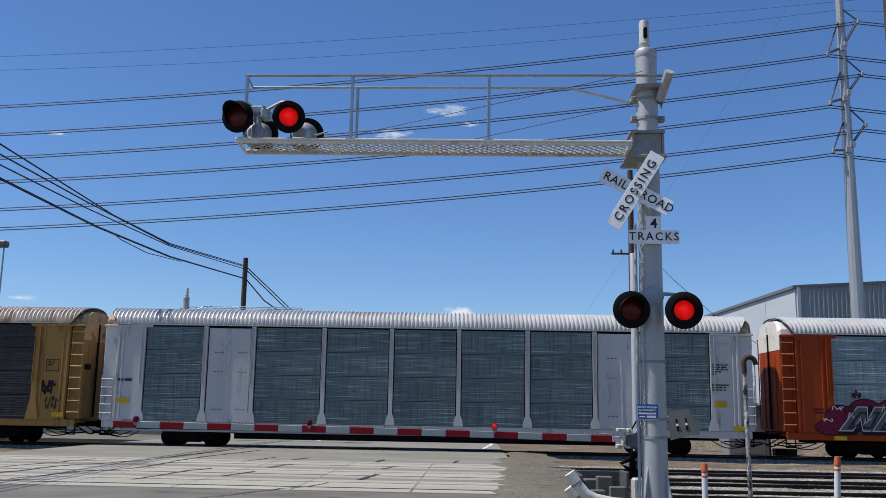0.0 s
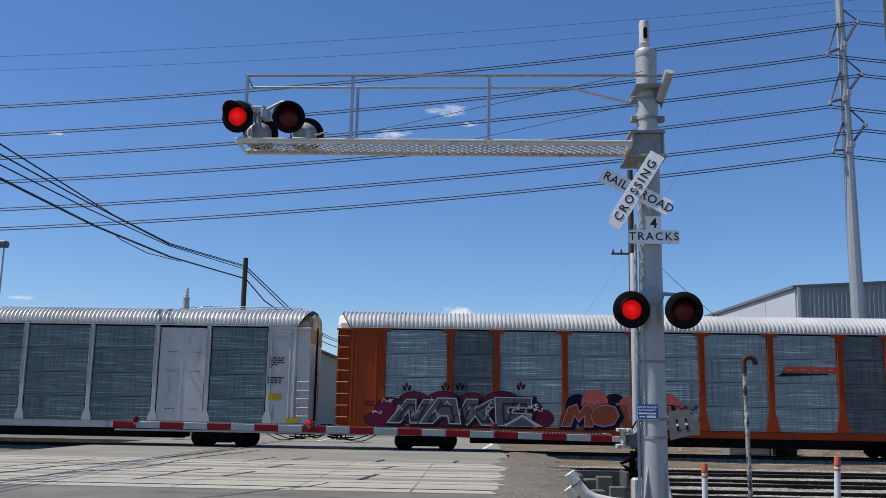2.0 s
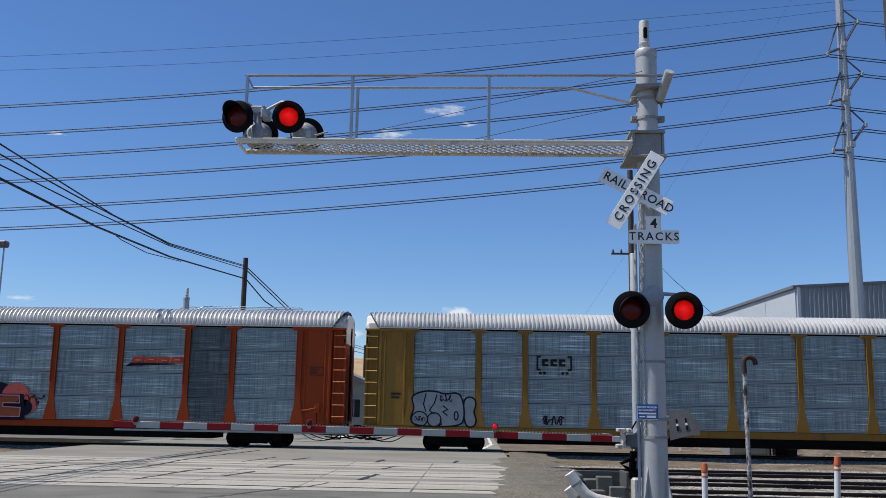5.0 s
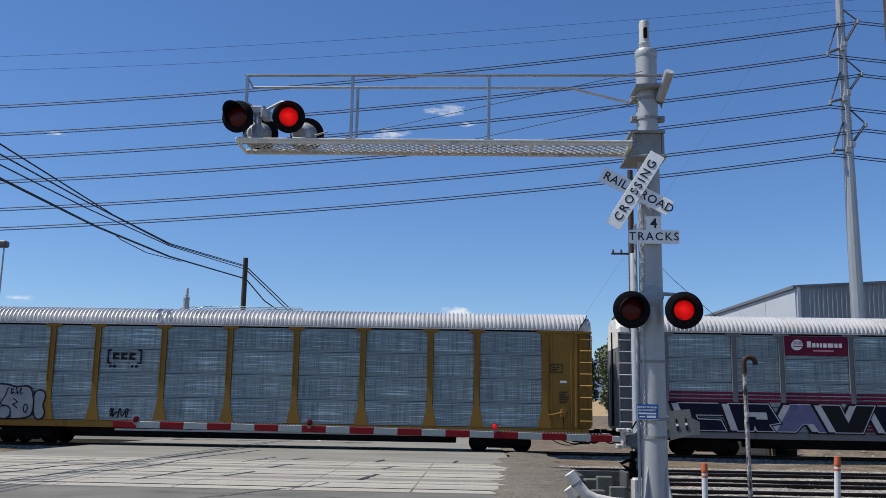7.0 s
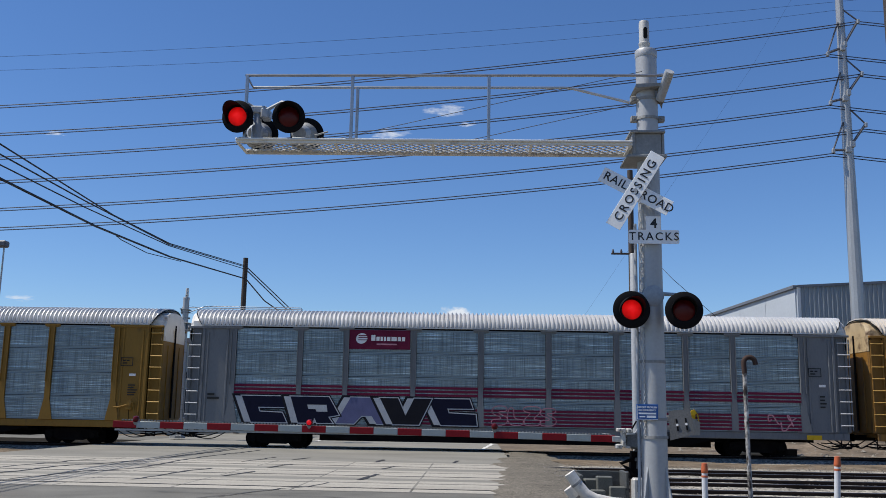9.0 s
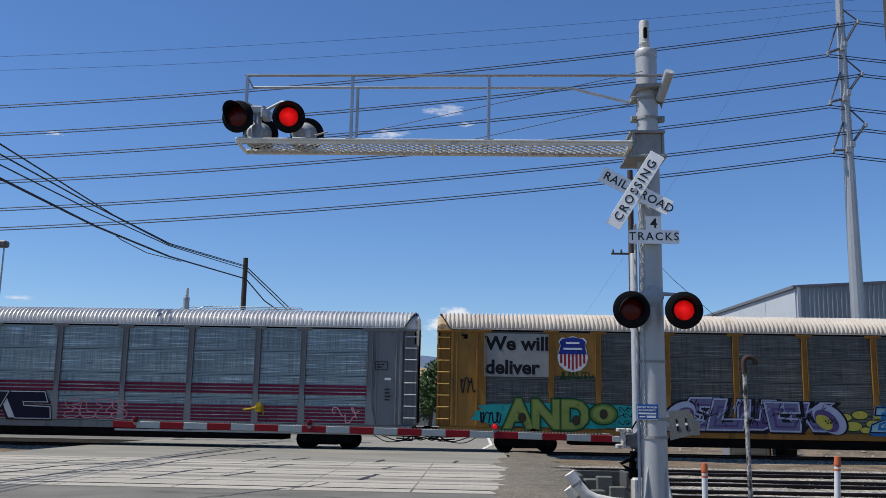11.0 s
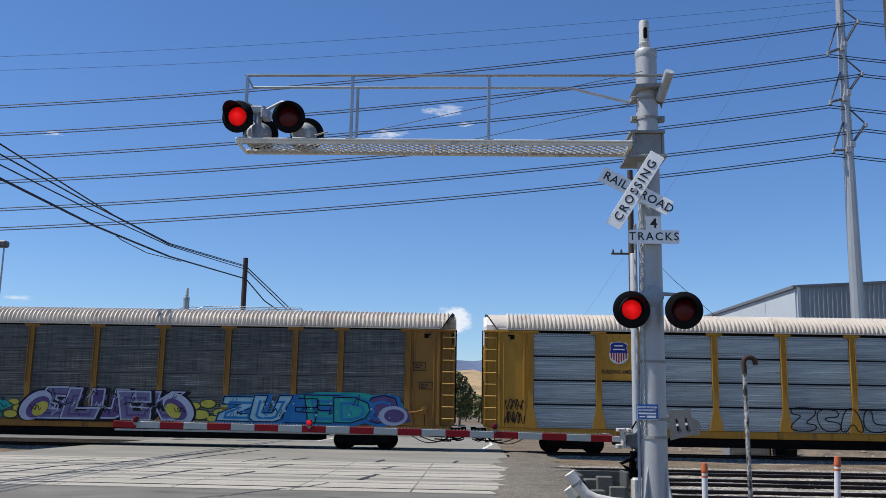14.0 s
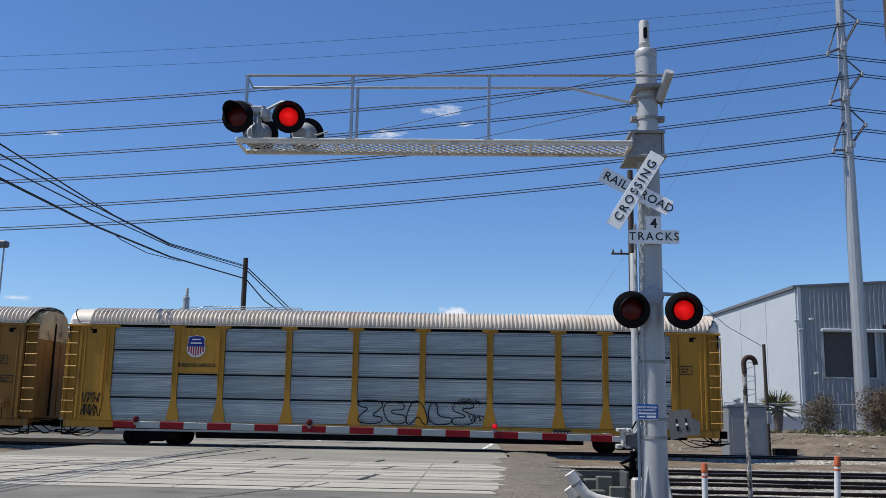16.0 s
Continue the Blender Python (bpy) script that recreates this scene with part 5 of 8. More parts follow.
def build_near_things():
    # bent pipe guard
    WHITE_PIPE = mat("chipped_white_pipe", (0.62, 0.59, 0.53), 0.6, var=0.08, dirt=(0.35, 0.30, 0.24), dirt_amt=0.2, dirt_scale=4)
    for pts, r in (([(1.205, 11.8, 0.88), (1.28, 11.8, 0.77), (1.40, 11.8, 0.63), (1.52, 11.8, 0.57), (1.75, 11.85, 0.525), (2.15, 12.0, 0.50), (2.2, 12.0, 0.3), (2.2, 12.0, -0.25)], 0.07),
                   ([(1.215, 12.0, 0.69), (1.30, 12.0, 0.58), (1.42, 12.0, 0.42), (1.5, 12.0, 0.2), (1.5, 12.0, -0.25)], 0.075)):
        g = Geo().tube(pts, r, 16)
        ob = part("pipe_guard", g, WHITE_PIPE)
        tagged(ob, "chipped white bent steel pipe guard", "guard rail", group="pipe guards beside the gate")
        b = Geo()
        p, q = Vector(pts[1]), Vector(pts[2])
        b.tube([p, p + (q - p).normalized() * 0.03], r + 0.004, 16)
        part("band", b, GALV_DULL, ob)
    # timber cable vault
    vt = thing("cable_vault", "dark weathered timber-sided cable vault with concrete blocks", "vault", at=pose(2.33, 17.0, 0))
    DARKW = mat("dark_weathered_timber", (0.07, 0.075, 0.075), 0.9, var=0.3, stretch=(1, 1, 6), bump=0.01)
    for a, b, c, d, z in ((-0.42, 0.42, 0.42, 0.48, 0.60), (-0.45, -0.39, -0.3, 0.45, 0.56), (0.36, 0.42, -0.3, 0.45, 0.62)):
        for k in range(3):
            part("plank", Geo().rbox(a, b, c, d, -0.25 + k * (z + 0.25) / 3, -0.25 + (k + 1) * (z + 0.25) / 3 - 0.01, 0.008), DARKW, vt)
    for x0, x1, y0, y1, z in ((-0.32, -0.05, 0.0, 0.3, 0.46), (-0.12, 0.15, -0.15, 0.1, 0.52), (0.08, 0.36, -0.3, -0.1, 0.36), (-0.38, 0.0, -0.35, -0.15, 0.30)):
        part("block", Geo().rbox(x0, x1, y0, y1, -0.25, z, 0.015), mat("mossy_concrete", (0.11, 0.115, 0.105), 0.9, var=0.2), vt)
    part("corner_stake", Geo().rbox(0.43, 0.50, -0.35, -0.28, -0.25, 0.63, 0.008), WOOD_POLE, vt)
    # cane-shaped vent pipe
    VENT = mat("flaking_white_vent_pipe", (0.66, 0.64, 0.60), 0.6, var=0.10, dirt=(0.02, 0.013, 0.01), dirt_amt=0.78, dirt_scale=16, stretch=(1, 1, 0.5))
    RUST = mat("rusty_pipe", (0.045, 0.024, 0.018), 0.85, var=0.3)
    vp = thing("vent_pipe", "flaking white vent pipe with a rusty hooked top", "pipe", at=pose(4.045, 14.0, 0))
    part("standpipe", Geo().tube([(0.02, 0, -0.25), (0.0, 0, 1.2), (-0.01, 0, 2.28)], 0.033, 14), VENT, vp)
    hook = [(-0.01, 0, 2.24)] + [(0.07 - 0.085 * math.cos(a), 0, 2.40 + 0.085 * math.sin(a)) for a in [math.pi * k / 10 for k in range(10)]] + [(0.16, 0, 2.37)]
    part("hook", Geo().tube(hook, 0.038, 14), RUST, vp, "rusty hooked pipe top")
    # delineator posts
    ORANGE_CAP = mat("orange_plastic", (0.48, 0.11, 0.035), 0.5, var=0.12, dirt=(0.35, 0.12, 0.05), dirt_amt=0.15)
    POSTW = mat("grey_white_plastic", (0.56, 0.57, 0.58), 0.5, var=0.08, dirt=(0.35, 0.34, 0.32), dirt_amt=0.15)
    for x, y, h, lean in ((2.27, 9.4, 1.15, 0.6), (3.50, 9.4, 1.24, 3.2)):
        d = thing("delineator_post", "grey-white delineator post with an orange top", "post", at=pose(x - 0.0, y, -0.22, 0, lean, 0), group="delineator posts")
        part("tube", Geo().lathe([(0.034, 0.0), (0.030, 0.3), (0.029, h + 0.12)], Matrix(), 18), POSTW, d)
        part("cap", Geo().lathe([(0.029, h + 0.12), (0.033, h + 0.13), (0.034, h + 0.15), (0.027, h + 0.215), (0.01, h + 0.22)], Matrix(), 18), ORANGE_CAP, d, "orange top")
        part("band", Geo().lathe([(0.0305, h + 0.08), (0.0315, h + 0.085), (0.0315, h + 0.095), (0.0305, h + 0.10)], Matrix(), 18), ORANGE_CAP, d)
    wp = part("utility_pole", Geo().tube([(3.86, 8.0, -0.3), (3.84, 8.0, 9.5)], [0.17, 0.135], 20), WOOD_POLE)
    tagged(wp, "weathered brown wooden utility pole by the road", "utility pole")


build_cantilever()
build_crossbuck()
build_gate()
build_near_things()

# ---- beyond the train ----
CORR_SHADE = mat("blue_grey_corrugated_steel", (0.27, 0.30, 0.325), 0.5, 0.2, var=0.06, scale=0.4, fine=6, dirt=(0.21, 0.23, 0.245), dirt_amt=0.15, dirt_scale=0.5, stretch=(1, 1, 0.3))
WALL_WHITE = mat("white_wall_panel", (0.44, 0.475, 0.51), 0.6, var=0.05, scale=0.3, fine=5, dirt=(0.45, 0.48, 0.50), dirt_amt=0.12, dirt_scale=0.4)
STUCCO = mat("cream_stucco", (0.46, 0.42, 0.33), 0.9, var=0.08, scale=0.5, fine=20, dirt=(0.36, 0.33, 0.26), dirt_amt=0.15)
STUCCO2 = mat("pale_green_stucco", (0.40, 0.40, 0.32), 0.9, var=0.08, scale=0.5, fine=20)
ROOFING = mat("grey_roofing", (0.20, 0.19, 0.18), 0.9, var=0.12)
GLASS_DARK = mat("dark_window_glass", (0.03, 0.035, 0.04), 0.12, var=0.05)
FRAME_DARK = mat("dark_screen_and_doorway_shade", (0.07, 0.075, 0.08), 0.7, var=0.12)
POLE_STEEL = mat("weathered_steel_pole", (0.38, 0.39, 0.395), 0.45, 0.45, var=0.08, scale=0.7, fine=8)
TRIM_DARK = mat("dark_blue_grey_trim", (0.13, 0.145, 0.17), 0.6, var=0.1)
INSUL = mat("grey_polymer_insulator", (0.10, 0.10, 0.115), 0.5, var=0.1)
CABINET = mat("grey_cabinet_paint", (0.22, 0.24, 0.265), 0.5, 0.2, var=0.06, dirt=(0.25, 0.27, 0.29), dirt_amt=0.12)


def leaf_mat(name, col):
    return mat(name, col, 0.6, var=0.35, scale=2.0, fine=9, spec=0.3)


LEAF = leaf_mat("dark_green_leaves", (0.055, 0.095, 0.028))
LEAF_OLIVE = leaf_mat("olive_leaves", (0.11, 0.12, 0.045))
LEAF_BROWN = leaf_mat("brownish_leaves", (0.10, 0.07, 0.04))
LEAF_PINK = leaf_mat("reddish_olive_leaves", (0.10, 0.082, 0.05))
LEAF_DRY = leaf_mat("dry_hedge_leaves", (0.10, 0.105, 0.04))
BARK = mat("grey_brown_bark", (0.12, 0.09, 0.07), 0.9, var=0.25, stretch=(5, 5, 0.8), bump=0.01)


def build_warehouse():
    wh = thing("warehouse", "large blue-grey steel warehouse with a pale side wall", "building", at=pose(27.2, 78, 0))
    # front wall of ribbed steel, an opening for the shutter left in it
    h, x1 = 12.45, 30.0
    rise = 0.06
    g = Geo()
    pitch = 0.38
    n = int(x1 / pitch)

    def span(z0, z1f, i0, i1):
        prof = []
        for i in range(i0, i1):
            for u, d in ((0.0, 0), (0.25, 0), (0.38, -0.07), (0.62, -0.07), (0.75, 0)):
                prof.append(((i + u) * pitch, d))
        prof.append((i1 * pitch, 0))
        k = len(prof)
        vs = [(x, d, z0) for x, d in prof] + [(x, d, z1f(x)) for x, d in prof]
        g.add(vs, [(i, i + 1, k + i + 1, k + i) for i in range(k - 1)])
    top = lambda x: h + rise * x
    span(0.0, top, 0, 5)
    span(8.75, top, 5, 16)
    span(0.0, lambda x: 5.0, 5, 16)
    span(0.0, top, 16, 18)
    span(9.4, top, 18, 34)
    span(0.0, top, 34, n)
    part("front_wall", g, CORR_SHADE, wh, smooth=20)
    g = Geo().box(1.9, 6.1, 0.12, 0.2, 4.9, 8.8)
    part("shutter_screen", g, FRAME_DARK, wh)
    for x0, x1b, z0, z1 in ((1.75, 1.9, 4.9, 8.8), (6.1, 6.25, 4.9, 8.8), (1.8, 6.2, 4.85, 5.0)):
        part("shutter_frame", Geo().rbox(x0, x1b, -0.08, 0.1, z0, z1, 0.02), POLE_STEEL, wh)
    part("awning_box", Geo().rbox(1.7, 12.2, -0.35, -0.02, 8.7, 8.98, 0.06), WALL_WHITE, wh)
    # Dark sheet stands in for the unlit inside of the open doorway.
    part("doorway_shade_sheet", Geo().box(6.9, 12.9, 0.4, 0.5, 0.0, 9.4), FRAME_DARK, wh)
    for x in (8.6, 10.0, 11.4):
        part("door_mullion", Geo().rbox(x - 0.06, x + 0.06, 0.2, 0.35, 0, 9.4, 0.02), POLE_STEEL, wh)
    # side wall of smooth panels, turned away along the yard
    L_, ang = 27.5, 93.0
    m = Matrix.Rotation(radians(ang), 4, "Z")
    for i in range(4):
        a, b = L_ * i / 4, L_ * (i + 1) / 4
        g = Geo().box(a + 0.03, b - 0.03, 0.0, 0.25, 0.0, 12.35, m=m)
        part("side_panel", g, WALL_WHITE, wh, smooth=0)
        part("panel_joint", Geo().box(b - 0.06, b + 0.06, -0.06, 0.1, 0, 12.3, m=m), TRIM_DARK, wh)
    part("fascia", Geo().rbox(-0.1, L_, 0.02, 0.45, 12.32, 12.62, 0.03, m=m), TRIM_DARK, wh)
    part("corner_trim", Geo().rbox(-0.12, 0.18, -0.14, 0.12, 0.0, 12.4, 0.02), WALL_WHITE, wh)
    g = Geo()
    g.add([(0, -0.1, 12.5), (30, -0.1, 14.3), (30, 27.4, 14.3), (-1.45, 27.4, 12.5)], [(0, 1, 2, 3)])
    g.add([(-0.1, -0.22, 12.40), (30, -0.22, 14.2), (30, -0.22, 14.42), (-0.1, -0.22, 12.62)], [(0, 1, 2, 3)])
    part("roof", g, TRIM_DARK, wh, smooth=0)
    part("rear_walls", Geo().box(29.7, 30, 0, 27.4, 0, 14.2).box(-1.4, 30, 27.2, 27.4, 0, 12.4), CORR_SHADE, wh, smooth=0)
    for x, z in ((-0.35, 9.6), (0.9, 9.75), (0.0, 8.9), (1.1, 5.25), (7.6, 10.5), (8.6, 9.9)):
        f = Geo().rbox(x - 0.16, x + 0.16, -0.42, -0.1, z - 0.1, z + 0.08, 0.03)
        f.tube([(x, -0.1, z), (x, -0.02, z + 0.1)], 0.03, 6)
        part("floodlight", f, WALL_WHITE if x < 2 else INSUL, wh)
    lw = part("yard_wall", Geo().rbox(23.0, 27.3, 75.5, 75.8, 0.3, 1.75, 0.03), WALL_WHITE)
    tagged(lw, "low pale concrete yard wall", "wall", kind="structure")


def build_steel_pole():
    sp = thing("transmission_pole", "tall grey tubular steel transmission pole with strut insulators", "power pole", at=pose(30.85, 75, 0))
    part("shaft", Geo().lathe([(0.62, 0.5), (0.545, 10), (0.33, 35.5), (0.26, 43)], Matrix.Rotation(radians(12), 4, "Z"), 12), POLE_STEEL, sp, smooth=0)
    for a, b, c in (((0.1, 35.94), (1.32, 34.82), (0.1, 32.68)), ((-0.3, 34.71), (-1.35, 31.92), (-0.3, 32.37)), ((0.1, 31.52), (1.37, 30.17), (0.15, 28.42)),
                    ((-0.35, 30.26), (-1.35, 27.62), (-0.35, 27.92)), ((0.16, 27.14), (1.42, 25.72), (0.2, 23.95)), ((-0.35, 25.9), (-1.35, 23.46), (-0.35, 23.51))):
        part("tension_strut", Geo().tube([(a[0], -0.2, a[1]), (b[0], -0.35, b[1])], 0.07, 8), INSUL, sp)
        part("post_insulator", Geo().tube([(c[0], -0.2, c[1]), (b[0], -0.35, b[1])], 0.11, 8), INSUL, sp)
        part("line_clamp", Geo().rbox(b[0] - 0.12, b[0] + 0.12, -0.5, -0.2, b[1] - 0.28, b[1] + 0.1, 0.04), POLE_STEEL, sp)
        part("strut_base", Geo().rbox(min(0, c[0]) * 1.0, max(0, c[0]) * 1.6 + 0.1, -0.55, 0.0, c[1] - 0.25, c[1] + 0.25, 0.03), POLE_STEEL, sp)


def span_points(a, m, b, n=24):
    """A sagging line through three points."""
    a, m, b = Vector(a), Vector(m), Vector(b)
    c = m * 2 - (a + b) / 2
    return [a * (1 - t) ** 2 + c * 2 * t * (1 - t) + b * t * t for t in [i / n for i in range(n + 1)]]


def build_wires():
    ws = (((-41.1, 26.92), (-4.18, 30.03), (32.16, 34.71)), ((-40.85, 24.44), (-5.4, 27.32), (29.49, 31.76)), ((-40.63, 22.34), (-3.97, 25.41), (32.12, 30.02)),
          ((-40.42, 20.25), (-5.23, 23.0), (29.39, 27.27)), ((-40.17, 17.85), (-3.71, 20.79), (32.15, 25.23)), ((-40.0, 16.19), (-5.02, 18.91), (29.39, 23.12)))
    for a, m, b in ws:
        for d in (0.04, -0.18):
            p = span_points((a[0], 75, a[1] + d), (m[0], 75, m[1] + d), (b[0], 74.65, b[1] + d))
            sl = (p[1] - p[0]).normalized()
            p = [p[0] - sl * 60] + p + [(b[0] + 12, 75, b[1] + d - 1.2), (b[0] + 40, 75, b[1] + d - 3.0)]
            w = part("power_line", Geo().tube(p, 0.042, 5), CABLE_ALU)
            tagged(w, "thin dark high-voltage conductor strung across the sky", "cable", group="high-voltage conductors")
    for a, m, b in (((-43.2, 32.6), (-3.08, 34.95), (36.2, 38.55)), ((-43.1, 31.3), (-3.06, 33.5), (31.8, 37.3))):
        p = [Vector((v.x * 75 / 78, 75, 1.6 + (v.z - 1.6) * 75 / 78)) for v in span_points((a[0], 78, a[1]), (m[0], 78, m[1]), (b[0], 78, b[1]))]
        p = [p[0] - (p[1] - p[0]).normalized() * 50] + p + [p[-1] + Vector((30, 0, -1))]
        w = part("shield_wire", Geo().tube(p, 0.013, 4), CABLE_ALU)
        tagged(w, "very thin shield wire high above the road", "cable", group="shield wires")
    w = part("guy_wire", Geo().tube([(48, 120, 66.5), (42.9, 120, 58), (37.1, 120, 48.2), (26.9, 120, 33.1), (4.6, 120, -0.4)], 0.012, 4), CABLE_ALU)
    tagged(w, "thin slanting wire against the sky", "cable")
    # roadside service lines from a nearer pole to the pole by the far side
    X = -15.2
    near = (([(8, 13.4), (16, 11.2), (27.97, 9.78), (32.06, 9.66), (37.44, 9.50), (44.74, 9.62), (59.66, 10.88)], 0.022),
            ([(8, 12.6), (16, 10.7), (28.04, 9.46), (34.55, 9.45), (44.75, 9.56), (59.68, 10.81)], 0.022),
            ([(8, 12.0), (16, 10.2), (28.1, 9.13), (34.62, 9.2), (44.74, 9.5), (59.71, 10.66)], 0.02),
            ([(8, 11.4), (16, 9.7), (28.19, 8.70), (35.83, 8.68), (44.86, 8.98), (59.85, 10.04)], 0.036))
    far = (([(38.0, 8.70), (38.56, 8.64), (41.71, 8.62), (46.67, 9.03)], 0.016),
           ([(60.1, 10.9), (75.86, 9.75), (88.6, 9.13), (99.6, 9.2), (129, 10.2)], 0.03),
           ([(60.1, 10.7), (75, 9.5), (88.6, 8.9), (99.6, 9.0), (129, 9.9)], 0.03),
           ([(60.1, 10.1), (66, 9.3), (71.4, 9.1), (88, 8.3), (99.6, 8.4), (129, 9.4)], 0.035))
    for pts, r in near + far:
        w = part("service_cable", Geo().tube([(X, y, z) for y, z in pts], 1.28 * r, 6), CABLE)
        tagged(w, "sagging black overhead service cable", "cable", group="service cables")
    for x, y, h, r in ((X, 60, 11.45, 0.16), (X, 129, 10.6, 0.16), (8.55, 50, 15.0, 0.15)):
        p = thing("service_pole", "dark weathered wooden service pole", "utility pole", at=pose(x, y, GROUND_Z - 0.1), group="wooden service poles")
        part("shaft", Geo().tube([(0, 0, 0), (0, 0, h + 0.3)], [r * 1.25, r], 14), WOOD_POLE, p)
        if h > 12:
            part("arm", Geo().rbox(-1.1, 0.1, -0.06, 0.06, 10.55, 10.65, 0.02), WOOD_POLE, p)
            for ax in (-1.0, -0.55):
                part("insulator", Geo().lathe([(0.05, 10.65), (0.07, 10.72), (0.03, 10.85)], Matrix.Translation((ax, 0, 0)), 10), INSUL, p)
    dp = thing("distribution_pole", "wooden power pole with crossarms and a transformer", "power pole", at=pose(11.15, 110, 0))
    part("shaft", Geo().tube([(0, 0, -0.3), (0, 0, 12.9)], [0.2, 0.15], 12), WOOD_POLE, dp)
    for z in (12.4, 9.4):
        part("arm", Geo().rbox(-1.2, 1.2, -0.2, -0.08, z - 0.08, z + 0.08, 0.02), WOOD_POLE, dp)
        for ax in (-1.1, -0.6, 0.6, 1.1):
            part("insulator", Geo().lathe([(0.05, z + 0.08), (0.07, z + 0.2), (0.03, z + 0.35)], Matrix.Translation((ax, -0.14, 0)), 8), INSUL, dp)
    part("transformer", Geo().lathe([(0.25, 10.1), (0.28, 10.2), (0.28, 10.9), (0.15, 11.0)], Matrix.Translation((0.35, -0.2, 0)), 14), POLE_STEEL, dp)
    part("transformer", Geo().lathe([(0.2, 10.1), (0.22, 10.2), (0.22, 10.8), (0.12, 10.9)], Matrix.Translation((-0.4, -0.2, 0)), 14), POLE_STEEL, dp)
    lp = thing("flood_light_pole", "slim pole with a floodlight far beside the yard", "lamp post", at=pose(-29.0, 55, 0))
    part("shaft", Geo().tube([(0, 0, -0.3), (0.05, 0, 11.2)], [0.09, 0.05], 10), POLE_STEEL, lp)
    part("lamp", Geo().rbox(-0.5, 0.25, -0.3, 0.3, 11.1, 11.5, 0.08), INSUL, lp)


def foliage(rng, blobs, n, size):
    """Many small bent leaf sprays spread through uneven clumps."""
    g = Geo()
    tot = sum(b[3] ** 2 for b in blobs)
    for cx, cy, cz, r, sq in blobs:
        for _ in range(int(n * r * r / tot)):
            d = Vector((rng.gauss(0, 1), rng.gauss(0, 1), rng.gauss(0, 1))).normalized()
            rr = r * (0.45 + 0.6 * rng.random() ** 0.6)
            p = Vector((cx, cy, cz)) + Vector((d.x * rr, d.y * rr, d.z * rr * sq))
            s = size * rng.uniform(0.5, 1.3)
            nn = (d + Vector((rng.gauss(0, 0.7), rng.gauss(0, 0.7), rng.gauss(0, 0.7)))).normalized()
            u = nn.orthogonal().normalized()
            u.rotate(Matrix.Rotation(rng.uniform(0, 6.28), 3, nn))
            w = nn.cross(u)
            g.add([p - u * s * 0.5, p - w * s * 0.32 + nn * s * 0.1, p + u * s * 0.6, p + w * s * 0.32 + nn * s * 0.1], [(0, 1, 2), (0, 2, 3)])
    return g


def build_tree(x, y, h, w, seed, leaf, label, name="tree", trunk=True, leaves=2600, size=0.34, z0=-0.25):
    rng = random.Random(seed)
    tr = thing(name, label, name, at=pose(x, y, z0), group=name + "s beyond the tracks")
    blobs = []
    n = 13
    for i in range(n):
        f = i / (n - 1)
        zc = h * (0.30 + 0.62 * f)
        rad = w * 0.5 * (0.55 + 0.5 * math.sin(math.pi * (0.25 + 0.7 * f)))
        a = rng.uniform(0, 6.28)
        off = rng.uniform(0.15, 0.62) * rad
        blobs.append((off * math.cos(a), off * math.sin(a), zc, rad * rng.uniform(0.35, 0.62), rng.uniform(0.7, 1.1)))
    if not trunk:
        blobs = [(b[0], b[1], max(b[3] * 0.6, b[2] * 0.8), b[3], b[4]) for b in blobs]
    t = Geo()
    if trunk:
        t.tube([(0, 0, -0.1), (0.05 * w, 0, h * 0.25), (0.0, 0.03 * w, h * 0.5), (0.03, 0, h * 0.8)], [0.05 * h * 0.6, 0.04 * h * 0.6, 0.025 * h * 0.6, 0.006 * h], 10)
    for b in blobs:
        s = (0.02 * w, 0, h * 0.22) if trunk else (0, 0, 0.0)
        t.tube([s, (b[0] * 0.5, b[1] * 0.5, (s[2] + b[2]) * 0.52), (b[0], b[1], b[2])], [0.012 * h, 0.008 * h, 0.003 * h], 6)
    part("trunk" if trunk else "stems", t, BARK, tr)
    part("crown", foliage(rng, blobs, leaves, size), leaf, tr, smooth=0)
    return tr


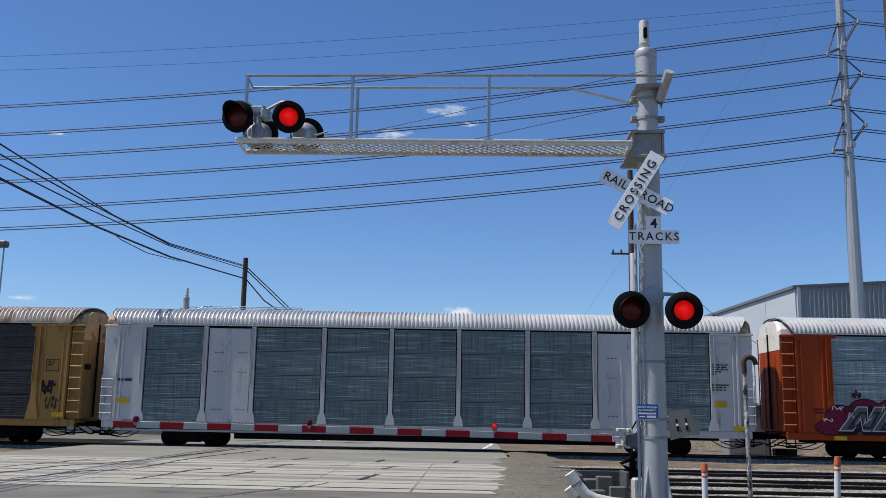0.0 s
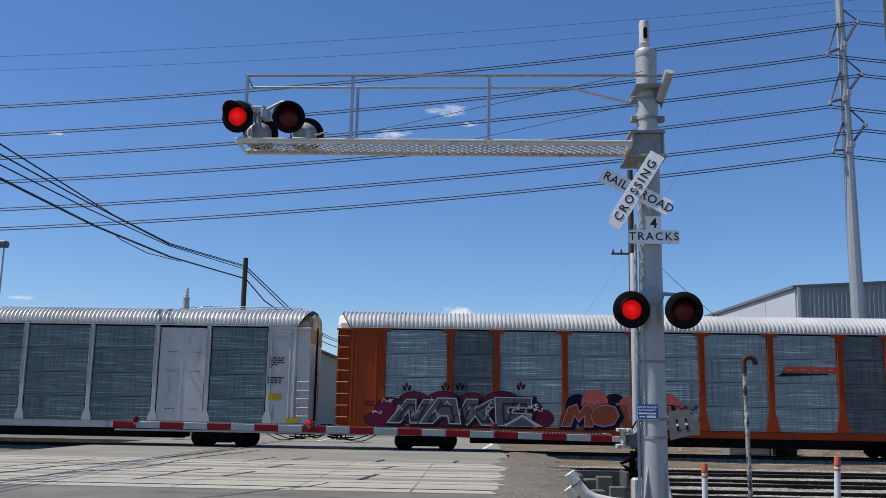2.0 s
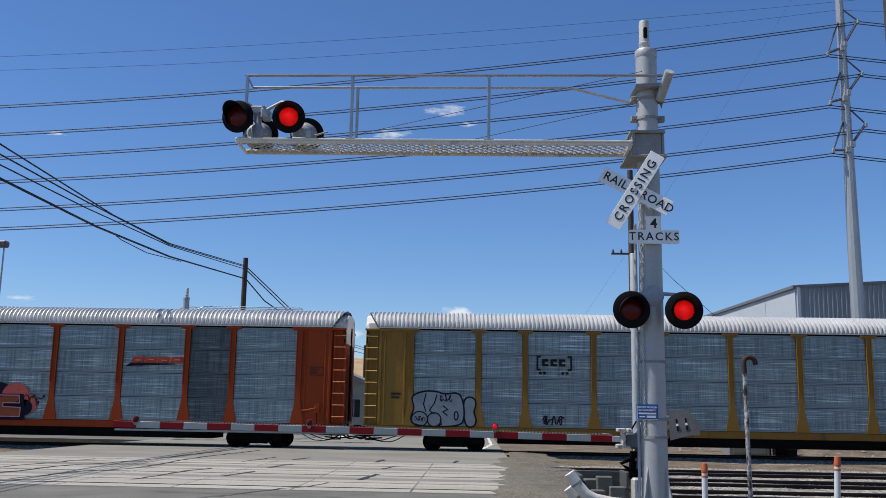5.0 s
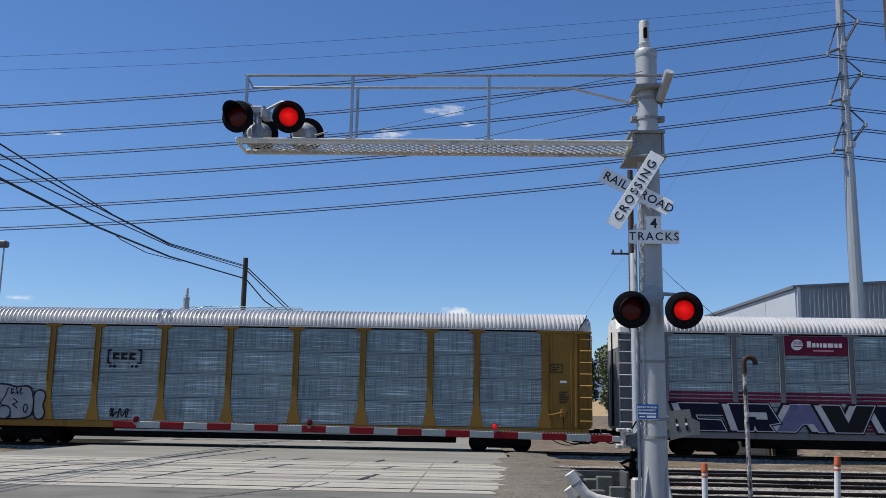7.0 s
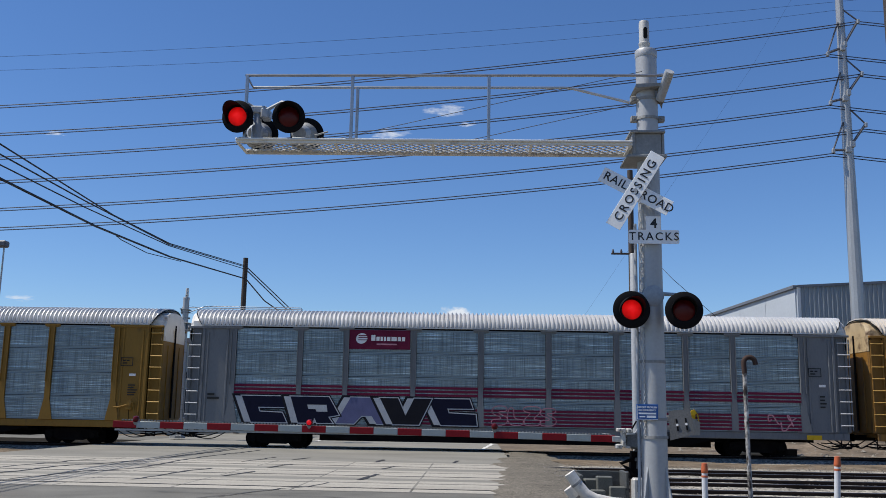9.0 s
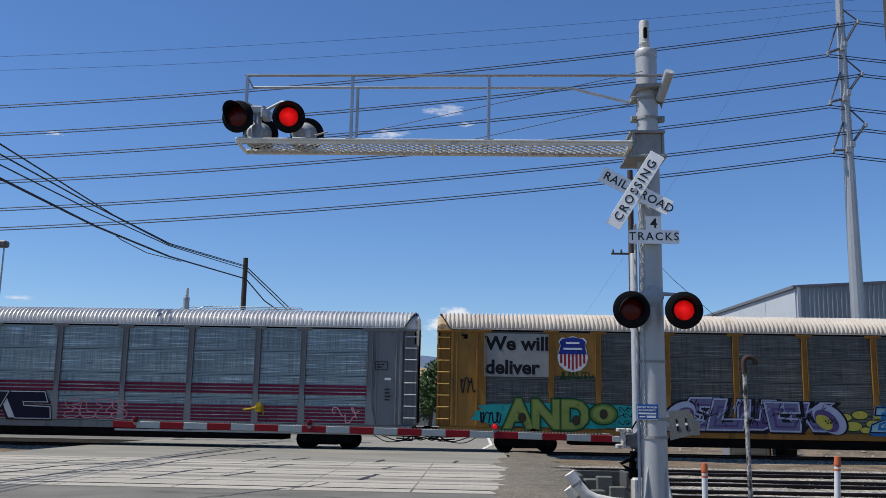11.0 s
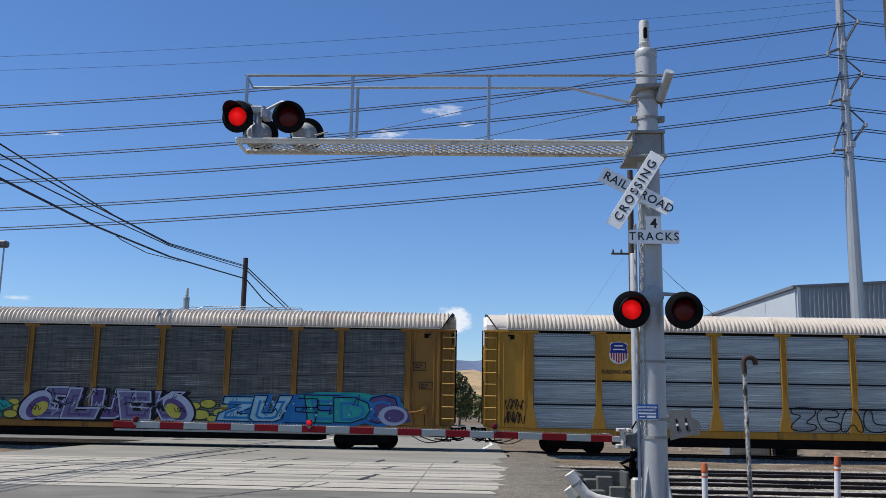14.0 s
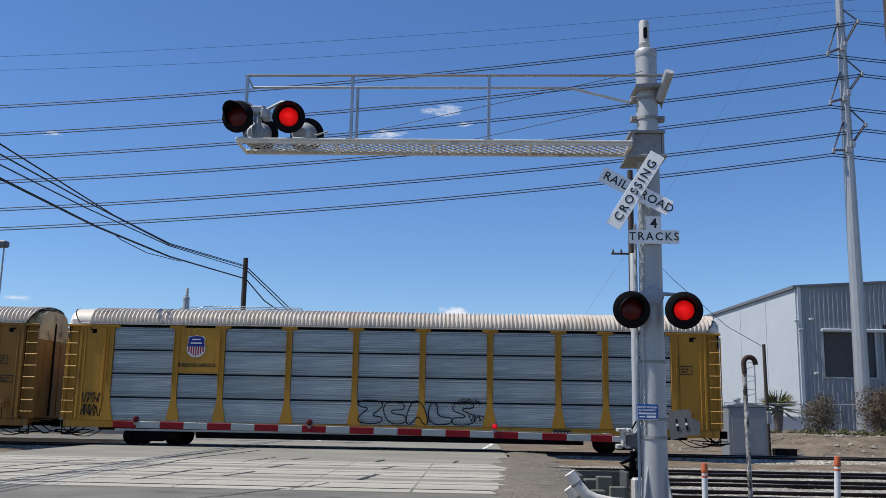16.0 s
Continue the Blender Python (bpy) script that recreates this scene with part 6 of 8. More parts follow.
def build_green():
    build_tree(-4.2, 90, 7.0, 4.6, 5, LEAF, "dark green leafy tree beside the far road")
    build_tree(-1.6, 104, 6.2, 3.6, 6, LEAF_OLIVE, "dark green leafy tree beside the far road")
    build_tree(8.6, 75, 8.4, 4.4, 7, LEAF, "tall green tree with an uneven crown")
    build_tree(10.6, 70, 7.6, 3.8, 8, LEAF_OLIVE, "tall green tree with an uneven crown")
    build_tree(9.6, 92, 9.6, 4.2, 9, LEAF, "tall green tree with an uneven crown")
    build_tree(7.0, 98, 7.4, 4.0, 10, LEAF, "tall green tree with an uneven crown")
    build_tree(15.3, 70, 7.2, 4.0, 11, LEAF_BROWN, "brownish tree with a thinning crown")
    for i, (x, y, h) in enumerate(((3.0, 150, 5.5), (6.0, 165, 6.0), (1.0, 175, 5.0), (9.0, 140, 5.5), (-1.5, 190, 5.0))):
        build_tree(x, y, h, h * 1.0, 40 + i, LEAF_OLIVE, "olive green tree at the foot of the hills", leaves=1400, size=0.5)
    build_tree(22.0, 60, 3.2, 3.4, 21, LEAF_PINK, "sparse reddish olive shrub on the earth bank", "shrub", trunk=False, leaves=3600, size=0.115, z0=0.3)
    build_tree(25.6, 60, 4.2, 3.4, 22, LEAF_BROWN, "reddish brown shrub before the warehouse", "shrub", trunk=False, leaves=4800, size=0.115, z0=0.3)
    build_tree(27.8, 61, 4.4, 3.4, 24, LEAF_BROWN, "reddish brown shrub before the warehouse", "shrub", trunk=False, leaves=4600, size=0.115, z0=0.3)
    rng = random.Random(9)
    for i in range(9):
        x = 18.5 + i * 1.05
        b = [(rng.uniform(-0.4, 0.4), rng.uniform(-0.2, 0.2), rng.uniform(0.12, 0.3), rng.uniform(0.25, 0.4), 0.7) for _ in range(4)]
        hd = thing("low_hedge", "low straggling green ground cover on the bank", "hedge", at=pose(x, 58.5, 0.45), group="ground cover on the bank")
        part("leaves", foliage(rng, b, 420, 0.13), LEAF_DRY, hd, smooth=0)
        part("stems", Geo().tube([(-0.3, 0, 0), (0, 0, 0.2), (0.3, 0, 0.05)], 0.02, 5), BARK, hd)
    # small palm by the yard wall
    pm = thing("palm", "small fan palm with green fronds", "palm", at=pose(21.2, 66, 0.4))
    part("trunk", Geo().tube([(0, 0, 0), (0.05, 0, 0.9), (0, 0, 1.9)], [0.22, 0.30, 0.42], 10), BARK, pm)
    for i in range(36):
        a = rng.uniform(0, 6.28)
        el = rng.uniform(-0.5, 1.4)
        d = Vector((math.cos(a) * math.cos(el), math.sin(a) * math.cos(el), math.sin(el)))
        s = d.cross(Vector((0, 0, 1))).normalized()
        g = Geo()
        o = Vector((0, 0, 1.8))
        for k in range(9):
            th = (k - 4) * 0.28
            dd = d * math.cos(th) + s * math.sin(th)
            p0, p1 = o + d * 0.6, o + d * 0.6 + dd * 1.05 - Vector((0, 0, 0.15))
            ww = dd.cross(d if abs(th) > 0.1 else s).normalized() * 0.05 if abs(th) > 0.1 else s * 0.05
            g.add([p0 - ww, p0 + ww, p1], [(0, 1, 2)])
        g.tube([o, o + d * 0.6], 0.025, 5)
        part("frond", g, LEAF_OLIVE, pm, smooth=0)


def build_yard():
    # signal cabinet with vents, post, lattice mast, chain-link fence
    cb = thing("signal_cabinet", "grey steel trackside signal cabinet", "cabinet", at=pose(12.85, 45, GROUND_Z))
    part("body", Geo().rbox(-0.9, 0.9, -0.6, 0.6, 0.0, 2.30, 0.04), CABINET, cb)
    part("roof", Geo().prism([(-0.95, 2.30), (0.95, 2.30), (0.95, 2.36), (0.0, 2.48), (-0.95, 2.36)], -0.66, 0.66), CABINET, cb)
    part("door", Geo().rbox(-0.72, 0.02, -0.63, -0.605, 0.15, 2.15, 0.01), CABINET, cb)
    part("door", Geo().rbox(0.06, 0.78, -0.63, -0.605, 0.15, 2.15, 0.01), CABINET, cb)
    part("handle", Geo().rbox(-0.05, 0.0, -0.66, -0.63, 1.0, 1.25, 0.01), INSUL, cb)
    part("vent_cap", Geo().lathe([(0.15, 2.42), (0.15, 2.6), (0.2, 2.62), (0.18, 2.7), (0.02, 2.72)], Matrix.Translation((-0.3, 0, 0)), 14), POLE_STEEL, cb)
    pp = part("wooden_post", Geo().tube([(14.3, 46, GROUND_Z - 0.2), (14.25, 46, 5.15)], [0.10, 0.08], 12), WOOD_POLE)
    tagged(pp, "short brown wooden service post beside the cabinet", "post")
    mb = Geo().rbox(-0.1, 0.1, -0.25, -0.13, 1.3, 1.9, 0.02)
    part("meter_box", mb, CABINET, pp, at=pose(14.3, 46, 0))
    bx = part("battery_box", Geo().rbox(14.5, 15.5, 45.6, 46.2, GROUND_Z - 0.05, 0.14, 0.02), BLACK)
    tagged(bx, "low black equipment box on the ground", "box")
    lm = thing("lattice_mast", "slim galvanized lattice antenna mast", "mast", at=pose(13.35, 46.3, GROUND_Z))
    for x in (0, 0.5):
        part("leg", Geo().tube([(x, 0, 0), (x, 0, 4.6)], 0.03, 6), GALV, lm)
    for i in range(7):
        z = 2.5 + i * 0.33
        part("rung", Geo().tube([(0, 0, z), (0.5, 0, z + (0.15 if i % 2 else 0))], 0.02, 5), GALV, lm)
    w = part("drop_wire", Geo().tube([(14.25, 46, 5.0), (12.5, 46, 6.0), (10.0, 46.5, 8.4), (8.6, 50, 11.2)], 0.014, 5), CABLE)
    tagged(w, "thin black drop wire to the post", "cable")
    fc = thing("chain_link_fence", "thin chain-link fence along the earth bank", "fence", at=pose(16.5, 62, 0.55))
    for i in range(9):
        part("post", Geo().tube([(i * 2.5, 0, -0.4), (i * 2.5, 0, 2.0)], 0.035, 8), GALV, fc)
    part("top_rail", Geo().tube([(0, 0, 1.97), (20, 0, 1.97)], 0.028, 8), GALV, fc)
    g = Geo()
    for i in range(-12, 160):
        for s in (1, -1):
            xa = i * 0.125
            xb = xa + s * 1.9
            za, zb = 0.05, 1.95
            if not (0 <= xa <= 20) or not (0 <= xb <= 20):
                continue
            g.add([(xa, 0, za), (xa + 0.008, 0, za), (xb + 0.008, 0.004, zb), (xb, 0.004, zb)], [(0, 1, 2, 3)])
    tagged(part("mesh_wire", g, GALV, fc, smooth=0), kind="stuff")


def house(name, label, x, y, w, d, h, roof_h, m, openings):
    hs = thing(name, label, "building", at=pose(x, y, GROUND_Z), group="low buildings beyond the tracks")
    part("wall", Geo().box(0, w, 0, d, 0, h), m, hs, smooth=0)
    r = Geo().prism([(-0.4, h), (w + 0.4, h), (w + 0.4, h + 0.12), (w / 2, h + roof_h), (-0.4, h + 0.12)], -0.4, d + 0.4)
    part("roof", r, ROOFING, hs, smooth=0)
    for ox, oz, ow, oh in openings:
        win = part("window", Geo().rbox(ox, ox + ow, -0.05, 0.03, oz, oz + oh, 0.01), GLASS_DARK, hs)
        part("frame", Geo().rbox(ox - 0.08, ox + ow + 0.08, -0.09, -0.04, oz - 0.1, oz, 0.01).rbox(ox - 0.08, ox + ow + 0.08, -0.09, -0.04, oz + oh, oz + oh + 0.1, 0.01), WALL_WHITE, win)


def build_far():
    house("workshop_building", "pale stucco workshop building behind the far road", -42, 62, 30.3, 18, 6.1, 0.5, STUCCO2, [(2 + 4.1 * i, 1.2, 1.6, 1.8) for i in range(7)])
    house("cream_shed", "low cream shed with a shallow roof", -15.4, 85, 5.4, 14, 4.3, 1.4, STUCCO, [(3.6, 1.2, 0.9, 1.6), (4.6, 1.2, 0.5, 1.6)])
    house("cream_shed", "small cream house beside the far road", -9.2, 108, 5.5, 10, 4.2, 1.5, STUCCO, [(1.0, 1.2, 1.0, 1.3), (3.2, 1.2, 1.0, 1.3)])
    wt = part("side_road_wall", Geo().rbox(-60, -42.5, 60, 60.3, GROUND_Z, 2.2, 0.02), STUCCO)
    tagged(wt, "long low stucco yard wall", "wall", kind="structure")
    TAN_HILL = mat("dry_grass_hillside", (0.36, 0.26, 0.15), 0.95, var=0.14, scale=0.012, fine=0.12, dirt=(0.16, 0.14, 0.08), dirt_amt=0.18, dirt_scale=0.02, spec=0.1)
    # Distance haze is mixed into the far ridge's blue base colour.
    FAR_HILL = mat("haze_tinted_mountain", (0.105, 0.14, 0.215), 0.95, var=0.10, scale=0.004, fine=0.05, spec=0.05)
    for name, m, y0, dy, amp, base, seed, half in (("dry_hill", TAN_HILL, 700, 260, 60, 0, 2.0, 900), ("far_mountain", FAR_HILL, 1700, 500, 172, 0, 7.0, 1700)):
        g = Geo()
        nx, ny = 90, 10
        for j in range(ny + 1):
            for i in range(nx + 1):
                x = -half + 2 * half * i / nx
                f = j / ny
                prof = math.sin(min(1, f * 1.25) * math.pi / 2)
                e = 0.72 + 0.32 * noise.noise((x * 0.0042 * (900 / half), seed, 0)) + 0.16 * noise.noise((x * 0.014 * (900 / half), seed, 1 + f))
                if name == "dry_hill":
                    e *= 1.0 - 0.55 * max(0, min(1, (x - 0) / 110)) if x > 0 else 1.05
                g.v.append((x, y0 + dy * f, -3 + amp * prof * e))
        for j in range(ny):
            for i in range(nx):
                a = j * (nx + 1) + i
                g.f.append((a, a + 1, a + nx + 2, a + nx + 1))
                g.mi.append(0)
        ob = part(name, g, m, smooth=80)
        tagged(ob, "dry golden grass hillside" if name == "dry_hill" else "mountain ridge on the horizon, tinted blue for haze", "hill", kind="structure")


def cloud_mat(name, body):
    """Thin white vapour: ragged and see-through towards its edge."""
    m = bpy.data.materials.new(name)
    m.use_nodes = True
    nt = m.node_tree
    n, lk = nt.nodes, nt.links
    n.remove(n["Principled BSDF"])
    tc = n.new("ShaderNodeTexCoord")
    no = n.new("ShaderNodeTexNoise")
    no.inputs["Scale"].default_value, no.inputs["Detail"].default_value, no.inputs["Roughness"].default_value = 2.6, 9, 0.62
    oi = n.new("ShaderNodeObjectInfo")
    va = n.new("ShaderNodeVectorMath")
    va.operation = "ADD"
    sc = n.new("ShaderNodeVectorMath")
    sc.operation = "SCALE"
    sc.inputs[0].default_value = (37.0, 0, 11.0)
    lk.new(oi.outputs["Random"], sc.inputs["Scale"])
    lk.new(tc.outputs["Object"], va.inputs[0]), lk.new(sc.outputs[0], va.inputs[1])
    lk.new(va.outputs[0], no.inputs["Vector"])
    le = n.new("ShaderNodeVectorMath")
    le.operation = "LENGTH"
    lk.new(tc.outputs["Object"], le.inputs[0])
    fall = n.new("ShaderNodeMapRange")
    fall.inputs[1].default_value, fall.inputs[2].default_value, fall.inputs[3].default_value, fall.inputs[4].default_value = 0.1, 1.0, body, -0.34
    lk.new(le.outputs["Value"], fall.inputs[0])
    ad = n.new("ShaderNodeMath")
    lk.new(no.outputs[0], ad.inputs[0]), lk.new(fall.outputs[0], ad.inputs[1])
    mr = n.new("ShaderNodeMapRange")
    mr.inputs[1].default_value, mr.inputs[2].default_value, mr.inputs[4].default_value = 0.50, 0.82, 0.75 if body < 0.3 else 0.93
    lk.new(ad.outputs[0], mr.inputs[0])
    tr, em, mx = n.new("ShaderNodeBsdfTransparent"), n.new("ShaderNodeEmission"), n.new("ShaderNodeMixShader")
    em.inputs["Color"].default_value, em.inputs["Strength"].default_value = (0.88, 0.93, 1.0, 1), 0.85
    lk.new(mr.outputs[0], mx.inputs[0]), lk.new(tr.outputs[0], mx.inputs[1]), lk.new(em.outputs[0], mx.inputs[2])
    lk.new(mx.outputs[0], n["Material Output"].inputs["Surface"])
    return m


CLOUDS = []


def build_clouds():
    wisp, puff = cloud_mat("thin_white_cloud", 0.22), cloud_mat("dense_white_cloud", 0.55)
    for x, z, w, h in ((-70, 672, 95, 34), (-195, 616, 90, 26), (-960, 613, 52, 14), (-38, 205, 62, 40), (-1010, 234, 75, 14), (-20, 640, 40, 14), (-52, 188, 84, 36), (-262, 166, 42, 26)):
        g = Geo()
        n = 24
        g.v = [(0, 0, 0)] + [(math.cos(2 * math.pi * k / n), 0.12 * math.sin(4 * math.pi * k / n), math.sin(2 * math.pi * k / n)) for k in range(n)]
        g.f = [(0, 1 + k, 1 + (k + 1) % n) for k in range(n)]
        g.mi = [0] * n
        c = part("cloud", g, puff if z < 212 and x > -100 else wisp)
        c.scale = (w, 1, h)
        c.location = (x, 2000, z)
        c.visible_shadow = False
        tagged(c, "small wispy white cloud drifting in the blue sky", "cloud", group="small clouds")
        CLOUDS.append(c)


signal = bpy.data.objects["cantilever_signal"]
twin = copy_thing(signal, pose(-14.85, 46.9, 0.17, 0, 0, 180))
tagged(twin, "galvanized cantilever railway signal on the far side of the tracks")
build_warehouse()
build_steel_pole()
build_wires()
build_yard()
build_green()
build_far()
build_clouds()


def build_road_marks():
    """Tar-filled cracks, seams and patches on the crossing, a pale edge line beyond."""
    rng = random.Random(4)

    def streak(name, pts, w, m, label, z=0.011, jag=0.08):
        g = Geo()
        fine = []
        for (xa, ya), (xb, yb) in zip(pts, pts[1:]):
            k = max(2, int(math.hypot(xb - xa, yb - ya) / 0.35))
            fine += [(xa + (xb - xa) * i / k + rng.uniform(-jag, jag), ya + (yb - ya) * i / k) for i in range(k)]
        fine.append(pts[-1])
        for i, (x, y) in enumerate(fine):
            a, b = fine[max(0, i - 1)], fine[min(len(fine) - 1, i + 1)]
            d = Vector((b[1] - a[1], a[0] - b[0], 0)).normalized() * w * rng.uniform(0.3, 0.75)
            g.v += [(x - d.x, y - d.y, z), (x + d.x, y + d.y, z)]
        g.f = [(2 * i + 1, 2 * i, 2 * i + 2, 2 * i + 3) for i in range(len(fine) - 1)]
        g.mi = [0] * len(g.f)
        ob = part(name, g, m, smooth=0)
        tagged(ob, label, "road marking", kind="structure")
    for pts, w in (([(-11.2, 20.5), (-11.0, 24.6), (-10.0, 27.9), (-9.7, 31.7), (-9.4, 35.6), (-9.2, 38.5)], 0.12), ([(-10.0, 20.3), (-9.6, 22.9), (-8.8, 24.4), (-8.9, 30.0), (-8.3, 36.5)], 0.10),
                   ([(-12.5, 21), (-12.0, 25), (-11.5, 28.5)], 0.09), ([(-4.6, 17.2), (-4.2, 18.6), (-3.44, 19.8), (-3.2, 21.0)], 0.05), ([(-5.6, 15.5), (-4.6, 17.6)], 0.05),
                   ([(-7.5, 20.8), (-7.3, 23.5), (-7.0, 25.2)], 0.10), ([(-7.0, 28.5), (-6.6, 31.5)], 0.07), ([(-13.5, 22), (-13.3, 26)], 0.07)):
        streak("road_crack", pts, w, TAR, "dark tar-filled crack in the road")
    for pts, w in (([(-6.0, 17.95), (-2.9, 17.7), (-0.86, 16.9), (0.6, 16.6)], 0.03), ([(-10.6, 20.05), (-9.1, 20.2)], 0.10), ([(-17, 18.9), (-8, 18.95), (0.8, 18.85)], 0.03)):
        streak("road_seam", pts, w, TAR, "thin dark seam across the asphalt", jag=0.02)
    for x0, y0, x1, y1 in ((-5.75, 30.2, -5.45, 31.5), (-5.6, 25.95, -5.3, 27.7), (-5.9, 22.4, -5.6, 24.2), (-3.05, 29.5, -2.93, 31.2), (-2.5, 26.2, -2.25, 27.6), (-2.65, 22.0, -2.4, 24.1), (-0.62, 30.0, -0.48, 31.4)):
        streak("tar_patch", [(x0, y0), (x1, y1)], 0.11, TAR, "short dark tar patch on the crossing", z=0.013, jag=0.03)
    PAINT = mat("worn_white_road_paint", (0.62, 0.61, 0.57), 0.8, var=0.12, dirt=(0.3, 0.3, 0.28), dirt_amt=0.25, dirt_scale=2)
    streak("edge_line", [(0.4, 41.0), (0.95, 48), (1.0, 75)], 0.16, PAINT, "worn white line on the far road", jag=0.01)
    streak("centre_line", [(-8.0, 48), (-8.0, 80)], 0.16, PAINT, "worn white line on the far road", jag=0.01)


build_road_marks()

# ---- lettering, logos and graffiti on the wagons ----
FACE = -HALF - 0.058


def flat(name, col, rough=0.5, var=0.12):
    return mat(name, col, 0.7, spec=0.1, var=var, scale=2.0, fine=25, dirt=tuple(c * 0.6 for c in col), dirt_amt=0.12, dirt_scale=3.0)


INK = flat("black_spray_paint", (0.012, 0.012, 0.016))
CHALK = flat("white_spray_paint", (0.60, 0.61, 0.62))
SILVER = flat("silver_spray_paint", (0.37, 0.38, 0.40))
PANEL_GREY = flat("weathered_pale_panel", (0.235, 0.24, 0.232))
SLATE = flat("slate_spray_paint", (0.088, 0.088, 0.102))
STEEL_GREY = flat("steel_grey_spray_paint", (0.03, 0.03, 0.04))
BUBBLE = flat("dull_grey_blue_spray_paint", (0.20, 0.235, 0.265))
LAVENDER = flat("lavender_spray_paint", (0.105, 0.108, 0.20))
MAROON = flat("maroon_paint", (0.115, 0.012, 0.035))
NAVY = flat("navy_paint", (0.007, 0.008, 0.022))
SALMON = flat("salmon_spray_paint", (0.42, 0.10, 0.08))
RUSTO = flat("orange_brown_spray_paint", (0.22, 0.06, 0.03))
TEAL = flat("turquoise_spray_paint", (0.02, 0.24, 0.23))
AVO = flat("avocado_green_spray_paint", (0.17, 0.22, 0.06))
AVO_MID = flat("mid_green_spray_paint", (0.07, 0.14, 0.04))
AVO_DARK = flat("dark_green_spray_paint", (0.012, 0.05, 0.022))
PIT = flat("brown_spray_paint", (0.05, 0.028, 0.022))
VIOLET = flat("violet_spray_paint", (0.075, 0.055, 0.15))
LILAC = flat("lilac_spray_paint", (0.27, 0.31, 0.42))
ACID = flat("yellow_green_spray_paint", (0.34, 0.32, 0.06))
SKYB = flat("light_blue_spray_paint", (0.20, 0.36, 0.44))
BLUE = flat("blue_spray_paint", (0.02, 0.13, 0.33))
PINK = flat("pink_spray_paint", (0.42, 0.20, 0.24))
SHIELD_BLUE = flat("shield_blue", (0.02, 0.035, 0.20))
SHIELD_RED = flat("shield_red", (0.26, 0.02, 0.03))
LOGO_ORANGE = flat("logo_orange", (0.42, 0.05, 0.02))
DARK_PRINT = flat("dark_print", (0.03, 0.03, 0.03))
LABEL_YEL = flat("yellow_label", (0.45, 0.30, 0.02))


def decal(car, geo, m, layer, name="graffiti", label=""):
    return part(name, geo, m, car, label, at=pose(0, FACE - 0.004 * layer, 0), smooth=0)


def fit_text(car, s, box, m, layer, offset=0.0, shear=0.0, name="graffiti", label="", spacing=1.0, wob=0.0):
    """Letters stretched into the box (x0, x1, z0, z1); offset fattens them round the same centre lines."""
    x0, x1, z0, z1 = box
    ref = text_mesh(s, 1.0, m, 0.0, shear, spacing, 0.0)
    xs, zs = [v.co.x for v in ref.vertices], [v.co.z for v in ref.vertices]
    a, b, c, d = min(xs), max(xs), min(zs), max(zs)
    me = text_mesh(s, 1.0, m, offset, shear, spacing, 0.0)
    for v in me.vertices:
        u, w = (v.co.x - a) / (b - a), (v.co.z - c) / (d - c)
        v.co = (x0 + u * (x1 - x0) + wob * math.sin(w * 5 + u * 9), FACE - 0.004 * layer, z0 + w * (z1 - z0) + wob * math.sin(u * 17))
    return part(name, me, None, car, label)


def blob(x0, x1, z0, z1, seed, amp=0.12, waves=7, n=72, flat_base=True):
    """A cloud-edged patch of paint."""
    pts = []
    for k in range(n):
        a = 2 * math.pi * k / n
        c, s = math.cos(a), math.sin(a)
        r = 1 + amp * math.sin(waves * a + seed) + 0.5 * amp * math.sin((2 * waves + 1) * a + 2 * seed)
        ex = math.copysign(abs(c) ** 0.55, c) * r
        ez = math.copysign(abs(s) ** 0.6, s) * r
        if flat_base and ez < 0:
            ez *= 0.9
        pts.append(((x0 + x1) / 2 + ex * (x1 - x0) / 2, (z0 + z1) / 2 + ez * (z1 - z0) / 2))
    return Geo().prism(pts, -0.001, 0.0)


def oval(cx, cz, rx, rz, n=28, lean=0.0):
    return Geo().prism([(cx + rx * math.cos(2 * math.pi * k / n) + lean * rz * math.sin(2 * math.pi * k / n), cz + rz * math.sin(2 * math.pi * k / n)) for k in range(n)], -0.001, 0.0)


def scribble(x0, x1, z0, z1, seed, loops=5, r=0.025):
    """One sprayed line that loops along the box."""
    rng = random.Random(seed)
    p1, p2, p3 = rng.uniform(0, 6), rng.uniform(0, 6), rng.uniform(0.6, 1.4)
    pts = []
    n = 26 * loops
    for i in range(n + 1):
        u = i / n
        a = u * loops * 2 * math.pi
        x = x0 + (x1 - x0) * (0.06 + 0.88 * u) + (x1 - x0) / loops * 0.42 * math.sin(a * 1.0 + p1) * math.cos(a * 0.31)
        z = (z0 + z1) / 2 + (z1 - z0) * 0.5 * max(-1, min(1, 0.85 * math.cos(a * p3 + p2) + 0.45 * math.sin(a * 2.3 + p1)))
        pts.append((x, z))
    g = Geo()
    for i, (x, z) in enumerate(pts):
        a, b = pts[max(0, i - 1)], pts[min(n, i + 1)]
        d = Vector((b[1] - a[1], a[0] - b[0])).normalized() * r
        g.v += [(x + d.x, -0.0006 * (i % 2), z + d.y), (x - d.x, -0.0006 * (i % 2), z - d.y)]
    g.f = [(2 * i, 2 * i + 1, 2 * i + 3, 2 * i + 2) for i in range(n)]
    g.mi = [0] * n
    return g


def bars(car, x, z, widths, h=0.05, gap=0.05, m=None, name="print_bar"):
    """Unreadable small print as plain bars, a row under another."""
    for i, row in enumerate(widths):
        px = x
        for w in row:
            decal(car, Geo().box(px, px + w, -0.001, 0, z - i * (h + gap) - h, z - i * (h + gap)), m or DARK_PRINT, 1, name)
            px += w + 0.05


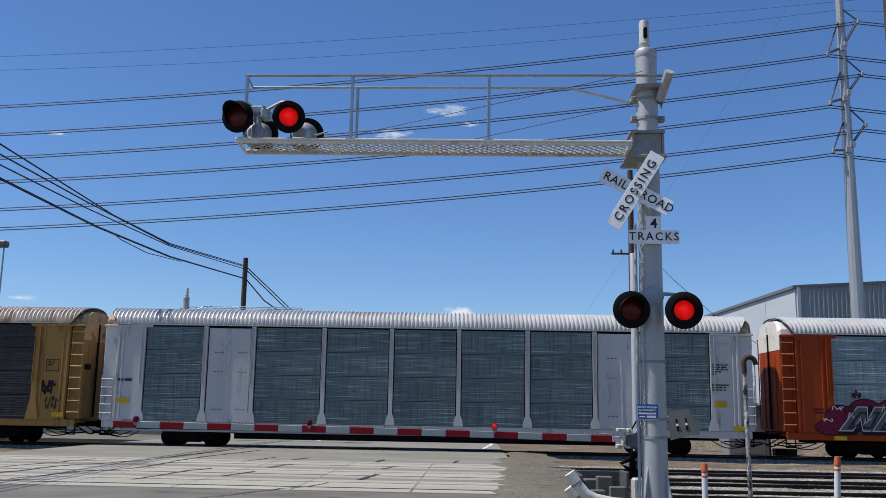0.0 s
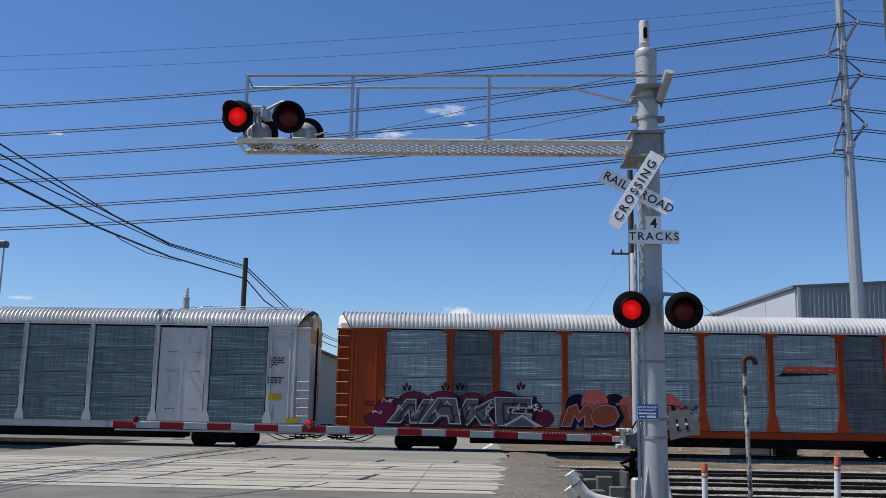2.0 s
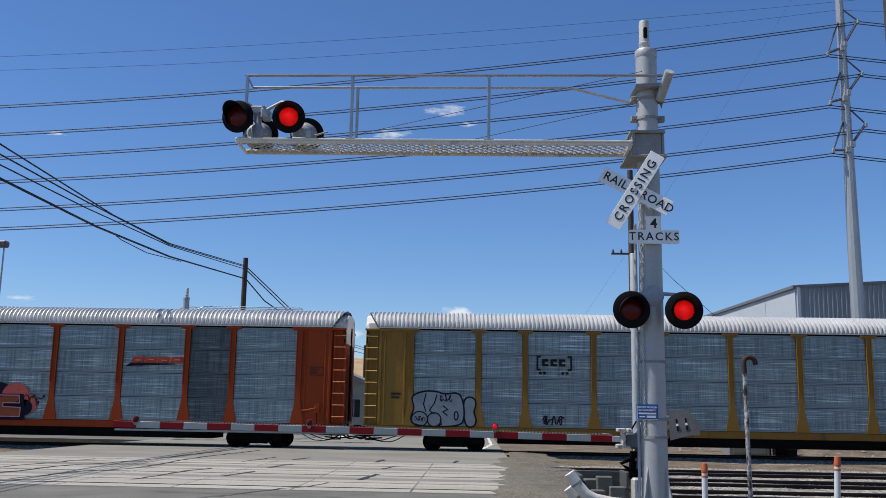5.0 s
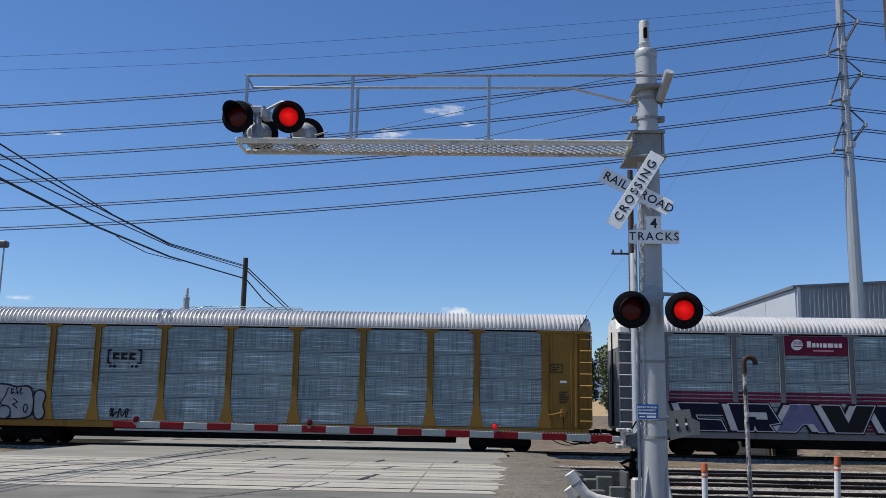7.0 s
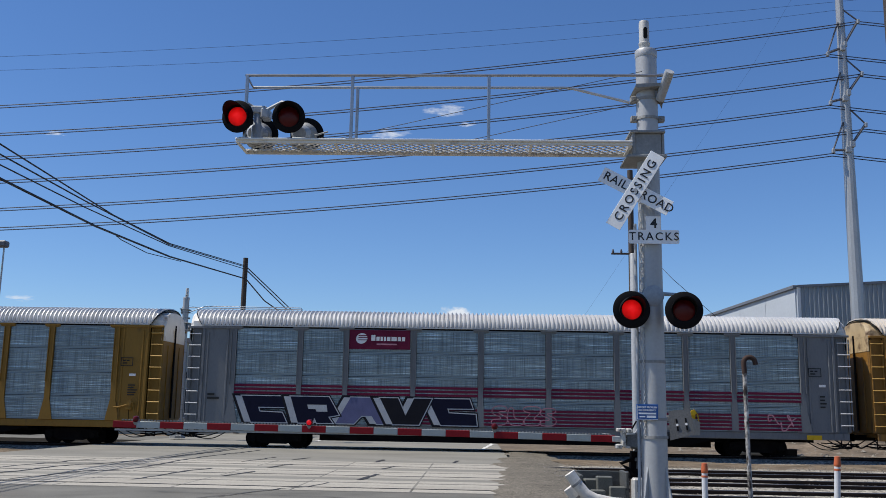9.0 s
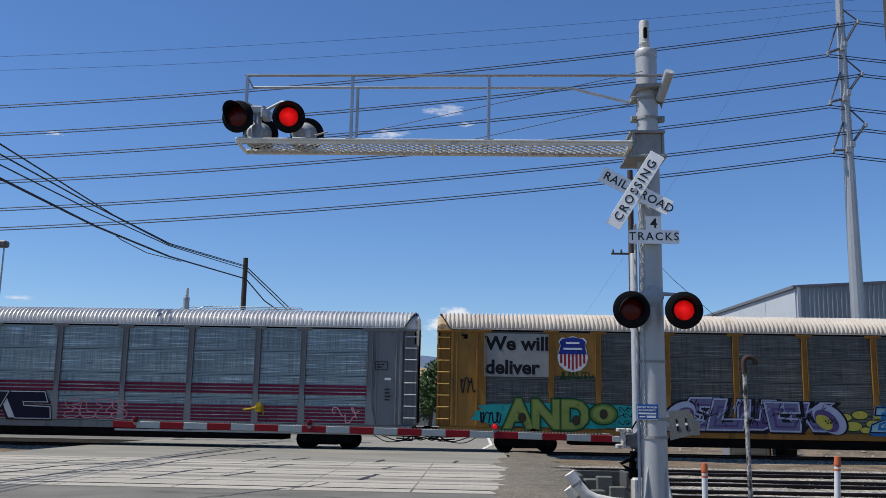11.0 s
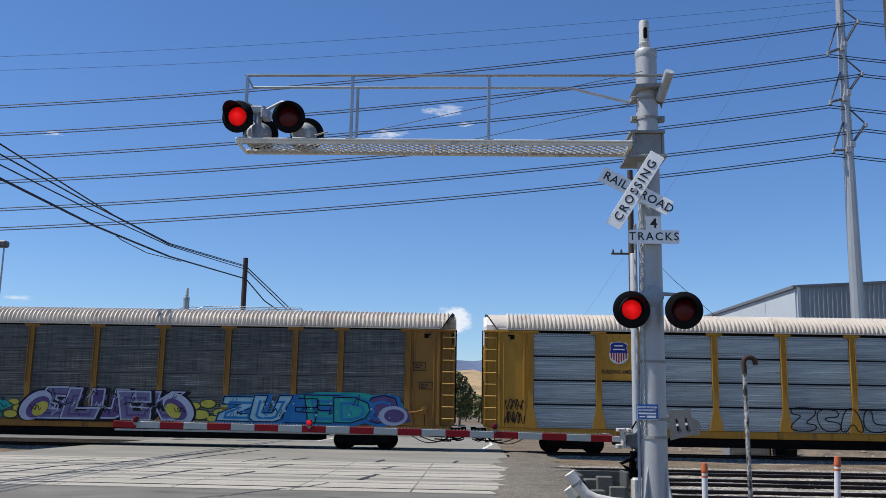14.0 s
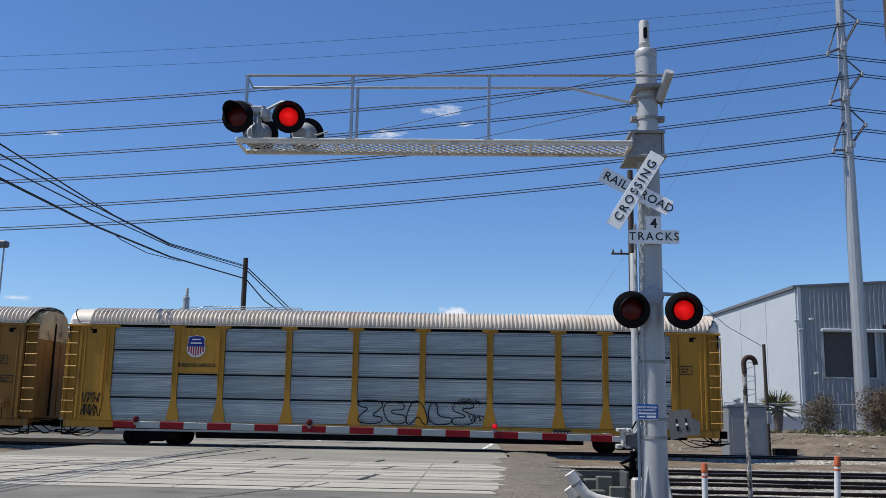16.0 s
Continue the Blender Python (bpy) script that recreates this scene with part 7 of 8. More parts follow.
def plate(car, x0, x1, z0, z1, m, label, layer=1, name="plate"):
    return decal(car, Geo().rbox(x0, x1, -0.003, 0.0, z0, z1, 0.001), m, layer, name, label)


def frame_box(car, x0, x1, z0, z1):
    for a, b, c, d in ((x0, x1, z0, z0 + 0.03), (x0, x1, z1 - 0.03, z1), (x0, x0 + 0.03, z0, z1), (x1 - 0.03, x1, z0, z1)):
        decal(car, Geo().box(a, b, -0.001, 0, c, d), DARK_PRINT, 1, "print_frame")
    bars(car, x0 + 0.08, z1 - 0.1, ((0.12, 0.12), (0.2,)), 0.05, 0.06)


def hand_brake(car, x, m):
    hb = part("hand_brake", Geo().rbox(-0.12, 0.12, -0.18, 0.0, -0.16, 0.16, 0.03), m, car, at=pose(x, FACE + 0.02, 1.62))
    part("lever", Geo().tube([(0, -0.2, 0.05), (-0.4, -0.2, -0.05), (-0.62, -0.2, -0.07)], 0.035, 8), m, hb)
    part("lever", Geo().tube([(0.05, -0.2, 0.25), (0.2, -0.2, 0.05), (0.25, -0.2, -0.3)], 0.022, 8), m, hb)
    part("gear", Geo().tube([(0.02, -0.24, 0.12), (0.02, -0.14, 0.12)], 0.11, 14), m, hb)
    part("chain", Geo().tube([(0, -0.15, -0.15), (0.02, -0.12, -0.6)], 0.015, 6), TRUCK, hb)


def shield(car, x0, x1, z0, z1):
    """A railway shield: blue top, red and white stripes below, white edge."""
    w, h, cx = x1 - x0, z1 - z0, (x0 + x1) / 2

    def outline(k):
        half = [(0.0, 0.0), (0.25, 0.05), (0.44, 0.20), (0.50, 0.40), (0.45, 0.62), (0.40, 0.74), (0.47, 0.84), (0.36, 0.95), (0.2, 0.93), (0.0, 1.0)]
        pts = [(cx + x * w * k, (z0 + z1) / 2 + (z - 0.5) * h * k) for x, z in half]
        return pts + [(2 * cx - x, z) for x, z in pts[-2:0:-1]]
    decal(car, Geo().prism(outline(1.0), -0.001, 0), CHALK, 2, "shield_edge", "white shield edge")
    decal(car, Geo().prism(outline(0.95), -0.001, 0), CHALK, 3, "shield_field")
    for i in range(7):
        x = cx + (i - 3) * w * 0.125
        zb = z0 + h * (0.05 + 0.045 * abs(i - 3) ** 1.3)
        decal(car, Geo().box(x - w * 0.036, x + w * 0.036, -0.001, 0, zb, z0 + h * 0.50), SHIELD_RED, 4, "shield_stripe")
    top = [(cx - 0.465 * w, z0 + 0.49 * h), (cx + 0.465 * w, z0 + 0.49 * h), (cx + 0.42 * w, z0 + 0.62 * h), (cx + 0.39 * w, z0 + 0.73 * h), (cx + 0.43 * w, z0 + 0.83 * h), (cx + 0.33 * w, z0 + 0.91 * h), (cx, z0 + 0.96 * h), (cx - 0.33 * w, z0 + 0.91 * h), (cx - 0.43 * w, z0 + 0.83 * h), (cx - 0.39 * w, z0 + 0.73 * h), (cx - 0.42 * w, z0 + 0.62 * h)]
    decal(car, Geo().prism(top, -0.001, 0), SHIELD_BLUE, 5, "shield_top", "dark blue shield top")
    for z, k in ((0.80, 0.22), (0.64, 0.30)):
        decal(car, Geo().box(cx - k * w, cx + k * w, -0.001, 0, z0 + (z - 0.026) * h, z0 + (z + 0.026) * h), CHALK, 6, "print_bar")


def burst(car, cx, cz, s, seed, layer=1):
    """Splash of drops over a graffiti edge."""
    for i, a in enumerate((60, 95, 130)):
        r = s * (0.7, 1.0, 0.7)[i]
        decal(car, oval(cx + r * 0.8 * math.cos(radians(a)), cz + r * 0.8 * math.sin(radians(a)), s * 0.18, s * 0.34, 14, 0.5 * math.cos(radians(a))), (INK, MAROON, INK)[i], layer)


# a stencil alphabet of angular block letters, each drawn in a box ten wide and ten high
STENCIL = {
    "A": ((0, 0), (2.5, 10), (7, 10), (10, 0), (7.2, 0), (6.3, 3), (4.5, 3), (3.2, 0)),
    "D": ((0, 10), (5.5, 10), (9, 8), (10, 5), (9, 2), (5.5, 0), (1.2, 0)),
    "E": ((0, 10), (9, 10), (9.5, 6.4), (4, 6.4), (4.2, 4.6), (10, 4.2), (10, 0), (2.2, 0)),
    "G": ((0.6, 10), (9.5, 10), (10, 5.8), (4, 5.8), (4.3, 4), (9.2, 3.7), (10, 0), (2.2, 0)),
    "K": ((0, 0), (1.5, 10), (4.5, 10), (4.2, 6.5), (7.5, 10), (11, 10), (7, 5.2), (9.8, 0), (6.6, 0), (4.6, 3.6), (3.2, 0)),
    "L": ((0.5, 10), (4, 10), (3.6, 3.4), (10, 3.6), (9.4, 0), (0, 0)),
    "M": ((0, 0), (1.5, 8.5), (4, 10), (5.2, 6.5), (7, 10), (9, 9), (10, 0), (7.4, 0), (7, 5), (5.4, 2), (3.8, 5), (3, 0)),
    "N": ((0, 0), (3.5, 10), (5.8, 10), (6.4, 4.5), (7.6, 10), (10.5, 10), (8.4, 0), (5.6, 0), (4.6, 5.2), (3.2, 0)),
    "O": ((0.5, 5), (2, 9), (5, 10), (8, 9), (9.6, 5), (8.2, 1), (5, 0), (2, 1)),
    "R": ((0.5, 10), (8.3, 10), (10, 3.2), (7.8, 2.4), (8.6, 0), (5.4, 0), (5, 2), (4.6, 0), (1.6, 0)),
    "S": ((9, 10), (1.5, 10), (0, 6), (5.5, 4.4), (5.5, 3), (0.5, 3.2), (0, 0), (8.5, 0), (10, 4), (4.5, 6), (4.5, 7.2), (9, 7)),
    "U": ((0, 10), (3.4, 10), (3.6, 3.4), (6.2, 3.4), (6.5, 10), (10, 10), (9, 1), (7.5, 0), (2.2, 0), (0.8, 1.4)),
    "V": ((0, 10), (3.5, 10), (5, 3.4), (6.6, 10), (10, 10), (7.6, 0), (2.6, 0)),
    "Z": ((0, 10), (9.5, 10), (10, 7), (4.8, 3.2), (10, 3), (9.6, 0), (0, 0), (0, 3), (5, 6.8), (0.2, 7)),
}


def letter(ch, box, lean=0.0):
    """Outline of one stencil letter set into the box, leaning to one side."""
    x0, x1, z0, z1 = box
    return [(x0 + (x1 - x0) * x / 10 + lean * (z - 5) / 10 * (z1 - z0), z0 + (z1 - z0) * z / 10) for x, z in STENCIL[ch]]


def rounded(pts, n=4):
    """The same closed outline with soft corners."""
    k = len(pts)
    out = []
    for i in range(k):
        a, b, c = Vector(pts[i - 1]), Vector(pts[i]), Vector(pts[(i + 1) % k])
        p, q = (a + b) / 2, (b + c) / 2
        out += [tuple(p * (1 - t) ** 2 + b * 2 * t * (1 - t) + q * t * t) for t in (j / n for j in range(n))]
    return out


def ribbon(pts, r, closed=True):
    """A sprayed line of even width along points, mitred at its corners."""
    g = Geo()
    n = len(pts)
    for i in range(n):
        p = Vector(pts[i])
        a = Vector(pts[i - 1]) if closed or i else p * 2 - Vector(pts[1])
        b = Vector(pts[(i + 1) % n]) if closed or i < n - 1 else p * 2 - Vector(pts[i - 1])
        d, e = (p - a).normalized(), (b - p).normalized()
        w = Vector((-d.y - e.y, d.x + e.x))
        w = w.normalized() if w.length > 0.05 else Vector((-d.y, d.x))
        w *= r / max(0.45, abs(w.dot(Vector((-d.y, d.x)))))
        y = -0.0006 * (i % 2)
        g.v += [(p.x - w.x, y, p.y - w.y), (p.x + w.x, y, p.y + w.y)]
    last = n if closed else n - 1
    g.f = [(2 * i, 2 * ((i + 1) % n), 2 * ((i + 1) % n) + 1, 2 * i + 1) for i in range(last)]
    g.mi = [0] * last
    return g


def piece(car, word, box, fills, edge, back, accents=(), lean=0.0, overlap=0.16, r=0.03, seed=1, label="", base=2.0, busy=0):
    """Interlocked graffiti letters: dark body behind, thin pale edge, face and a second tone on the face."""
    x0, x1, z0, z1 = box
    rng = random.Random(seed)
    n = len(word)
    w = (x1 - x0) / n
    for i, ch in enumerate(word):
        a, b = x0 + i * w - overlap * w * 0.5, x0 + (i + 1) * w + overlap * w * 0.5
        p = letter(ch, (a, b, z0 + rng.uniform(0, 0.05), z1 - rng.uniform(0, 0.16)), lean + rng.uniform(-0.06, 0.06))
        q = [(max(x + 0.09, a), max(z - 0.05, z0)) for x, z in p]
        lay = base + 2.5 * (i % 2)
        decal(car, ribbon(q, 0.11), back, lay)
        decal(car, ribbon(p, r * 1.0 + 0.03), back, lay + 0.5)
        decal(car, Geo().prism(p[::-1], -0.001, 0), fills[i % len(fills)], lay + 1.0, label=label if i == 0 else "")
        cx, cz = sum(x for x, z in p) / len(p), sum(z for x, z in p) / len(p)
        for k, m in enumerate(accents):
            f = 0.62 - 0.3 * k
            sub = [(cx + (x - cx) * f + 0.04 * k, cz + (z - cz) * f - 0.05) for x, z in p]
            decal(car, ribbon(sub, 0.05) if k == 0 else Geo().prism(sub[::-1], -0.001, 0), m, lay + 1.3 + 0.2 * k)
        decal(car, ribbon(p, r), edge, lay + 1.9)
        for k in range(busy):
            x, z = rng.uniform(a, b), rng.uniform(z0 + 0.25, z1 - 0.3)
            zig = [(x, z), (x + rng.uniform(0.05, 0.16), z + rng.uniform(0.12, 0.3)), (x + rng.uniform(-0.1, 0.25), z + rng.uniform(-0.25, 0.1)), (x + rng.uniform(0.1, 0.3), z + rng.uniform(-0.1, 0.3))]
            decal(car, ribbon([(u, max(z0, min(z1, v))) for u, v in zig], 0.02, False), (back, edge)[k % 2], lay + 2.0 + 0.05 * k)


def outline_letters(car, word, box, r, m, layer, label="", soft=True):
    """Letters drawn as one thin sprayed line each."""
    x0, x1, z0, z1 = box
    w = (x1 - x0) / len(word)
    for i, ch in enumerate(word):
        p = letter(ch, (x0 + i * w - 0.02, x0 + (i + 1) * w + 0.05, z0, z1 - 0.06 * (i % 2)))
        decal(car, ribbon(rounded(p) if soft else p, r), m, layer + 0.3 * (i % 2), label=label if i == 0 else "")


def letter_car_a():
    c = car_a
    frame_box(c, 25.9, 26.45, 3.0, 3.5)
    decal(c, scribble(25.75, 26.35, 2.05, 2.6, 3, 3, 0.03), INK, 2, label="black sprayed tag")
    decal(c, scribble(25.9, 26.6, 1.45, 1.95, 8, 3, 0.018), INK, 2)
    plate(c, 26.3, 26.8, 1.12, 1.3, LABEL_YEL, "yellow label")
    part("dark_window", Geo().rbox(27.26, 27.42, -1.2, -0.6, 3.1, 3.35, 0.02), BLACK, c)


def letter_car_b():
    c = car_b
    bars(c, 25.4, 3.72, ((0.1, 0.15, 0.1, 0.12), (0.16, 0.1, 0.2), (0.1, 0.12, 0.15, 0.1), (0.2, 0.1), (0.12,)), 0.05, 0.045)
    bars(c, 25.35, 2.9, ((0.7,), (0.1, 0.1, 0.12, 0.1), (0.1, 0.1, 0.12, 0.1)), 0.05, 0.05)
    bars(c, 25.6, 4.6, ((0.5,), (0.45,)), 0.04, 0.04, SILVER)
    plate(c, 25.42, 25.95, 1.98, 2.22, LABEL_YEL, "yellow label")
    plate(c, 0.75, 1.3, 1.75, 1.95, LABEL_YEL, "yellow label")
    plate(c, 26.2, 26.7, 1.05, 1.25, LABEL_YEL, "yellow label")
    bars(c, 0.75, 2.75, ((0.1, 0.08, 0.3),), 0.1, 0.05)
    for x in (4.75, 5.75, 21.1, 22.1):
        for z in (3.9, 3.1, 1.55):
            bars(c, x, z, ((0.1, 0.1, 0.1),), 0.03, 0.04, SLATE, "rivet_row")


def letter_car_c():
    c = car_c
    for k, (x, z, a, b) in enumerate(((1.85, 1.25, 0.55, 0.28), (2.3, 1.62, 0.62, 0.50), (3.3, 1.80, 0.72, 0.58), (4.5, 1.85, 0.80, 0.56), (5.7, 1.80, 0.72, 0.54), (6.9, 1.85, 0.85, 0.60), (7.9, 1.70, 0.65, 0.48), (8.5, 1.40, 0.50, 0.34), (5.2, 1.42, 3.3, 0.42))):
        decal(c, oval(x, z, a + 0.04, b + 0.04), INK, 0.3 + 0.02 * k)
        decal(c, oval(x, z, a, b), MAROON, 1 + 0.06 * k, label="maroon cloud of graffiti paint" if k == 0 else "")
    for x, z in ((3.0, 2.38), (4.6, 2.42), (5.2, 2.45), (7.7, 2.5)):
        burst(c, x, z, 0.34, int(x))
    piece(c, "NAKE", (2.45, 8.0, 1.08, 2.24), (SLATE,), SILVER, INK, (STEEL_GREY,), 0.25, 0.22, 0.022, 2, "slate grey letters with a silver edge", busy=6)
    decal(c, Geo().prism([(6.9, 1.06), (8.6, 1.06), (7.75, 1.55)], -0.001, 0), SILVER, 6)
    decal(c, Geo().prism([(7.1, 1.08), (8.3, 1.08), (7.75, 1.45)], -0.001, 0), SLATE, 7)
    for i, (x, z) in enumerate(((8.0, 1.85), (8.1, 1.7), (1.5, 1.5), (2.0, 1.95))):
        decal(c, scribble(x, x + 0.45, z, z + 0.13, i + 30, 2, 0.012), CHALK, 7)
    for i, (x, z, r, m) in enumerate(((10.0, 1.75, 0.5, NAVY), (10.7, 1.9, 0.55, SALMON), (11.5, 1.8, 0.5, NAVY), (12.1, 1.75, 0.45, SALMON), (12.9, 1.8, 0.55, NAVY), (13.6, 1.75, 0.6, SALMON), (14.1, 1.45, 0.45, SALMON), (14.0, 1.3, 0.35, NAVY))):
        decal(c, oval(x, z + 0.18, r, r * 0.95), m, 1 + (i % 2))
    piece(c, "MOVE", (9.5, 13.75, 1.07, 2.12), (RUSTO,), PINK, NAVY, (), 0.1, 0.22, 0.02, 5, "rust orange letters with a pale edge")
    decal(c, scribble(13.6, 14.9, 1.6, 2.0, 41, 4, 0.02), INK, 6)
    decal(c, scribble(12.4, 13.0, 1.75, 2.1, 44, 3, 0.02), MAROON, 6)
    # slanted railway mark: four orange pieces over a dark swash
    for i in range(4):
        x = 18.42 + i * 0.55
        decal(c, Geo().prism([(x - 0.04, 3.42), (x + 0.44, 3.42), (x + 0.52, 3.66), (x + 0.04, 3.66)], -0.001, 0), LOGO_ORANGE, 2, "railway_mark", "orange slanted railway mark")
        decal(c, Geo().box(x + 0.14, x + 0.36, -0.001, 0, 3.50 + 0.03 * (i % 2), 3.54 + 0.03 * (i % 2)), SCR_BLUE, 3, "railway_mark")
    decal(c, Geo().prism([(18.15, 3.26), (20.3, 3.36), (20.2, 3.40), (18.35, 3.40)], -0.001, 0), NAVY, 2, "railway_mark")
    decal(c, scribble(23.8, 25.4, 0.70, 0.96, 12, 6, 0.02), CHALK, 2, label="white sprayed tag")
    frame_box(c, 25.95, 26.5, 3.0, 3.35)
    bars(c, 1.25, 2.0, ((0.4,), (0.4,)), 0.08, 0.05, MAROON)
    plate(c, 24.8, 25.2, 0.78, 0.92, LABEL_YEL, "yellow label")
    plate(c, 2.0, 2.5, 0.75, 0.9, LABEL_YEL, "yellow label")
    hand_brake(c, 26.3, ORANGE)


def letter_car_d():
    c = car_d
    for x, s in ((7.14, 1), (8.6, -1)):
        decal(c, Geo().prism([(x, 3.35), (x, 3.95), (x + s * 0.18, 3.95), (x + s * 0.18, 3.88), (x + s * 0.07, 3.88), (x + s * 0.07, 3.42), (x + s * 0.18, 3.42), (x + s * 0.18, 3.35)][::s], -0.001, 0), INK, 2, "railway_mark", "dark bracket railway mark")
    for x in (7.5, 7.85, 8.2):
        g = Geo().prism([(x - 0.13, 3.52), (x + 0.13, 3.52), (x + 0.13, 3.62), (x - 0.02, 3.62), (x - 0.02, 3.72), (x + 0.13, 3.72), (x + 0.13, 3.82), (x - 0.13, 3.82)], -0.001, 0)
        decal(c, g, INK, 2, "railway_mark")
    for x in (7.3, 7.47, 8.22, 8.4):
        decal(c, oval(x, 3.25, 0.06, 0.06, 12), INK, 2, "railway_mark")
    body = rounded([(1.95, 2.22), (2.5, 2.45), (3.1, 2.42), (3.35, 2.30), (3.95, 2.42), (4.15, 2.0), (4.2, 1.3), (3.95, 1.0), (2.1, 1.0), (1.95, 1.35), (2.15, 1.75)])
    tail = rounded([(4.1, 2.2), (4.6, 2.22), (4.68, 1.9), (4.55, 1.6), (4.7, 1.3), (4.6, 1.0), (4.2, 1.0)])
    for p, k in ((tail, 1), (body, 2)):
        decal(c, Geo().prism(p[::-1], -0.001, 0), BUBBLE, k)
        decal(c, ribbon(p, 0.034), INK, k + 0.4, label="black outlined bubble graffiti")
    for p in ([(2.6, 2.35), (2.5, 1.9), (2.6, 1.6)], [(3.05, 2.3), (2.95, 1.95), (2.75, 1.65), (2.95, 1.5)], [(3.3, 1.85), (3.5, 1.7), (3.3, 1.6), (3.5, 1.45)], [(3.2, 1.3), (3.25, 1.1), (3.1, 1.02)]):
        decal(c, ribbon(p, 0.024, False), INK, 2.8)
    for x, z, a, b in ((2.35, 1.3, 0.33, 0.3), (2.95, 1.28, 0.28, 0.28), (3.85, 1.45, 0.08, 0.17)):
        decal(c, ribbon([(x + a * math.cos(k * 0.35), z + b * math.sin(k * 0.35)) for k in range(18)], 0.026), INK, 3.2)
    decal(c, scribble(2.15, 2.6, 1.2, 1.4, 61, 4, 0.014), INK, 3.4)
    decal(c, scribble(3.1, 3.7, 2.02, 2.28, 66, 4, 0.016), NAVY, 4)
    decal(c, scribble(7.3, 8.3, 1.15, 1.5, 67, 4, 0.025), INK, 2)
    bars(c, 1.15, 2.35, ((0.4,), (0.35,)), 0.09, 0.06)
    frame_box(c, 25.68, 26.2, 3.26, 3.62)
    plate(c, 26.08, 26.35, 2.85, 2.95, CHALK, "white label")
    bars(c, 26.05, 2.5, ((0.3,), (0.25,), (0.4,), (0.35,), (0.3,)), 0.05, 0.05)
    plate(c, 1.9, 2.4, 0.78, 0.92, LABEL_YEL, "yellow label")
    hand_brake(c, 26.2, OCHRE)


def letter_car_e():
    c = car_e
    b = (1.95, 4.75, 6.68, 9.50, 12.30, 15.10, 17.90, 20.72, 22.65, 25.45)
    for i in range(9):
        for z in (2.56, 2.41, 2.26):
            decal(c, Geo().box(b[i] + 0.10, b[i + 1] - 0.10, -0.001, 0, z - 0.05, z + 0.05), MAROON, 0, "maroon_stripe", "maroon stripe")
        if i >= 3:
            for z in (1.68, 1.54, 1.40, 1.26, 1.12):
                decal(c, Geo().box(b[i] + 0.14, b[i + 1] - 0.14, -0.001, 0, z - 0.045, z + 0.045), MAROON, 0, "maroon_stripe")
    plate(c, 6.8, 9.35, 4.12, 4.92, MAROON, "maroon railway sign with white mark", 1, "sign_panel")
    decal(c, oval(7.32, 4.56, 0.24, 0.22, 20, 0.1), CHALK, 4, "railway_mark")
    for z in (4.50, 4.60, 4.68):
        decal(c, Geo().box(7.18, 7.56, -0.001, 0, z - 0.018, z + 0.018), MAROON, 5, "railway_mark")
    x = 7.72
    for w in (0.17, 0.13, 0.09, 0.09, 0.14, 0.22, 0.13, 0.13):
        decal(c, Geo().box(x, x + w, -0.001, 0, 4.47, 4.47 + (0.24 if w == 0.17 else 0.17)), CHALK, 4, "railway_mark")
        x += w + 0.045
    decal(c, Geo().box(7.95, 8.8, -0.001, 0, 4.30, 4.36), PINK, 4, "print_bar")
    # black and silver block letters
    for k, (ch, x0, x1, m) in enumerate((("G", 2.35, 4.25, NAVY), ("R", 4.4, 6.45, NAVY), ("A", 6.35, 8.7, LAVENDER), ("V", 8.15, 10.3, INK), ("E", 10.2, 12.1, NAVY))):
        p = letter(ch, (x0, x1, 1.06, 2.12), -0.12 if ch not in "AV" else 0)
        lay = 1 + 1.5 * (k % 2)
        for d in (0.30, 0.15, 0.0):
            decal(c, ribbon([(x - d, z) for x, z in p], 0.085), INK, lay + 0.1 * d)
        for d in (0.28, 0.18, 0.09):
            decal(c, Geo().prism([(x - d, z) for x, z in p][::-1], -0.001, 0), SILVER, lay + 0.5 - d)
        decal(c, ribbon(p, 0.04), SILVER, lay + 0.7, label="silver and navy block graffiti letter")
        decal(c, Geo().prism(p[::-1], -0.001, 0), m, lay + 1.0)
    decal(c, Geo().prism([(5.15, 1.80), (5.95, 1.80), (6.0, 1.52), (5.55, 1.52), (5.5, 1.62), (5.2, 1.62)][::-1], -0.001, 0), SILVER, 4.5)
    outline_letters(c, "SLZS", (12.75, 15.4, 1.10, 1.88), 0.018, PINK, 3, "thin pink sprayed letters")
    decal(c, scribble(24.0, 25.2, 1.08, 1.7, 83, 2, 0.025), PINK, 3, label="thin pink sprayed line")
    frame_box(c, 25.68, 26.2, 3.26, 3.62)
    plate(c, 26.08, 26.35, 2.85, 2.95, CHALK, "white label")
    bars(c, 26.1, 2.5, ((0.2,), (0.2,), (0.25,), (0.2,)), 0.06, 0.08)
    bars(c, 0.95, 2.2, ((0.3,), (0.5,)), 0.09, 0.06)
    plate(c, 19.6, 20.3, 0.70, 0.95, DARK_PRINT, "dark stencilled plate")
    plate(c, 25.5, 26.1, 0.74, 0.92, LABEL_YEL, "yellow label")
    hand_brake(c, 20.9, LABEL_YEL)


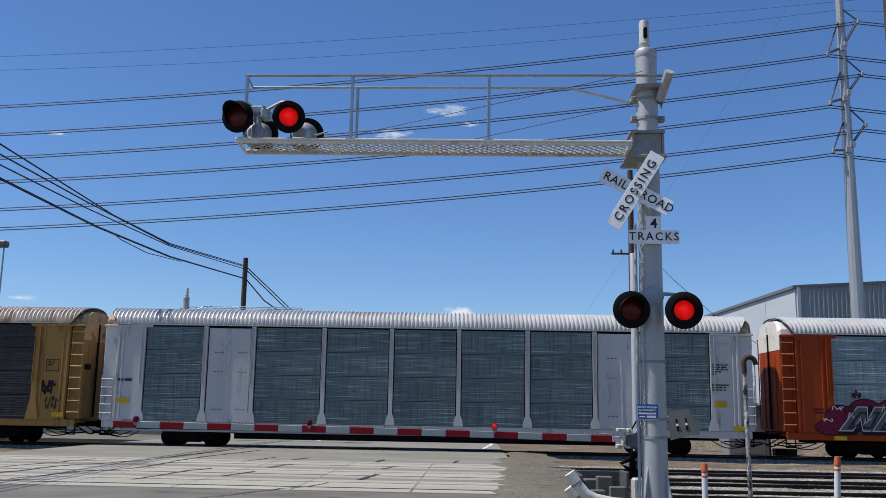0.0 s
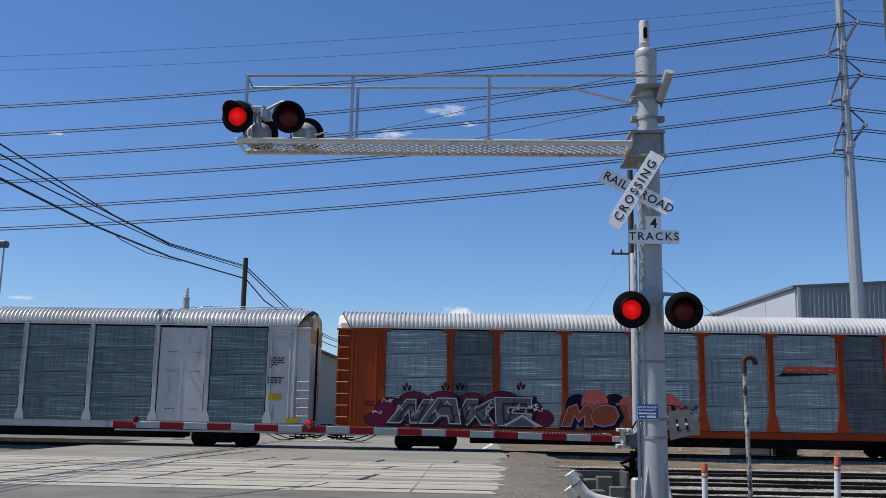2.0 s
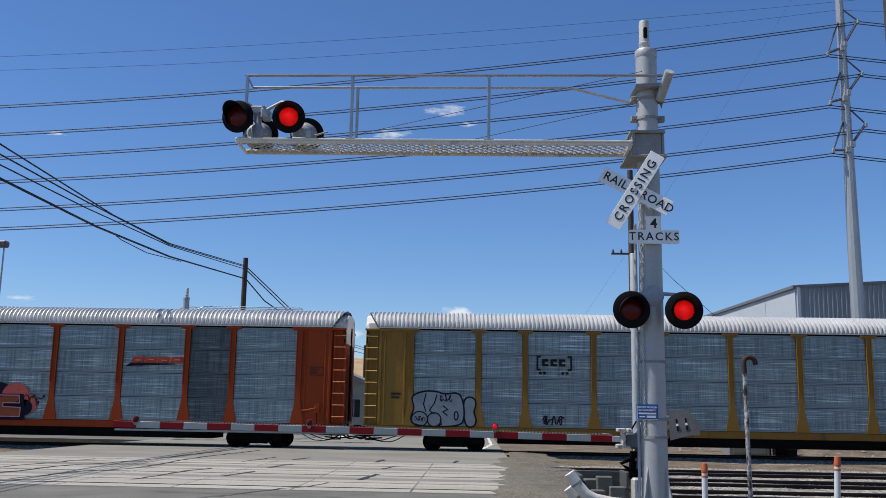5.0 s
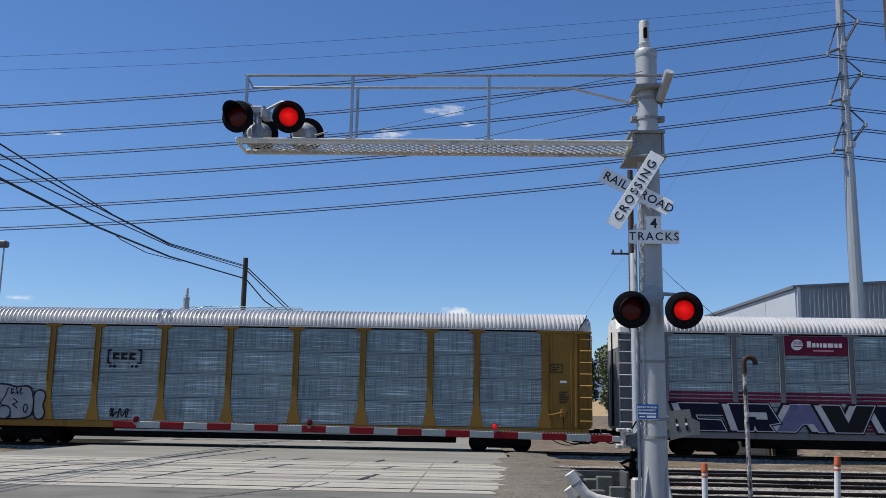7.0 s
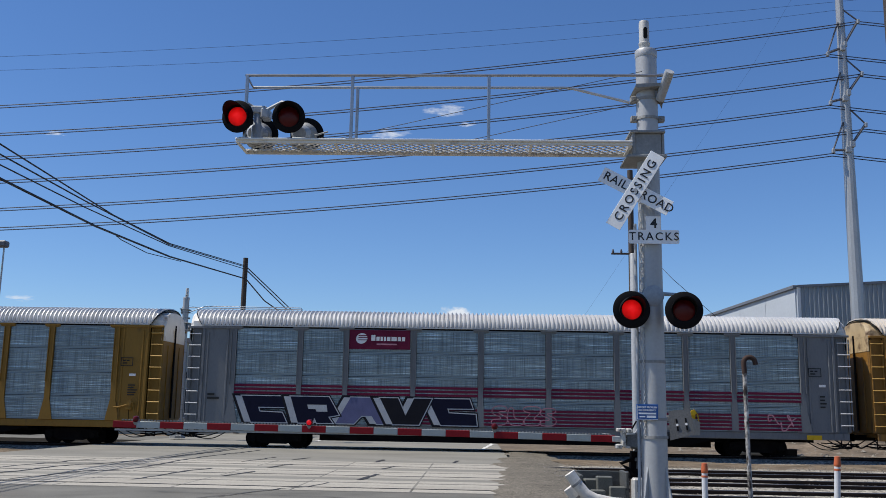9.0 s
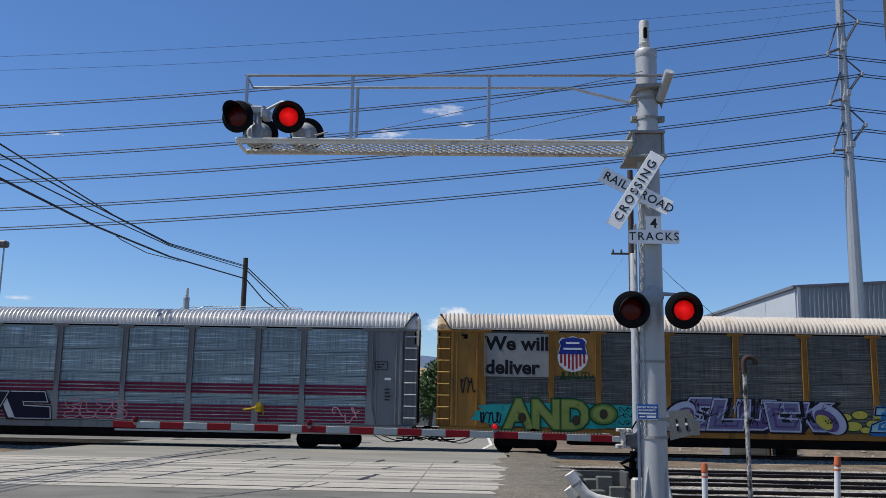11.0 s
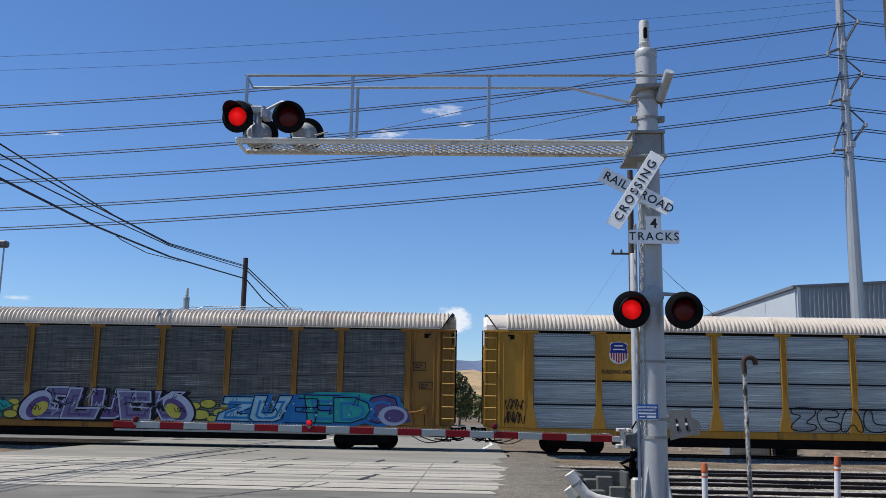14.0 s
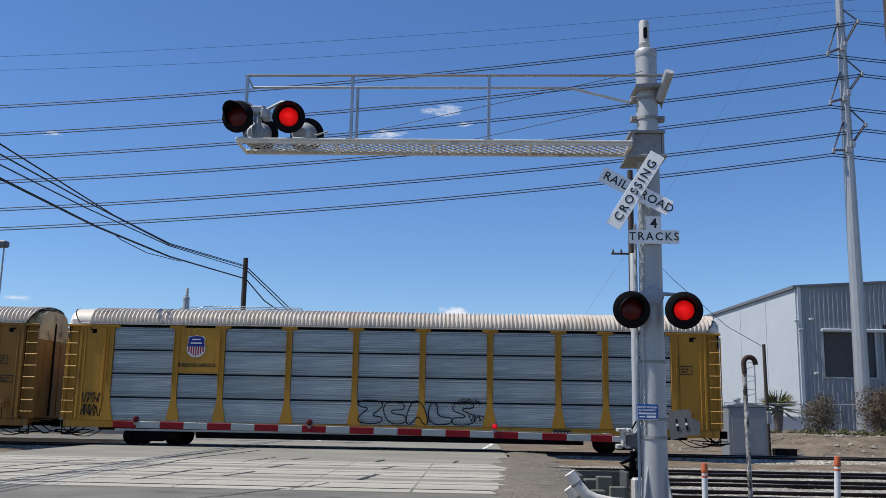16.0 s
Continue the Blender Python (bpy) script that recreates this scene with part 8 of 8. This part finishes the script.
def letter_car_f():
    c = car_f
    plate(c, 1.98, 4.66, 3.08, 4.86, PANEL_GREY, "pale panel with dark slogan", 0, "slogan_panel")
    fit_text(c, "We will", (2.02, 4.60, 4.18, 4.72), INK, 2, 0.034, name="lettering", label="bold dark slogan letters")
    fit_text(c, "deliver", (2.05, 4.25, 3.20, 3.74), INK, 2, 0.034, name="lettering", label="bold dark slogan letters")
    g = Geo().rbox(4.83, 6.60, -0.003, 0.0, 3.15, 4.9, 0.001)
    decal(c, g, UP_BROWN, 0, "backing_plate")
    shield(c, 5.0, 6.26, 3.30, 4.80)
    decal(c, scribble(5.0, 6.5, 3.0, 3.3, 90, 6, 0.025), AVO_DARK, 3)
    decal(c, blob(1.6, 8.75, 1.0, 2.02, 0.4, 0.05, 8), TEAL, 2, label="turquoise graffiti background")
    fit_text(c, "AND", (2.9, 6.2, 1.05, 2.10), AVO_DARK, 4, 0.105, spacing=1.0)
    fit_text(c, "AND", (2.9, 6.2, 1.05, 2.10), AVO_MID, 4.6, 0.07, spacing=1.0)
    fit_text(c, "AND", (2.9, 6.2, 1.05, 2.10), AVO, 5.2, 0.04, spacing=1.0, label="avocado green graffiti letters")
    decal(c, oval(6.85, 1.62, 0.62, 0.46), AVO_DARK, 5)
    decal(c, oval(6.87, 1.62, 0.54, 0.40), AVO_MID, 5.8)
    decal(c, oval(6.87, 1.62, 0.44, 0.32), AVO, 6.3)
    for x, z in ((3.55, 1.42), (6.87, 1.62), (5.75, 1.35)):
        decal(c, oval(x, z, 0.17, 0.21), AVO_DARK, 7)
        decal(c, oval(x, z, 0.13, 0.17), PIT, 8)
    decal(c, scribble(1.7, 2.75, 1.2, 1.7, 91, 4, 0.025), NAVY, 4)
    for i, z in enumerate((1.75, 1.5, 1.22)):
        decal(c, scribble(7.45, 8.7, z, z + 0.16, 92 + i, 5, 0.014), NAVY, 4)
    for i, (x, z, r) in enumerate(((8.9, 1.2, 0.32), (9.25, 1.45, 0.3), (9.0, 1.7, 0.25), (9.5, 1.25, 0.25), (16.9, 1.3, 0.4), (17.2, 1.75, 0.35), (17.7, 1.4, 0.3), (17.9, 1.7, 0.2), (16.6, 1.65, 0.3), (17.4, 1.15, 0.25))):
        decal(c, oval(x, z, r, r * 0.55), AVO_DARK, 1)
        decal(c, oval(x, z + 0.01, r * 0.88, r * 0.46), ACID, 2)
    # purple piece with big curled ends
    for x, s in ((9.9, 1), (16.0, -1)):
        for r, m, l in ((0.92, INK, 3), (0.85, LILAC, 4), (0.62, VIOLET, 5), (0.42, ACID, 6)):
            decal(c, oval(x + s * (0.92 - r) * 0.5, 1.6 - (0.92 - r) * 0.3, r * 0.72, r * 0.72, 28, 0.45 * s), m, l)
        decal(c, scribble(x - 0.2, x + 0.25, 1.4, 1.6, 95 + s, 3, 0.014), INK, 7)
    piece(c, "SLUEK", (10.3, 15.7, 1.06, 2.36), (LAVENDER, LAVENDER, VIOLET), LILAC, INK, (VIOLET, INK), 0.16, 0.42, 0.034, 4, "lavender and violet graffiti letters", busy=7)
    # blue piece
    decal(c, blob(20.6, 25.3, 1.0, 2.3, 2.2, 0.06, 7), TEAL, 1, label="blue and turquoise graffiti")
    decal(c, blob(23.0, 25.6, 0.98, 1.75, 3.2, 0.05, 6), VIOLET, 2)
    piece(c, "ZUE", (17.9, 21.6, 1.04, 2.2), (SKYB, SKYB, BLUE), NAVY, BLUE, (BLUE,), 0.3, 0.30, 0.022, 6, "light blue graffiti letters", busy=4)
    piece(c, "EDO", (21.3, 25.0, 1.04, 2.25), (TEAL, TEAL, VIOLET), NAVY, BLUE, (BLUE,), 0.2, 0.30, 0.022, 9, "", 2.25, 4)
    dots = random.Random(8)
    for k in range(26):
        r = dots.uniform(0.018, 0.05)
        decal(c, oval(dots.uniform(18.6, 25.0), dots.uniform(1.2, 2.1), r, r, 8), SKYB, 8.5)
    decal(c, oval(24.9, 1.4, 0.6, 0.4), LILAC, 7)
    decal(c, oval(24.95, 1.4, 0.42, 0.27), VIOLET, 8)
    decal(c, scribble(0.95, 1.6, 2.4, 3.0, 97, 3, 0.025), INK, 2, label="black sprayed tag")
    frame_box(c, 25.68, 26.2, 3.26, 3.62)
    frame_box(c, 25.95, 26.5, 2.5, 2.8)
    bars(c, 21.8, 0.92, ((0.3,), (0.2,)), 0.1, 0.02)
    bars(c, 22.8, 0.92, ((0.35,),), 0.1, 0.02)
    hand_brake(c, 26.2, UP_BROWN)


def letter_car_g():
    c = car_g
    g = Geo().rbox(4.83, 6.60, -0.003, 0.0, 3.0, 4.9, 0.001)
    decal(c, g, YELLOW, 0, "backing_plate", "plain yellow plate")
    shield(c, 5.18, 5.98, 3.66, 4.60)
    fit_text(c, "BUILDING AMERICA", (4.86, 6.46, 3.27, 3.42), DARK_PRINT, 6, 0.02, name="lettering", label="small dark slogan letters")
    outline_letters(c, "ZEALS", (12.5, 17.3, 1.08, 2.02), 0.022, INK, 2, "black looping sprayed letters")
    decal(c, scribble(16.5, 17.6, 1.9, 2.15, 99, 5, 0.016), INK, 3)
    decal(c, scribble(17.0, 17.7, 1.25, 1.5, 98, 4, 0.016), INK, 3)
    decal(c, scribble(23.9, 25.3, 1.5, 1.85, 94, 5, 0.025), INK, 3, label="black sprayed tag")
    decal(c, scribble(0.85, 1.75, 1.75, 2.15, 96, 5, 0.018), INK, 2, label="black sprayed tag")
    decal(c, scribble(0.85, 1.7, 1.2, 1.65, 93, 5, 0.020), INK, 2)
    frame_box(c, 25.68, 26.2, 3.26, 3.62)
    plate(c, 20.5, 21.2, 0.72, 0.95, DARK_PRINT, "dark stencilled plate")
    hand_brake(c, 26.0, YELLOW)


letter_car_a()
letter_car_b()
letter_car_c()
letter_car_d()
letter_car_e()
letter_car_f()
letter_car_g()


# ---- what moves ----
def motions():
    times = [0.5 * i for i in range(33)]
    for car, x0 in CARS:
        walk(car, [(t, pose(x0 - travel(t), CAR_Y, 0)) for t in times])
    steps = [i / 15 for i in range(241)]
    steady = lambda t: 9.1 * t - 0.0095 * t * t
    for ws in WHEELSETS:
        x, z = ws.location.x, ws.location.z
        walk(ws, [(t, Matrix.Translation((x, 0, z)) @ Matrix.Rotation(-steady(t) / 0.385, 4, "Y")) for t in steps])
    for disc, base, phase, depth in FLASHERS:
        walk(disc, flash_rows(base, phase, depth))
    for c in CLOUDS:
        x, y, z = c.location
        walk(c, [(0.0, pose(x + 6, y, z)), (8.0, pose(x, y, z)), (16.0, pose(x - 6, y, z))])

motions()
